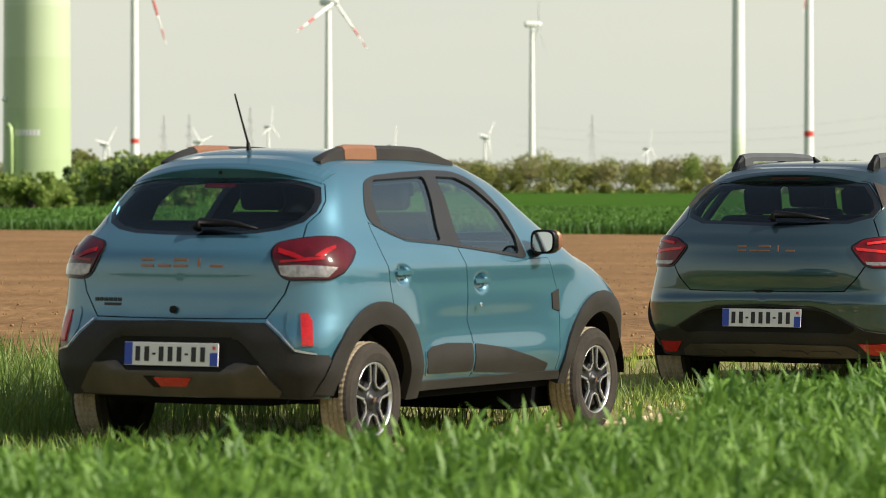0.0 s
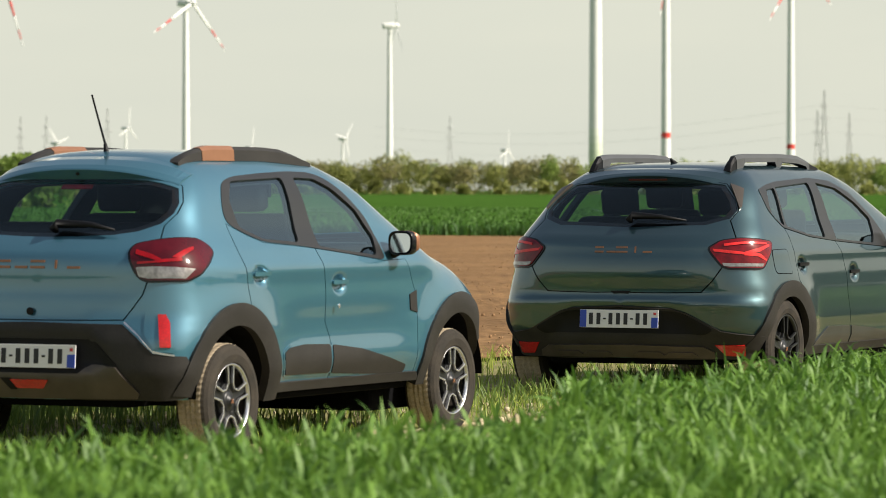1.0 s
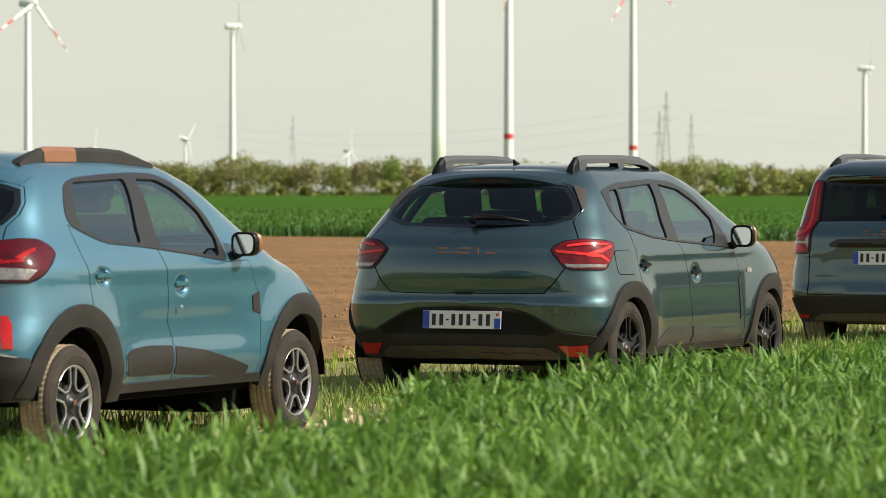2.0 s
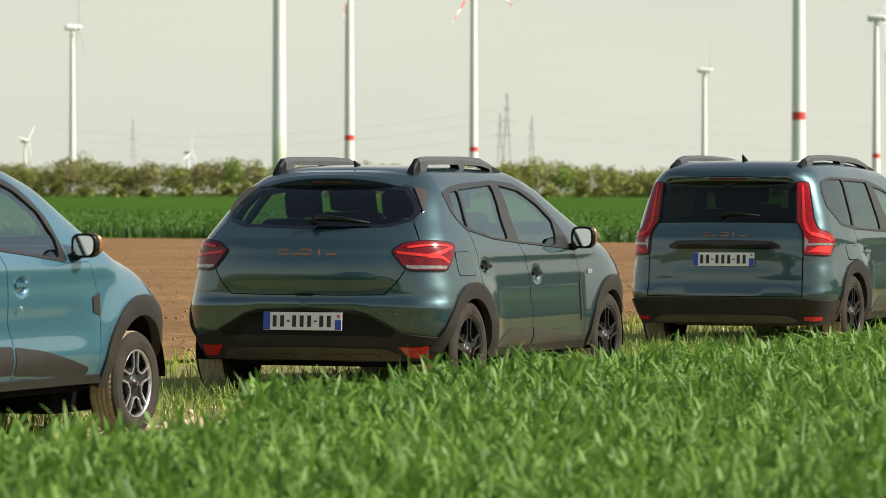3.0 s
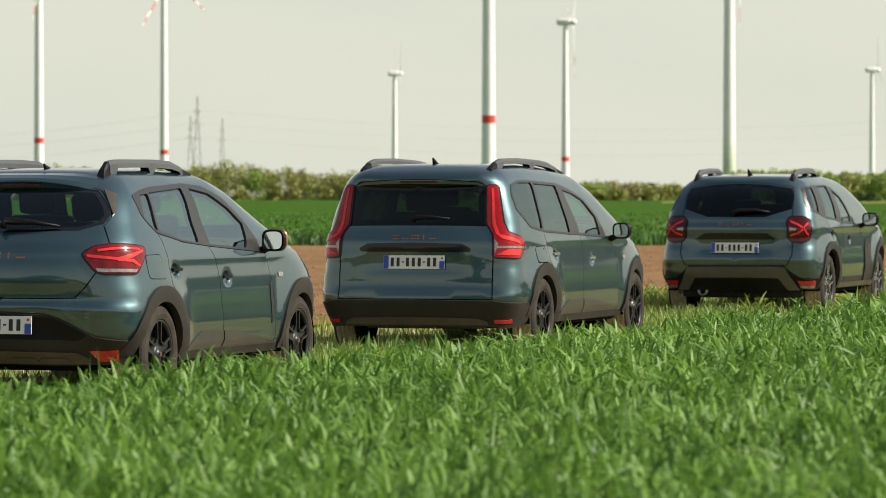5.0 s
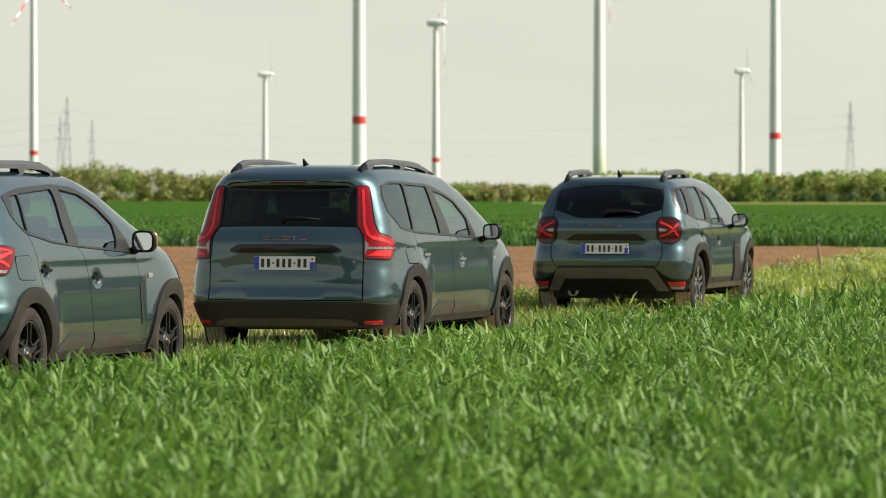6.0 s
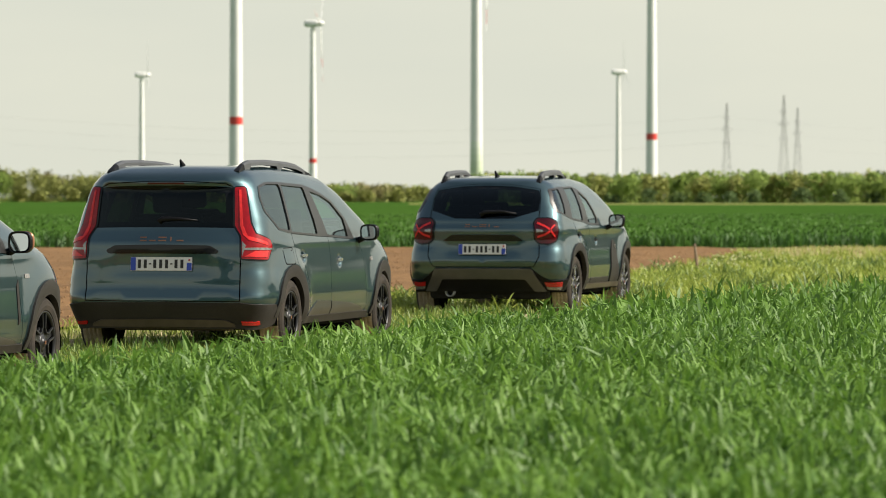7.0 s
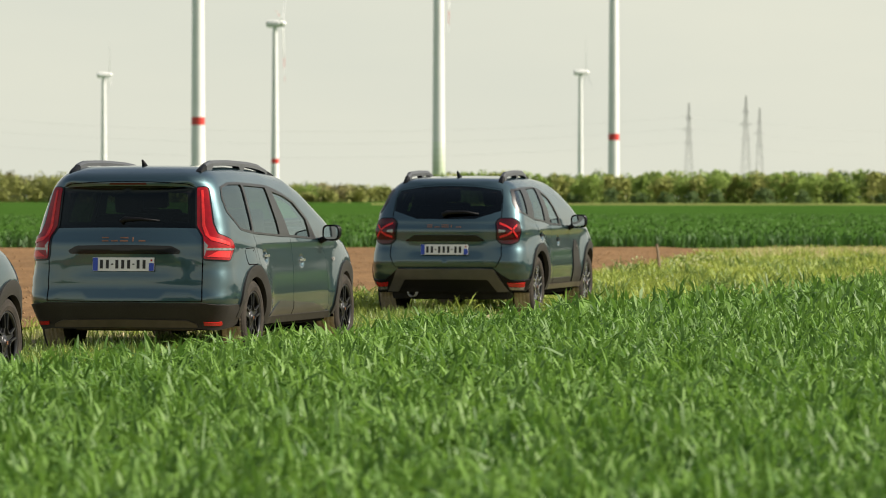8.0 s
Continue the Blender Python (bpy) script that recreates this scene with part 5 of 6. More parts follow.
# --- the small blue car
def dent_a(x, y, z, side, rear, top):
    rear = rear + 0.030 * sbox(z, 0.425, 0.585, 0.012) * sbox(y + (z - 0.5) * 0.6, -1, 0.39, 0.015)
    rear = rear - 0.012 * gauss(z, 1.00, 0.075) * sbox(y, -1, 0.62, 0.05) + 0.006 * gauss(z, 0.81, 0.05) * sbox(y, -1, 0.5, 0.05)
    side = side - 0.016 * gauss(z, 0.90, 0.05) * sbox(x, -0.4, 2.6, 0.1)
    side = side + 0.014 * gauss(z, 0.60, 0.10) * sbox(x, 0.55, 1.85, 0.08) - 0.010 * gauss(z, 0.44, 0.07) * sbox(x, 0.5, 1.9, 0.06)
    for cx in (0.02, 2.44):
        d = np.hypot(x - cx, z - 0.30)
        side = side - 0.022 * gauss(d, 0.42, 0.12)
    side = cups(x, z, side, ((.28, .865), (1.11, .81)))
    return side, rear, top

A = dict(
    at=(-1.012, 20.493, 27.97, 0.0), paint="blue", wb=2.423, pan=0.245, r=0.279, hub=0.266, ratio=0.64, tyre_w=0.165, face=0.775, low=0.285, arch=(0.345, 0.447, 0.025, 0.288),
    rear_heads=False, label="light blue metallic small hatchback with grey plastic trim and copper details",
    rear=[(.22, -.5), (.42, -.575), (.56, -.57), (.62, -.55), (.68, -.53), (.9, -.505), (.96, -.488), (1.03, -.415), (1.1, -.338), (1.32, -.15), (1.4, -.095), (1.5, 0)],
    front=[(.25, 2.95), (.45, 3.14), (.7, 3.13), (.85, 3.0), (1.5, 2.9)],
    top=[(-.6, 1.4), (-.2, 1.445), (.3, 1.475), (.9, 1.475), (1.47, 1.44), (1.71, 1.37), (2.29, 1.02), (2.42, .98), (2.9, .86), (3.15, .76)],
    width=[(.2, .7), (.4, .765), (.6, .78), (.85, .775), (.98, .745), (1.08, .685), (1.4, .54), (1.5, .48)], plan=[(-.6, .95), (0, 1), (1.2, 1.0), (2.4, 1.0), (3.1, .93)], spine=(.75, 1.7, .75),
    dents=(dent_a,),
tailgate=[(-.55, 0, .655), (-.5, -.47, .66), (-.49, -.51, .71), (-.475, -.56, .78), (-.46, -.585, .86), (-.422, -.601, .95), (-.347, -.585, 1.039), (-.274, -.564, 1.104), (-.198, -.593, 1.164), (-.136, -.589, 1.22), (-.064, -.543, 1.295), (-.081, -.498, 1.335), (-.107, -.326, 1.376), (-.113, -.119, 1.386), (-.109, 0, 1.388)],
    rear_window=[(-.395, 0, 1.05), (-.386, -.157, 1.051), (-.374, -.337, 1.061), (-.338, -.454, 1.079), (-.276, -.543, 1.114), (-.207, -.575, 1.164), (-.15, -.571, 1.21), (-.088, -.532, 1.28), (-.112, -.379, 1.318), (-.123, -.162, 1.333), (-.128, 0, 1.337)], rear_glass="glass_mid",
    rear_door=[(.122, 1.114), (.285, 1.054), (.414, 1.019), (.779, .995), (.909, .985), (.936, .89), (.96, .79), (.97, .62), (1.02, .54), (1.025, .42), (1.04, .315), (.45, .315), (.435, .44), (.36, .585), (.25, .675), (.145, .72), (.13, .86), (.111, .98)],
    front_door=[(.909, .985), (1.235, .955), (1.6, .915), (1.851, .92), (1.91, .83), (1.965, .74), (1.975, .62), (1.975, .45), (1.96, .315), (1.04, .315), (1.025, .42), (1.02, .54), (.97, .62), (.96, .79), (.936, .89)],
    dlo=rounded([(.149, 1.2), (.253, 1.31), (.396, 1.338), (.698, 1.355), (1.026, 1.366), (1.27, 1.362), (1.387, 1.335), (1.493, 1.265), (1.62, 1.119), (1.623, .98), (1.62, .915), (1.235, .955), (.78, .997), (.415, 1.021), (.286, 1.056), (.127, 1.114)], 0.06),
    glass=[(rounded([(.355, 1.316), (.91, 1.335), (.771, 1.014), (.423, 1.034), (.235, 1.094), (.245, 1.225)], 0.03), "glass"), (rounded([(1.034, 1.335), (1.261, 1.33), (1.378, 1.285), (1.533, 1.169), (1.595, 1.039), (1.543, .94), (.958, .993)], 0.025), "glass")],
    windscreen=[(2.26, 0, 1.04), (2.09, -.58, 1.02), (1.64, -.44, 1.35), (1.62, 0, 1.41)], front_lamp=[(.38, .66), (.66, .66), (.66, .80), (.36, .78)],
    rim="alloy", spoke="alloy", seat_x=1.05, seat_z=0.52, mirror_z=1.27)
sh, car_a, gate_a, doors_a = build_car(A)
lamp3 = [(-.434, -.471, .98), (-.399, -.482, 1.01), (-.361, -.567, 1.029), (-.305, -.645, 1.041), (-.215, -.699, 1.039), (-.159, -.728, 1.01), (-.143, -.745, .98), (-.201, -.755, .93), (-.287, -.758, .88), (-.359, -.73, .85), (-.46, -.58, .847), (-.46, -.54, .86), (-.459, -.515, .89), (-.449, -.484, .94)]
sh.pair("lamp_bezel", rounded(lamp3, 0.02), "3d", M["gloss_black"], car_a, off=0.006, thick=0.012, step=0.025, shrink=-0.007)
la = sh.pair("tail_lamp", rounded(lamp3, 0.02), "3d", M["red_dark"], car_a, "dark red tail lamp with a clear lower strip", off=0.012, thick=0.02, step=0.025)
sh.pair("lamp_strip", [(-.455, -.530, .866), (-.455, -.58, .857), (-.369, -.725, .857), (-.315, -.745, .900), (-.444, -.58, .912), (-.455, -.515, .908)], "3d", M["clear"], la, "clear reversing lens", off=0.0145, thick=0.004, step=0.02)
for q in ([(-.427, -.5, .985), (-.42, -.574, .965), (-.413, -.626, .945), (-.414, -.627, .93), (-.423, -.576, .945), (-.44, -.504, .965)], [(-.447, -.518, .934), (-.425, -.587, .936), (-.403, -.636, .945), (-.352, -.695, .948), (-.354, -.697, .934), (-.416, -.628, .930), (-.449, -.519, .922)], [(-.372, -.655, .95), (-.321, -.689, .985), (-.264, -.705, 1), (-.271, -.709, .985), (-.352, -.685, .945)]):
    sh.pair("light_guide", q, "3d", M["red"], la, "bright red light guide", off=0.0145, thick=0.003, step=0.02)
bump = [(-.57, 0, .645), (-.51, -.47, .64), (-.52, -.55, .58), (-.51, -.63, .505), (-.39, -.74, .495), (-.345, -.76, .42), (-.33, -.75, .3), (-.49, -.56, .285), (-.56, 0, .285)]
rb = sh.add("rear_bumper", bump, "3d", M["plastic"], car_a, "matt grey plastic bumper", off=0.010, thick=0.03)
sh.add("plate_recess", rounded([(0, .575), (.335, .575), (.46, .45), (.33, .45), (.26, .41), (0, .41)], [0, .03, .01, .01, .01, 0]), "rear", M["black"], rb, off=0.013, thick=0.01)
sk = sh.add("skid_plate", [(0, .408), (.26, .408), (.33, .447), (.455, .442), (.555, .325), (.54, .3), (0, .295)], "rear", M["skid"], rb, "bronze grey skid plate", off=0.022, thick=0.02)
sh.add("fog_lamp", [(0, .385), (.105, .385), (.072, .345), (0, .345)], "rear", M["reflector"], sk, "red rear fog lamp", off=0.027, thick=0.01)
sh.add("lamp_surround", [(.105, .39), (.16, .39), (.11, .338), (.075, .338)], "rear", M["black"], sk, off=0.025, thick=0.006, mirror=False, left=True)
rf = sh.pair("reflector", [(-.465, -.635, .69), (-.445, -.665, .69), (-.44, -.685, .65), (-.46, -.7, .535), (-.495, -.66, .535)], "3d", M["reflector"], car_a, "upright red reflector", off=0.010, thick=0.012, step=0.02)
sh.pair("reflector_niche", rounded([(-.49, -.58, .705), (-.44, -.675, .71), (-.42, -.7, .65), (-.44, -.715, .51), (-.5, -.64, .515), (-.51, -.58, .6)], .02), "3d", M["blue"], car_a, off=0.004, thick=0.004)
sh.pair("chrome_strip", [(-.505, -.48, .655), (-.515, -.555, .595), (-.51, -.63, .52), (-.43, -.7, .505), (-.43, -.7, .497), (-.51, -.635, .507), (-.52, -.56, .585), (-.51, -.48, .642)], "3d", M["alloy"], rb, off=0.013, thick=0.004)
plate(sh, car_a, 0.49, -0.588, 4)
marks(sh, gate_a, .235, -.245, .902, .942)
for i in range(6):
    mark(sh, gate_a, .49 - i * .028, .47 - i * .028, .735, .752, M["ink"])
mark(sh, gate_a, .43, .33, .715, .728, M["ink"])
bm = bmesh.new(); lathe(bm, [(.018, 0), (.018, .01), (.012, .012), (0, .012)], 16, at(-.535, .02, .70) @ pose(0, 0, 0, 0, -90, 0)); part("tailgate_lock", bm, M["black"], gate_a)
bm = bmesh.new(); lathe(bm, [(.008, 0), (.008, .01), (0, .012)], 12, at(-.140, -.005, 1.352) @ pose(0, 0, 0, 0, -90, 0)); part("washer_nozzle", bm, M["black"], gate_a)
spoiler(sh, gate_a, -.150, .075, .528, 1.380, .074, .075, M["blue"], "blue roof spoiler over the rear window")
sh.add("brake_lamp", [(0, 1.296), (.085, 1.296), (.085, 1.314), (0, 1.314)], "rear", M["red"], gate_a, "high red brake lamp", off=-0.02, thick=0.006)
wiper(gate_a, [(-.402, -.03, 1.085), (-.376, -.032, 1.114), (-.38, -.216, 1.109), (-.387, -.353, 1.084)])
rails(sh, car_a, .05, 1.41, .42, .052, "solid", band=(.29, .61))
side_mirror(car_a, 1.66, .775, .905, .94, 1.065, M["gloss_black"], M["copper"], 0.17, 0.07)
handles(sh, car_a, doors_a, [(.28, .865), (1.11, .81)], M["blue"], M["blue"])
for key, q, d in (("cladding", [(.50, .475), (.57, .50), (.74, .513), (1.008, .505), (1.012, .42), (1.025, .365), (.53, .37)], 0), ("cladding", [(1.032, .503), (1.35, .472), (1.66, .418), (1.87, .375), (1.85, .325), (1.045, .362), (1.036, .42)], 1)):
    sh.pair(key, rounded(q, .02), "side", M["plastic"], doors_a[d], "matt grey door cladding", off=0.008, thick=0.012)
    sh.pair("trim_line", inset(rounded(q, .02), -.014), "side", M["blue"], doors_a[d], off=0.004, thick=0.004)
sh.pair("sill", [(.42, .335), (1.98, .335), (2.02, .29), (.4, .29)], "side", M["plastic"], car_a, "dusty grey sill", off=0.012, thick=0.03)
sh.pair("wing_badge", [(1.89, .735), (1.965, .755), (1.97, .64), (1.9, .655)], "side", M["plastic"], car_a, off=0.006, thick=0.006)
bm = bmesh.new(); sweep(bm, [(.14, 0, 1.435), (.135, 0, 1.46), (.125, 0, 1.50)], [.022, .014, .008], 10); an = part("aerial", bm, M["black"], car_a, "thin black whip aerial", smooth=True)
bm = bmesh.new(); sweep(bm, [(.125, 0, 1.50), (.06, 0, 1.62), (.0, 0, 1.735)], [.006, .005, .0045], 8); part("aerial_rod", bm, M["black"], an)
bm = bmesh.new(); lathe(bm, [(.011, 0), (.012, .006), (0, .008)], 14, at(1.06, -.795, .695) @ pose(0, 0, 0, 90, 0, 0)); part("door_lock", bm, M["alloy"], doors_a[1][0])


# --- the dark green hatchback
def dent_b(x, y, z, side, rear, top):
    rear = rear - 0.012 * gauss(z, 1.00, 0.028) * sbox(y, -1, 0.62, 0.05) - 0.015 * gauss(z, 0.82, 0.085) * sbox(y, -1, 0.60, 0.05)
    rear = rear + 0.030 * sbox(z, 0.40, 0.56, 0.015) * sbox(y + (z - 0.5) * 0.8, -1, 0.42, 0.02)
    rear = rear - 0.012 * gauss(z, 0.585, 0.04)
    side = side - 0.006 * gauss(z, 0.905, 0.035) * sbox(x, -0.5, 2.8, 0.1)
    side = side - 0.010 * gauss(z, 0.35, 0.05) * sbox(x, 0.5, 2.1, 0.06)
    for cx in (0.02, 2.62):
        side = side - 0.024 * gauss(np.hypot(x - cx, z - 0.30), 0.42, 0.12)
    side, rear = shoulder(x, y, z, side, rear, 0.725, 0.020)
    side = cups(x, z, side, ((.29, .82), (1.23, .76)))
    return side, rear, top

B = dict(
    at=(2.222, 26.223, 27.54, -0.010), paint="green", wb=2.604, r=0.312, tyre_w=0.205, face=0.862, low=0.255, arch=(0.338, 0.43, 0.02, 0.298),
    label="dark green metallic hatchback with grey roof bars and wheel arches",
    rear=[(.25, -.5), (.42, -.585), (.58, -.597), (.65, -.577), (.76, -.584), (.96, -.553), (1.05, -.468), (1.12, -.392), (1.35, -.15), (1.42, -.09), (1.5, -.02)],
    front=[(.25, 3.25), (.45, 3.43), (.75, 3.42), (.95, 3.25), (1.5, 3.1)],
    crown=0.02, top=[(-0.6, 1.392), (-0.2, 1.422), (0.3, 1.457), (0.9, 1.462), (1.62, 1.439), (1.86, 1.378), (2.54, 1.05), (2.72, 1.01), (3.1, 0.93), (3.43, 0.8)],
    width=[(.2, .78), (.36, .85), (.47, .8682), (.60, .8670), (.68, .8648), (.76, .8605), (.87, .850), (1, .817), (1.1, .755), (1.4, .605), (1.5, .545)], plan=[(-.6, .95), (0, 1), (1.2, .99), (2.6, 1.0), (3.3, .93)], spine=(.8, 1.9, .78),
    bow=0.15, dents=(dent_b,),
    tailgate=[(-.602, 0, .655), (-.583, -.186, .653), (-.538, -.515, .658), (-.507, -.575, .729), (-.481, -.635, .819), (-.458, -.675, .899), (-.42, -.702, .979), (-.334, -.627, 1.099), (-.256, -.649, 1.159), (-.203, -.623, 1.225), (-.113, -.517, 1.33), (-.123, -.357, 1.36), (-.13, 0, 1.375)],
    rear_window=[(-.457, 0, 1.055), (-.458, -.126, 1.059), (-.404, -.485, 1.069), (-.323, -.616, 1.109), (-.251, -.634, 1.159), (-.199, -.603, 1.22), (-.117, -.502, 1.318), (-.141, -.255, 1.338), (-.147, 0, 1.345)], rear_glass="glass_mid",
    rear_door=[(.146, 1.049), (.522, .991), (.96, .961), (1.031, .88), (1.09, .74), (1.1, .62), (1.14, .51), (1.16, .3), (.47, .3), (.43, .46), (.34, .6), (.2, .7), (.16, .73), (.16, .81), (.162, .94)],
    front_door=[(.96, .961), (1.892, .912), (1.978, .9), (2.02, .81), (2.08, .68), (2.115, .45), (2.13, .3), (1.16, .3), (1.14, .51), (1.1, .62), (1.09, .74), (1.031, .88)],
    dlo=rounded([(.046, 1.285), (.224, 1.315), (.42, 1.335), (1.074, 1.36), (1.415, 1.342), (1.642, 1.265), (1.836, 1.109), (1.895, .974), (1.902, .912), (.961, .962), (.523, .992), (.137, 1.051), (.027, 1.164)], 0.03),
    glass=[(rounded([(.177, 1.285), (.321, 1.295), (.176, 1.059), (.06, 1.124), (.091, 1.2)], 0.02), "glass"), (rounded([(.351, 1.3), (.992, 1.33), (.789, .984), (.53, 1.004), (.207, 1.059)], 0.02), "glass"),
           (rounded([(1.134, 1.33), (1.439, 1.295), (1.645, 1.2), (1.782, 1.099), (1.652, .94), (.975, .974)], 0.02), "glass")],
    windscreen=[(2.49, 0, 1.07), (2.32, -.66, 1.05), (1.78, -.49, 1.36), (1.74, 0, 1.43)], front_lamp=[(.40, .70), (.74, .70), (.74, .84), (.38, .82)],
    rim="rim_dark", spoke="rim_dark", seat_x=1.15, seat_z=0.52, mirror_z=1.28)
sh, car_b, gate_b, doors_b = build_car(B)
lamp3 = [(-.493, -.547, .929), (-.464, -.614, .969), (-.419, -.712, .984), (-.197, -.842, .97), (-.231, -.853, .92), (-.341, -.839, .809), (-.476, -.664, .809), (-.482, -.625, .824), (-.496, -.566, .899)]
sh.pair("lamp_bezel", rounded(lamp3, 0.02), "3d", M["gloss_black"], car_b, off=0.006, thick=0.012, step=0.025, shrink=-0.007)
lb = sh.pair("tail_lamp", rounded(lamp3, 0.02), "3d", M["red_mid"], car_b, "red tail lamp with a clear lower strip", off=0.012, thick=0.02, step=0.025)
sh.pair("lamp_strip", [(-.476, -.635, .821), (-.476, -.674, .817), (-.348, -.838, .817), (-.331, -.839, .835), (-.466, -.675, .837), (-.477, -.625, .839)], "3d", M["clear"], lb, "clear reversing lens", off=0.0145, thick=0.004, step=0.02)
for q in ([(-.487, -.567, .924), (-.449, -.666, .914), (-.412, -.737, .904), (-.412, -.737, .889), (-.448, -.665, .896), (-.486, -.576, .907)], [(-.412, -.737, .904), (-.334, -.802, .929), (-.251, -.839, .955), (-.246, -.841, .94), (-.335, -.802, .904), (-.412, -.737, .889)],
          [(-.412, -.737, .904), (-.337, -.813, .894), (-.297, -.841, .86), (-.306, -.841, .85), (-.353, -.802, .879), (-.412, -.737, .884)], [(-.469, -.635, .954), (-.407, -.73, .964), (-.267, -.827, .962), (-.27, -.828, .95), (-.411, -.732, .951), (-.47, -.636, .941)]):
    sh.pair("light_guide", q, "3d", M["red_bright"], lb, "bright red light guide", off=0.0145, thick=0.003, step=0.02)
rb = sh.add("rear_bumper", [(-.6, 0, .578), (-.576, -.323, .566), (-.564, -.423, .538), (-.51, -.632, .427), (-.354, -.792, .413), (-.312, -.829, .399), (-.302, -.809, .269), (-.431, -.612, .255), (-.52, 0, .258)], "3d", M["plastic"], car_b, "matt grey plastic bumper", off=0.010, thick=0.03)
sh.add("plate_recess", rounded([(0, .572), (.372, .55), (.593, .438), (.532, .407), (0, .41)], [0, .04, .03, .02, 0]), "rear", M["black"], rb, off=0.013, thick=0.008)
sk = sh.add("skid_plate", [(0, .345), (.235, .341), (.513, .335), (.572, .302), (.572, .265), (0, .268)], "rear", M["skid"], rb, "bronze grey skid plate", off=0.020, thick=0.02)
for y0, y1 in ((.10, .24), (.30, .44)):
    sh.add("rib", [(y0, .305), (y1, .305), (y1 + .03, .285), (y0 - .03, .285)], "rear", M["skid"], sk, off=0.027, thick=0.01, mirror=False)
    sh.add("rib", [(y0, .305), (y1, .305), (y1 + .03, .285), (y0 - .03, .285)], "rear", M["skid"], sk, off=0.027, thick=0.01, mirror=False, left=True)
sh.pair("reflector", [(-.481, -.582, .347), (-.411, -.747, .348), (-.371, -.732, .283), (-.431, -.632, .282)], "3d", M["reflector"], rb, "red reflector", off=0.016, thick=0.01, step=0.02)
plate(sh, car_b, 0.497, -0.606, 4)
marks(sh, gate_b, .19, -.21, .90, .938)
spoiler(sh, gate_b, -.165, .075, .53, 1.378, .055, .075, M["green"], "dark green roof spoiler over the rear window")
bm = bmesh.new(); box(bm, (.012, .26, .014), at(-.148, 0, 1.348), bevel=.004); part("brake_lamp", bm, M["red_dark"], gate_b, "high red brake lamp")
sh.pair("spoiler_fin", [(-.107, -.532, 1.318), (-.091, -.612, 1.285), (-.224, -.653, 1.175), (-.24, -.643, 1.164)], "3d", M["skid"], gate_b, "bronze grey spoiler fin", off=0.014, thick=0.02, step=0.02)
sh.add("tailgate_grip", [(0, .652), (.046, .65), (.066, .667), (0, .668)], "rear", M["black"], gate_b, off=0.010, thick=0.006)
wiper(gate_b, [(-.472, -.01, 1.095), (-.448, -.022, 1.129), (-.441, -.203, 1.119), (-.413, -.364, 1.097)])
rails(sh, car_b, .03, 1.56, .455, .066, "open", rise=.055)
side_mirror(car_b, 1.90, .85, 1.0, .915, 1.06, M["gloss_black"], M["copper"], 0.12, 0.06)
handles(sh, car_b, doors_b, [(.29, .82), (1.23, .76)], M["green"], M["black"])
sh.pair("fuel_flap", rounded([(-.182, .915), (.042, .918), (.065, .77), (-.17, .775)], .03), "side", M["green"], car_b, off=0.002, thick=0.004)
sh.pair("flap_gap", rounded([(-.186, .919), (.046, .922), (.069, .766), (-.174, .771)], .03), "side", M["gap"], car_b, off=0.001, thick=0.003)
for d, q in ((0, [(.50, .34), (.74, .425), (1.14, .42), (1.15, .305), (.48, .305)]), (1, [(1.165, .42), (1.6, .39), (2, .34), (2.11, .31), (1.175, .305)])):
    sh.pair("cladding", rounded(q, .015), "side", M["cladding"], doors_b[d], "smooth grey door cladding", off=0.007, thick=0.012)
sh.pair("sill", [(.42, .315), (2.15, .315), (2.18, .26), (.4, .26)], "side", M["plastic"], car_b, "dusty grey sill", off=0.012, thick=0.03)
sh.pair("side_indicator", rounded([(2.19, .745), (2.27, .745), (2.27, .775), (2.19, .775)], .01), "side", M["clear"], car_b, off=0.005, thick=0.006, step=0.02)
sh.pair("wing_badge", [(2.02, .7), (2.06, .74), (2.08, .46), (2.05, .44)], "side", M["plastic"], car_b, off=0.005, thick=0.006)
bm = bmesh.new(); sweep(bm, [(.32, 0, 1.425), (.26, 0, 1.455), (.22, 0, 1.478)], [.03, .018, .007], 10); part("roof_aerial", bm, M["black"], car_b, smooth=True)


# --- the dark green estate
def dent_c(x, y, z, side, rear, top):
    rear = rear - 0.045 * sbox(z, 1.40, 1.50, 0.012) * sbox(y, -1, 0.60, 0.03)
    rear = rear + 0.022 * sbox(z, 0.68, 0.83, 0.022) * sbox(y, -1, 0.44, 0.035)
    rear = rear - 0.008 * gauss(z, 0.93, 0.05)
    side = side - 0.006 * gauss(z, 0.92, 0.035) * sbox(x, -0.5, 3.0, 0.1)
    side = side - 0.010 * gauss(z, 0.35, 0.05) * sbox(x, 0.5, 2.4, 0.06)
    for cx in (0.02, 2.92):
        side = side - 0.024 * gauss(np.hypot(x - cx, z - 0.31), 0.43, 0.12)
    side, rear = shoulder(x, y, z, side, rear, 0.675, 0.020)
    side = cups(x, z, side, ((.38, .81), (1.48, .76)))
    return side, rear, top

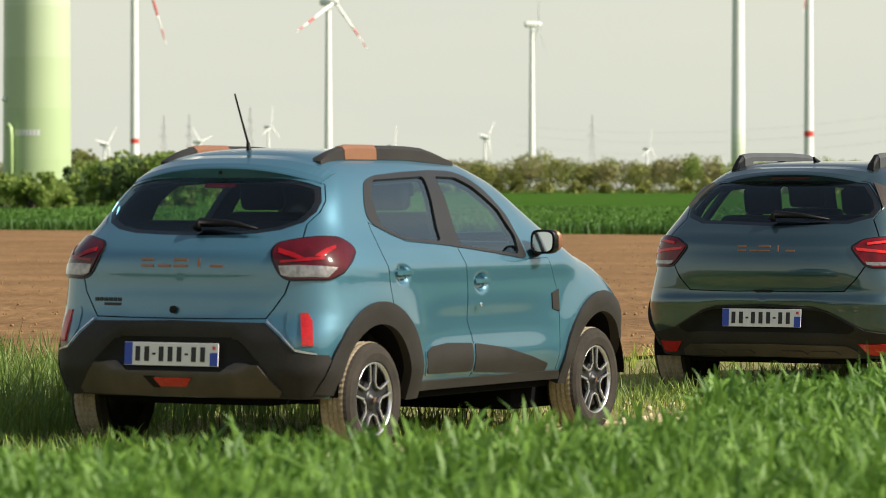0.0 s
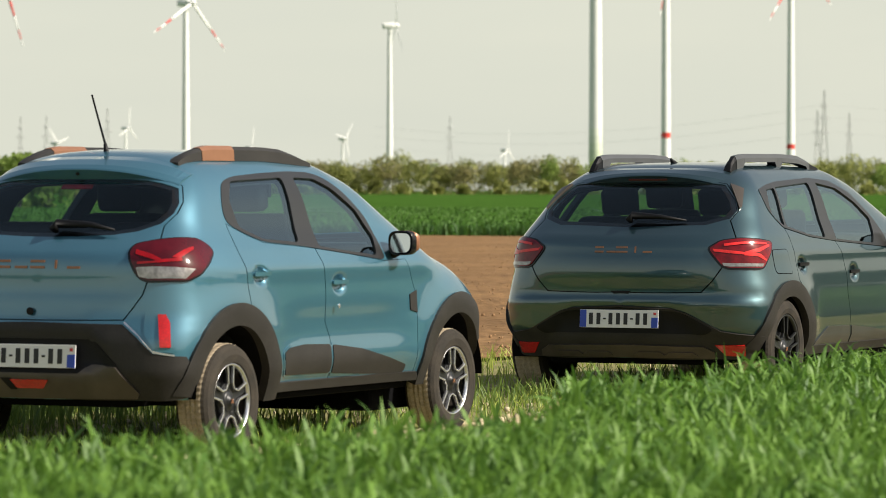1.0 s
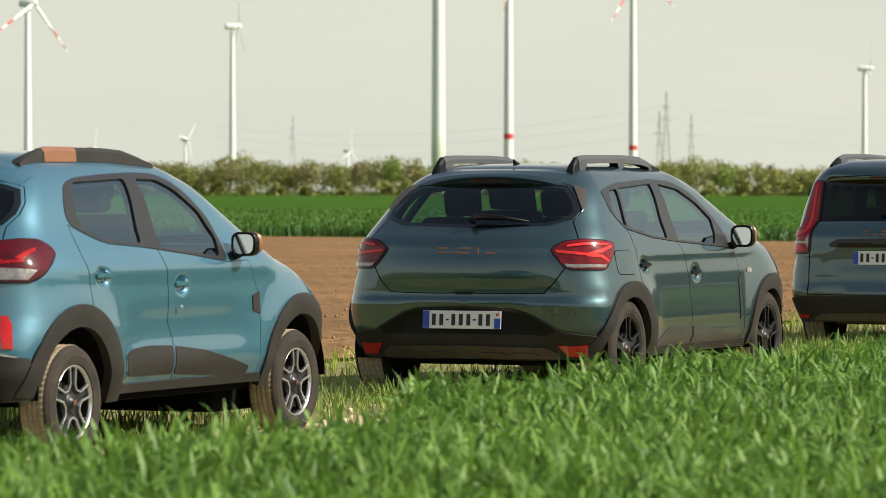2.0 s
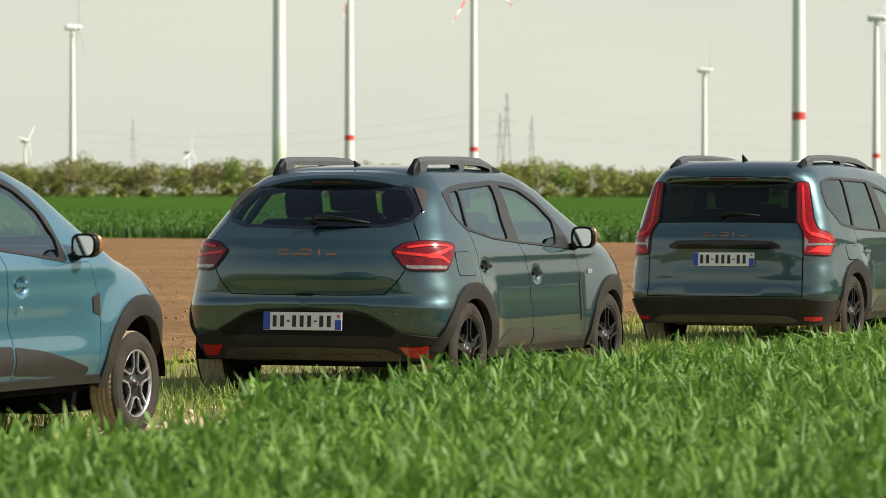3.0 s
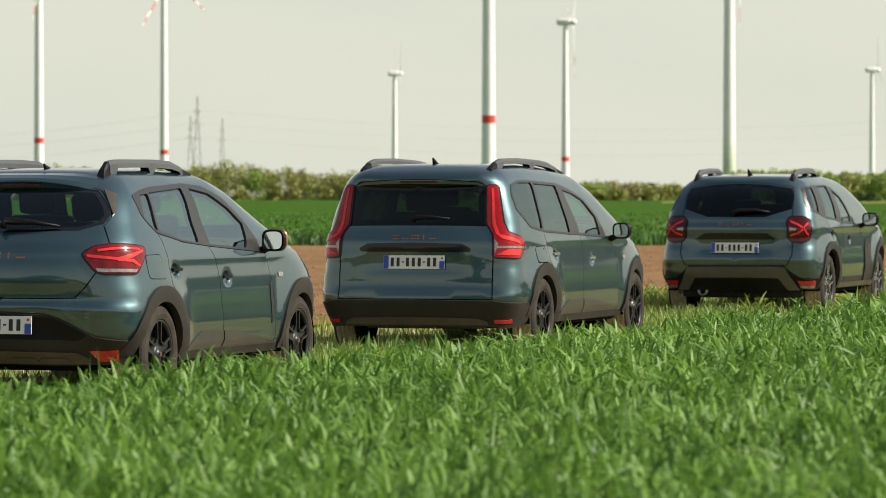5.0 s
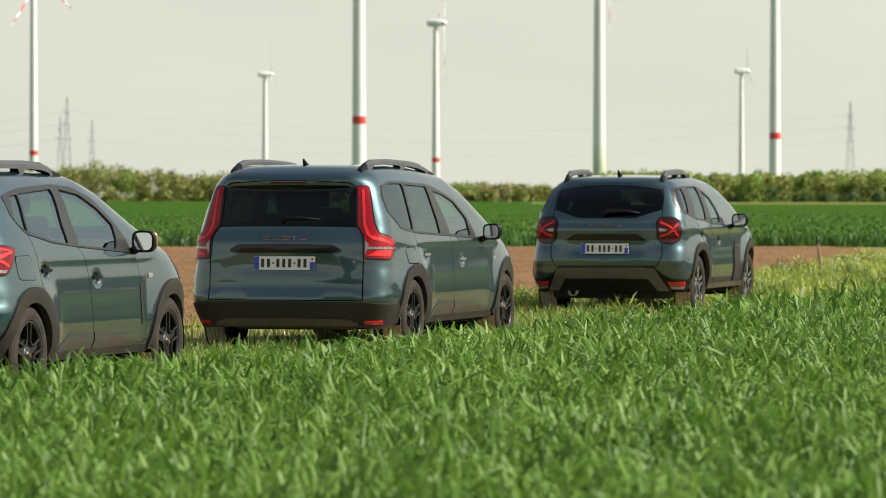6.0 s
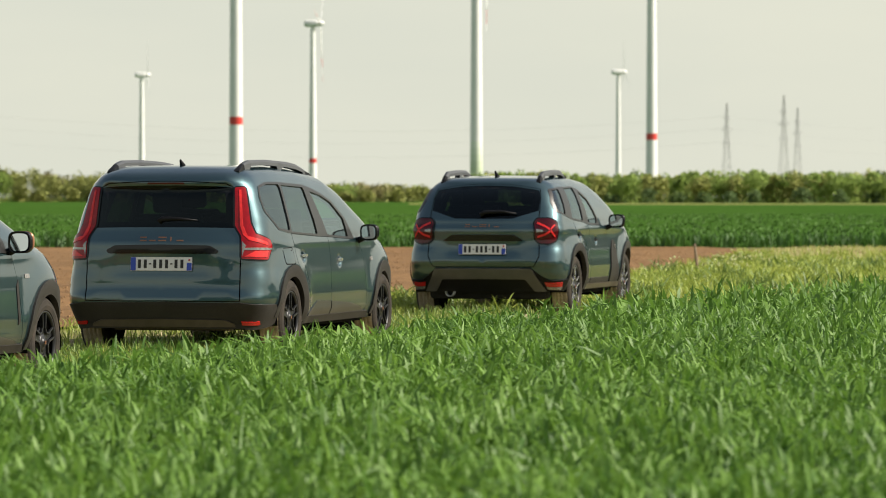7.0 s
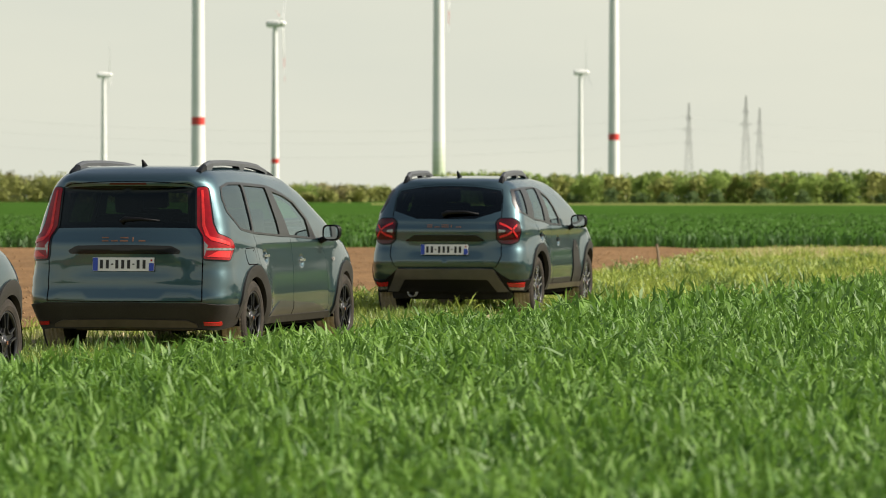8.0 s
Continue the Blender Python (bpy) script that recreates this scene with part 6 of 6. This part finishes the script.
C = dict(
    at=(6.314, 34.268, 28.08, -0.023), paint="green", wb=2.897, r=0.316, tyre_w=0.205, face=0.862, low=0.245, arch=(0.345, 0.435, 0.0, 0.305),
    label="dark green metallic estate car with tall red tail lamps",
    rear=[(.25, -.75), (.42, -.815), (.47, -.82), (.57, -.79), (.80, -.792), (.90, -.772), (1.05, -.73), (1.50, -.64), (1.6, -.55)],
    front=[(.25, 3.55), (.45, 3.73), (.75, 3.72), (.95, 3.55), (1.5, 3.4)],
    crown=0.012, top=[(-0.8, 1.505), (-0.3, 1.555), (0.3, 1.565), (0.9, 1.55), (1.6, 1.501), (1.95, 1.41), (2.75, 1.07), (2.95, 1.02), (3.4, 0.93), (3.72, 0.8)],
    width=[(.2, .78), (.36, .85), (.47, .8672), (.60, .8660), (.68, .8638), (.76, .860), (.87, .852), (1.0, .838), (1.1, .815), (1.5, .69), (1.6, .63)], plan=[(-.6, .96), (0, 1), (1.2, 1), (2.6, 1.0), (3.5, .93)], spine=(.8, 2.1, .8),
    dents=(dent_c,), bow=0.10, border=0.03,
    tailgate=[(-.80, 0, .46), (-.75, -.65, .46), (-.715, -.65, .80), (-.70, -.645, .98), (-.705, -.60, 1.07), (-.62, -.565, 1.38), (-.63, -.50, 1.405), (-.65, 0, 1.42)],
    rear_window=[(-.72, 0, 1.05), (-.71, -.605, 1.05), (-.62, -.555, 1.375), (-.65, 0, 1.385)], rear_glass="glass_black",
    rear_door=[(.08, .998), (.86, .968), (1.15, .962), (1.20, .80), (1.20, .55), (1.21, .30), (.48, .30), (.43, .46), (.34, .60), (.20, .71), (.13, .76), (.12, .86)],
    front_door=[(1.15, .962), (1.80, .938), (2.10, .93), (2.24, .80), (2.30, .60), (2.33, .45), (2.35, .30), (1.21, .30), (1.20, .55), (1.20, .80)],
    dlo=rounded([(-.48, 1.30), (-.42, 1.385), (-.21, 1.418), (.11, 1.42), (.82, 1.40), (1.02, 1.375), (1.27, 1.33), (1.53, 1.265), (1.80, 1.12), (1.97, .935), (1.80, .937), (1.15, .963), (.86, .969), (.04, 1.0), (-.22, 1.028), (-.46, 1.18)], 0.03),
    glass=[(rounded([(-.45, 1.30), (-.40, 1.37), (-.20, 1.40), (.12, 1.402), (.06, 1.02), (-.21, 1.045), (-.43, 1.19)], 0.03), "glass_dark"), (rounded([(.17, 1.395), (.80, 1.378), (.86, .985), (.10, 1.012)], 0.02), "glass_dark"),
           (rounded([(.96, 1.345), (1.25, 1.31), (1.50, 1.25), (1.75, 1.11), (1.79, .955), (1.15, .98)], 0.02), "glass")],
    windscreen=[(2.70, 0, 1.09), (2.50, -.68, 1.08), (1.86, -.56, 1.39), (1.82, 0, 1.46)], front_lamp=[(.40, .70), (.74, .70), (.74, .84), (.38, .82)],
    rim="rim_dark", spoke="rim_dark", seat_x=1.35, seat_z=0.56, mirror_z=1.32)
sh, car_c, gate_c, doors_c = build_car(C)
lamp3 = [(-.62, -.57, 1.375), (-.57, -.64, 1.372), (-.66, -.715, 1.09), (-.65, -.75, 1.0), (-.51, -.83, .95), (-.48, -.845, .90), (-.58, -.83, .79), (-.71, -.65, .80), (-.70, -.65, .98), (-.705, -.60, 1.07)]
sh.pair("lamp_bezel", rounded(lamp3, 0.02), "3d", M["gloss_black"], car_c, off=0.006, thick=0.012, step=0.025, shrink=-0.007)
lc = sh.pair("tail_lamp", rounded(lamp3, 0.015), "3d", M["red"], car_c, "tall red boomerang-shaped tail lamp", off=0.012, thick=0.02, step=0.025)
sh.pair("lamp_strip", [(-.705, -.655, .885), (-.60, -.80, .888), (-.50, -.84, .885), (-.50, -.84, .87), (-.60, -.80, .868), (-.705, -.655, .868)], "3d", M["clear"], lc, "clear indicator strip", off=0.0145, thick=0.004, step=0.02)
sh.pair("lamp_wedge", [(-.705, -.655, .94), (-.69, -.68, .905), (-.705, -.655, .82)], "3d", M["clear"], lc, "clear reversing lens", off=0.0145, thick=0.004, step=0.02)
for q in ([(-.61, -.60, 1.35), (-.60, -.615, 1.35), (-.68, -.66, 1.07), (-.69, -.70, .98), (-.55, -.81, .93), (-.55, -.815, .905), (-.68, -.705, .945), (-.70, -.665, .99), (-.695, -.64, 1.07)], [(-.70, -.67, .815), (-.65, -.74, .86), (-.55, -.82, .86), (-.58, -.815, .81)]):
    sh.pair("light_guide", q, "3d", M["red_bright"], lc, "bright red light guide", off=0.0145, thick=0.003, step=0.02)
rb = sh.add("rear_bumper", [(-.81, 0, .455), (-.75, -.65, .452), (-.60, -.77, .45), (-.42, -.84, .44), (-.36, -.84, .36), (-.36, -.82, .27), (-.66, -.62, .248), (-.76, 0, .248)], "3d", M["plastic"], car_c, "matt grey plastic bumper", off=0.012, thick=0.03)
sh.add("skid_plate", rounded([(0, .32), (.52, .312), (.60, .28), (.60, .252), (0, .252)], [0, .02, .01, 0, 0]), "rear", M["skid"], rb, "bronze grey skid plate", off=0.022, thick=0.02)
sh.pair("reflector", [(-.70, -.645, .302), (-.61, -.765, .302), (-.60, -.765, .272), (-.69, -.65, .272)], "3d", M["reflector"], rb, "red reflector", off=0.018, thick=0.01, step=0.02)
sh.add("garnish", rounded([(0, .912), (.40, .905), (.475, .865), (.455, .84), (0, .842)], [0, .02, .02, .01, 0]), "rear", M["gloss_black"], gate_c, "black tailgate garnish", off=0.02, thick=0.03)
plate(sh, car_c, 0.757, -0.785, 4)
marks(sh, gate_c, .20, -.19, .94, .975)
sh.add("brake_lamp", [(0, 1.40), (.16, 1.40), (.15, 1.415), (0, 1.415)], "rear", M["red_dark"], gate_c, "high red brake lamp", off=0.004, thick=0.006)
wiper(gate_c, [(-.725, .04, 1.095), (-.72, .01, 1.12), (-.715, -.12, 1.12), (-.71, -.28, 1.108)])
rails(sh, car_c, -.48, 1.66, .54, .054, "open")
side_mirror(car_c, 2.05, .885, 1.035, .92, 1.06, M["gloss_black"], M["gloss_black"], 0.06, 0.02)
handles(sh, car_c, doors_c, [(.38, .81), (1.48, .76)], M["green"], M["alloy"])
sh.pair("fuel_flap", rounded([(-.19, .875), (.04, .878), (.06, .75), (-.17, .752)], .03), "side", M["green"], car_c, off=0.002, thick=0.004)
sh.pair("flap_gap", rounded([(-.198, .883), (.048, .886), (.068, .742), (-.178, .744)], .03), "side", M["gap"], car_c, off=0.001, thick=0.003)
for d, q in ((0, [(.52, .34), (.78, .43), (1.19, .42), (1.20, .305), (.50, .305)]), (1, [(1.215, .42), (1.84, .39), (2.20, .34), (2.32, .31), (1.22, .305)])):
    sh.pair("cladding", rounded(q, .015), "side", M["cladding"], doors_c[d], "smooth grey door cladding", off=0.007, thick=0.012)
sh.pair("sill", [(.42, .31), (2.40, .31), (2.43, .25), (.40, .25)], "side", M["plastic"], car_c, "dusty grey sill", off=0.012, thick=0.03)
sh.pair("side_indicator", rounded([(2.45, .745), (2.53, .745), (2.53, .775), (2.45, .775)], .01), "side", M["clear"], car_c, off=0.005, thick=0.006, step=0.02)
bm = bmesh.new(); sweep(bm, [(-.16, 0, 1.515), (-.23, 0, 1.56), (-.28, 0, 1.60)], [.035, .022, .008], 10); part("roof_aerial", bm, M["black"], car_c, smooth=True)
# added bar, stands in for the brown field seen below the bumper
bm = bmesh.new(); box(bm, (.10, 1.0, .05), at(-.45, 0, .235), bevel=.015); part("field_stand_in_bar", bm, M["skid"], car_c)


# --- the dark green off-roader
def dent_d(x, y, z, side, rear, top):
    rear = rear - 0.050 * sbox(z, 1.455, 1.56, 0.012) * sbox(y, -1, 0.60, 0.03)
    rear = rear + 0.018 * sbox(z, 0.69, 0.83, 0.020) * sbox(y, -1, 0.40, 0.03)
    rear = rear - 0.020 * gauss(z, 0.95, 0.06) - 0.018 * gauss(z, 0.60, 0.04)
    side = side - 0.014 * gauss(z, 0.97, 0.05) * sbox(x, -0.7, 2.8, 0.1)
    for cx in (0.02, 2.70):
        side = side - 0.030 * gauss(np.hypot(x - cx, z - 0.34), 0.46, 0.13)
    side, rear = shoulder(x, y, z, side, rear, 0.755, 0.020)
    side = cups(x, z, side, ((.12, .90), (1.06, .84)))
    return side, rear, top

D = dict(
    at=(11.632, 44.576, 27.78, -0.040), paint="green", wb=2.676, r=0.345, tyre_w=0.215, face=0.855, low=0.30, pan=0.25, added_tray=0.20, arch=(0.395, 0.47, 0.02, 0.345),
    label="dark green metallic off-roader with square tail lamps and grey bumper guard",
    rear=[(.3, -.66), (.5, -.78), (.66, -.80), (.78, -.78), (1.08, -.75), (1.15, -.71), (1.50, -.49), (1.6, -.38)],
    front=[(.3, 3.3), (.5, 3.5), (.85, 3.5), (1.05, 3.35), (1.6, 3.2)],
    crown=0.012, top=[(-0.7, 1.475), (-0.3, 1.525), (0.3, 1.55), (0.9, 1.545), (1.5, 1.509), (1.8, 1.442), (2.5, 1.15), (2.7, 1.1), (3.2, 1.02), (3.5, 0.9)],
    width=[(.25, .79), (.42, .85), (.53, .8672), (.66, .8660), (.74, .8638), (.82, .860), (.95, .854), (1.08, .842), (1.2, .81), (1.5, .68), (1.6, .63)], plan=[(-.6, .96), (0, 1), (1.2, 1), (2.6, 1.0), (3.3, .94)], spine=(.8, 1.9, .85),
    dents=(dent_d,), border=0.03,
    tailgate=[(-.80, 0, .56), (-.76, -.56, .56), (-.75, -.62, .68), (-.73, -.62, .80), (-.70, -.605, 1.06), (-.655, -.61, 1.17), (-.56, -.60, 1.32), (-.49, -.58, 1.41), (-.51, -.3, 1.46), (-.51, 0, 1.468)],
    rear_window=[(-.76, 0, 1.08), (-.74, -.32, 1.082), (-.655, -.595, 1.17), (-.56, -.59, 1.31), (-.50, -.565, 1.39), (-.51, -.3, 1.435), (-.51, 0, 1.445)], rear_glass="glass_black",
    rear_door=[(-.08, 1.068), (.41, 1.04), (.64, 1.012), (.71, .90), (.76, .70), (.80, .36), (.52, .36), (.49, .50), (.40, .66), (.25, .78), (.06, .86), (-.03, .95)],
    front_door=[(.64, 1.012), (1.10, 1.0), (1.58, 1.0), (1.72, .84), (1.80, .60), (1.80, .36), (.80, .36), (.76, .70), (.71, .90)],
    dlo=rounded([(-.54, 1.26), (-.43, 1.40), (-.18, 1.42), (.50, 1.43), (.70, 1.40), (.97, 1.30), (1.18, 1.10), (1.25, 1.0), (1.10, 1.0), (.69, 1.01), (.41, 1.04), (-.11, 1.07), (-.57, 1.15)], 0.03),
    glass=[(rounded([(-.50, 1.27), (-.40, 1.385), (-.20, 1.40), (-.33, 1.12), (-.52, 1.165)], 0.02), "glass_dark"), (rounded([(.03, 1.405), (.50, 1.415), (.42, 1.055), (-.10, 1.085)], 0.02), "glass_dark"),
           (rounded([(.66, 1.38), (.93, 1.29), (1.14, 1.09), (1.12, 1.02), (.68, 1.03)], 0.02), "glass")],
    windscreen=[(2.45, 0, 1.18), (2.28, -.68, 1.17), (1.66, -.55, 1.44), (1.62, 0, 1.51)], front_lamp=[(.40, .80), (.74, .80), (.74, .94), (.38, .92)],
    rim="rim_dark", spoke="alloy", seat_x=1.15, seat_z=0.62, mirror_z=1.36)
sh, car_d, gate_d, doors_d = build_car(D)
lamp3 = [(-.71, -.555, 1.04), (-.70, -.585, 1.08), (-.66, -.72, 1.08), (-.63, -.775, 1.05), (-.63, -.79, .95), (-.65, -.775, .84), (-.69, -.71, .81), (-.715, -.61, .818), (-.72, -.565, .86)]
sh.pair("lamp_bezel", rounded(lamp3, 0.02), "3d", M["gloss_black"], car_d, off=0.014, thick=0.012, step=0.025, shrink=-0.007)
ld = sh.pair("tail_lamp", rounded(lamp3, 0.03), "3d", M["red_dark"], car_d, "square dark red tail lamp with y-shaped light", off=0.020, thick=0.03, step=0.025)
for q, m in (([(-.70, -.585, 1.045), (-.69, -.66, 1.01), (-.67, -.71, .97), (-.67, -.71, .95), (-.69, -.66, .985), (-.71, -.585, 1.02)], "red_bright"), ([(-.71, -.585, .875), (-.69, -.66, .90), (-.67, -.71, .935), (-.67, -.71, .955), (-.69, -.66, .925), (-.71, -.585, .90)], "red_bright"),
             ([(-.66, -.715, .975), (-.645, -.755, 1.02), (-.645, -.76, 1.0), (-.665, -.715, .955)], "red_bright"), ([(-.665, -.715, .94), (-.655, -.76, .88), (-.65, -.765, .90), (-.66, -.715, .96)], "red_bright"), ([(-.715, -.575, .965), (-.69, -.64, .955), (-.69, -.64, .94), (-.715, -.575, .93)], "clear")):
    sh.pair("light_guide", q, "3d", M[m], ld, "bright red light guide" if m != "clear" else "clear reversing lens", off=0.0235, thick=0.004, step=0.02)
rb = sh.add("rear_bumper", [(-.80, 0, .55), (-.76, -.53, .55), (-.72, -.62, .47), (-.66, -.70, .42), (-.50, -.84, .43), (-.42, -.86, .44), (-.40, -.83, .315), (-.60, -.68, .30), (-.66, 0, .302)], "3d", M["black"], car_d, "black plastic bumper", off=0.010, thick=0.03)
sh.add("bumper_guard", rounded([(0, .552), (.53, .55), (.665, .305), (.545, .302), (.455, .44), (0, .445)], [0, .02, .01, .01, .02, 0]), "rear", M["guard"], rb, "satin grey bumper guard", off=0.026, thick=0.03)
sh.pair("reflector", [(-.67, -.66, .40), (-.52, -.815, .405), (-.49, -.80, .36), (-.63, -.675, .355)], "3d", M["reflector"], rb, "red reflector", off=0.016, thick=0.01, step=0.02)
sh.pair("reversing_lamp", [(-.63, -.675, .35), (-.49, -.80, .355), (-.48, -.79, .325), (-.61, -.68, .322)], "3d", M["clear"], rb, "clear reversing lamp", off=0.016, thick=0.01, step=0.02)
sh.add("garnish", rounded([(0, .912), (.345, .91), (.44, .845), (.40, .84), (0, .845)], [0, .02, .01, .01, 0]), "rear", M["gloss_black"], gate_d, "black tailgate garnish", off=0.02, thick=0.03)
plate(sh, car_d, 0.752, -0.806, 5)
marks(sh, gate_d, .21, -.19, .99, 1.02)
wiper(gate_d, [(-.765, .03, 1.12), (-.75, -.02, 1.15), (-.735, -.22, 1.155), (-.72, -.36, 1.135)])
rails(sh, car_d, -.40, .92, .53, .070, "open")
side_mirror(car_d, 1.55, .90, 1.075, .97, 1.12, M["gloss_black"], M["gloss_black"])
handles(sh, car_d, doors_d, [(.12, .90), (1.06, .84)], M["green"], M["black"])
sh.pair("wing_vent", rounded([(1.82, .72), (1.90, .84), (2.02, .82), (2.10, .74), (2.18, .50), (2.20, .36), (1.86, .36), (1.84, .55)], .04), "side", M["plastic"], car_d, "black plastic wing panel", off=0.012, thick=0.014)
sh.pair("side_indicator", rounded([(1.97, .77), (2.04, .78), (2.07, .74), (1.99, .74)], .01), "side", M["clear"], car_d, off=0.018, thick=0.006, step=0.02)
for d, q in ((0, [(.56, .42), (.79, .42), (.80, .365), (.54, .365)]), (1, [(.81, .42), (1.79, .42), (1.79, .365), (.815, .365)])):
    sh.pair("cladding", q, "side", M["plastic"], doors_d[d], "dusty grey door cladding", off=0.007, thick=0.012)
sh.pair("sill", [(.50, .36), (2.25, .36), (2.27, .305), (.48, .305)], "side", M["skid"], car_d, "dusty grey sill", off=0.014, thick=0.03)
bm = bmesh.new(); sweep(bm, [(-.04, 0, 1.505), (-.12, 0, 1.55), (-.18, 0, 1.595)], [.035, .022, .008], 10); part("roof_aerial", bm, M["black"], car_d, smooth=True)
bm = bmesh.new(); lathe(bm, [(.042, 0), (.048, .02), (.048, .16), (.041, .165), (.041, .02)], 20, at(-.62, .40, .285) @ pose(0, 0, 0, 0, -90, 0) @ at(0, 0, -.14), closed=True); part("exhaust_pipe", bm, M["steel"], car_d, "dull steel exhaust pipe", smooth=True)
# wide black box added under the tail to fill the dark underside
bm = bmesh.new(); box(bm, (.34, 1.30, .20), at(-.38, 0, .31), bevel=.05); part("underbody_box", bm, M["rubber_dark"], car_d)


# ---------------------------------------------------------------- pylons, wires, stake and the tower's small parts
def pylon(az, dist, top, label):
    """A lattice mast with cross arms."""
    ob = thing("power_pylon", place(az, dist), label, "pylon", "power pylons on the horizon")
    w0, w1 = top * 0.055, top * 0.019
    bm = bmesh.new()
    def wid(z):
        return w0 + (w1 - w0) * min(1, z / (top * 0.62)) if z < top * 0.62 else w1 * (1 - 0.8 * (z - top * 0.62) / (top * 0.38))
    levels = [top * t for t in (0, .12, .24, .35, .45, .54, .62, .70, .78, .88, 1.0)]
    for sx in (-1, 1):
        for sy in (-1, 1):
            sweep(bm, [(sx * wid(z), sy * wid(z), z) for z in levels], 0.15, 4)
    for a, b in zip(levels, levels[1:]):
        for sy in (-1, 1):
            sweep(bm, [(-wid(a), sy * wid(a), a), (wid(b), sy * wid(b), b)], 0.06, 4)
            sweep(bm, [(wid(a), sy * wid(a), a), (-wid(b), sy * wid(b), b)], 0.06, 4)
    part("mast", bm, M["steel"], ob)
    for t, l in ((.58, .08), (.72, .10), (.84, .06)):
        bm = bmesh.new()
        for s in (-1, 1):
            sweep(bm, [(0, 0, top * t), (s * top * l * 0.6, 0, top * t)], 0.13, 4)
            sweep(bm, [(0, 0, top * (t + .05)), (s * top * l * 0.6, 0, top * t)], 0.08, 4)
        part("cross_arm", bm, M["steel"], ob)
    return ob

LP = "grey steel lattice power pylon far off on the horizon"
PYLONS = [(17.714, 1.277, 2100), (18.486, 1.376, 2000), (18.67, 1.208, 2300), (7.006, 1.078, 2500), (7.099, 1.347, 2100), (7.437, 1.04, 2600), (2.027, 1.0, 2600), (-3.789, 0.99, 2600), (-3.445, 1.0, 2600), (-2.617, 1.105, 2500)]
for az, el, dist in PYLONS:
    pylon(az, dist, EYE + dist * math.tan(radians(el)), LP)
M["wire"] = mat("grey_cable", (0.5, 0.5, 0.48), 0.6)
def wires(a, b, t, label):
    """A pair of cables hung between two masts."""
    pts = []
    (az0, el0, d0), (az1, el1, d1) = a, b
    h0, h1 = (EYE + d0 * math.tan(radians(el0))) * t, (EYE + d1 * math.tan(radians(el1))) * t
    p0, p1 = place(az0, d0).translation, place(az1, d1).translation
    bm = bmesh.new()
    for k in range(17):
        s = k / 16
        p = p0.lerp(p1, s)
        pts.append((p.x, p.y, h0 + (h1 - h0) * s - 9.0 * 4 * s * (1 - s) * min(1, (p1 - p0).length / 400)))
    sweep(bm, pts, 0.035, 4)
    return tagged(part("power_cable", bm, M["wire"], None), label, "cable", "power cables on the horizon")
for t in (.60, .74, .86):
    wires(PYLONS[0], (23.5, 1.2, 2300), t, "thin power cable sagging between far pylons")
    wires(PYLONS[4], PYLONS[0], t, "thin power cable sagging between far pylons")
    wires((1.0, 1.0, 2600), PYLONS[4], t, "thin power cable sagging between far pylons")

# wooden stakes on the verge
M["old_wood"] = mat("weathered_wood", (0.30, 0.22, 0.14), 0.85, noise_scale=12, noise_amt=0.4, fine=0.4, bump=0.4, bump_scale=60)
def stake(az, d, h, lean, label):
    ob = thing("wooden_stake", place(az, d, -0.06), label, "stake", "stakes on the verge")
    bm = bmesh.new()
    sweep(bm, [(0, 0, 0), (lean * 0.4, 0, h * 0.5), (lean, 0, h)], [0.03, 0.028, 0.022], 7)
    part("post", bm, M["old_wood"], ob)
    return ob
stake(17.323, 73, 0.52, -0.06, "thin weathered wooden stake standing in the verge")
stake(17.40, 72, 0.22, 0.02, "short broken wooden stake beside a taller one")

# outlet pipe, lamp and unreadable lettering on the green tower
tow = bpy.data.objects["wind_turbine"]
bm = bmesh.new()
sweep(bm, [(-1.35, -1.75, 0.0), (-1.35, -1.75, 4.3), (-1.38, -1.72, 4.8), (-1.5, -1.62, 5.0), (-1.62, -1.5, 4.9)], 0.13, 10)
part("cable_pipe", bm, M["tower_green"], tow, "pale green painted pipe", smooth=True)
bm = bmesh.new(); lathe(bm, [(.12, 0), (.16, .12), (.10, .24), (0, .27)], 14, at(-1.82, -1.0, 6.4)); part("lamp", bm, M["white"], tow, "small white lamp", smooth=True)
bm = bmesh.new()
for i in range(7):
    t = radians(-95 - 6.5 * (i - 3))
    box(bm, (0.17, 0.03, 0.34), at(1.99 * math.cos(t - 0.12), 1.99 * math.sin(t - 0.12), 4.55) @ pose(0, 0, 0, 0, 0, math.degrees(t - 0.12) + 90))
part("lettering_bar", bm, M["white"], tow, "white bars of unreadable lettering")
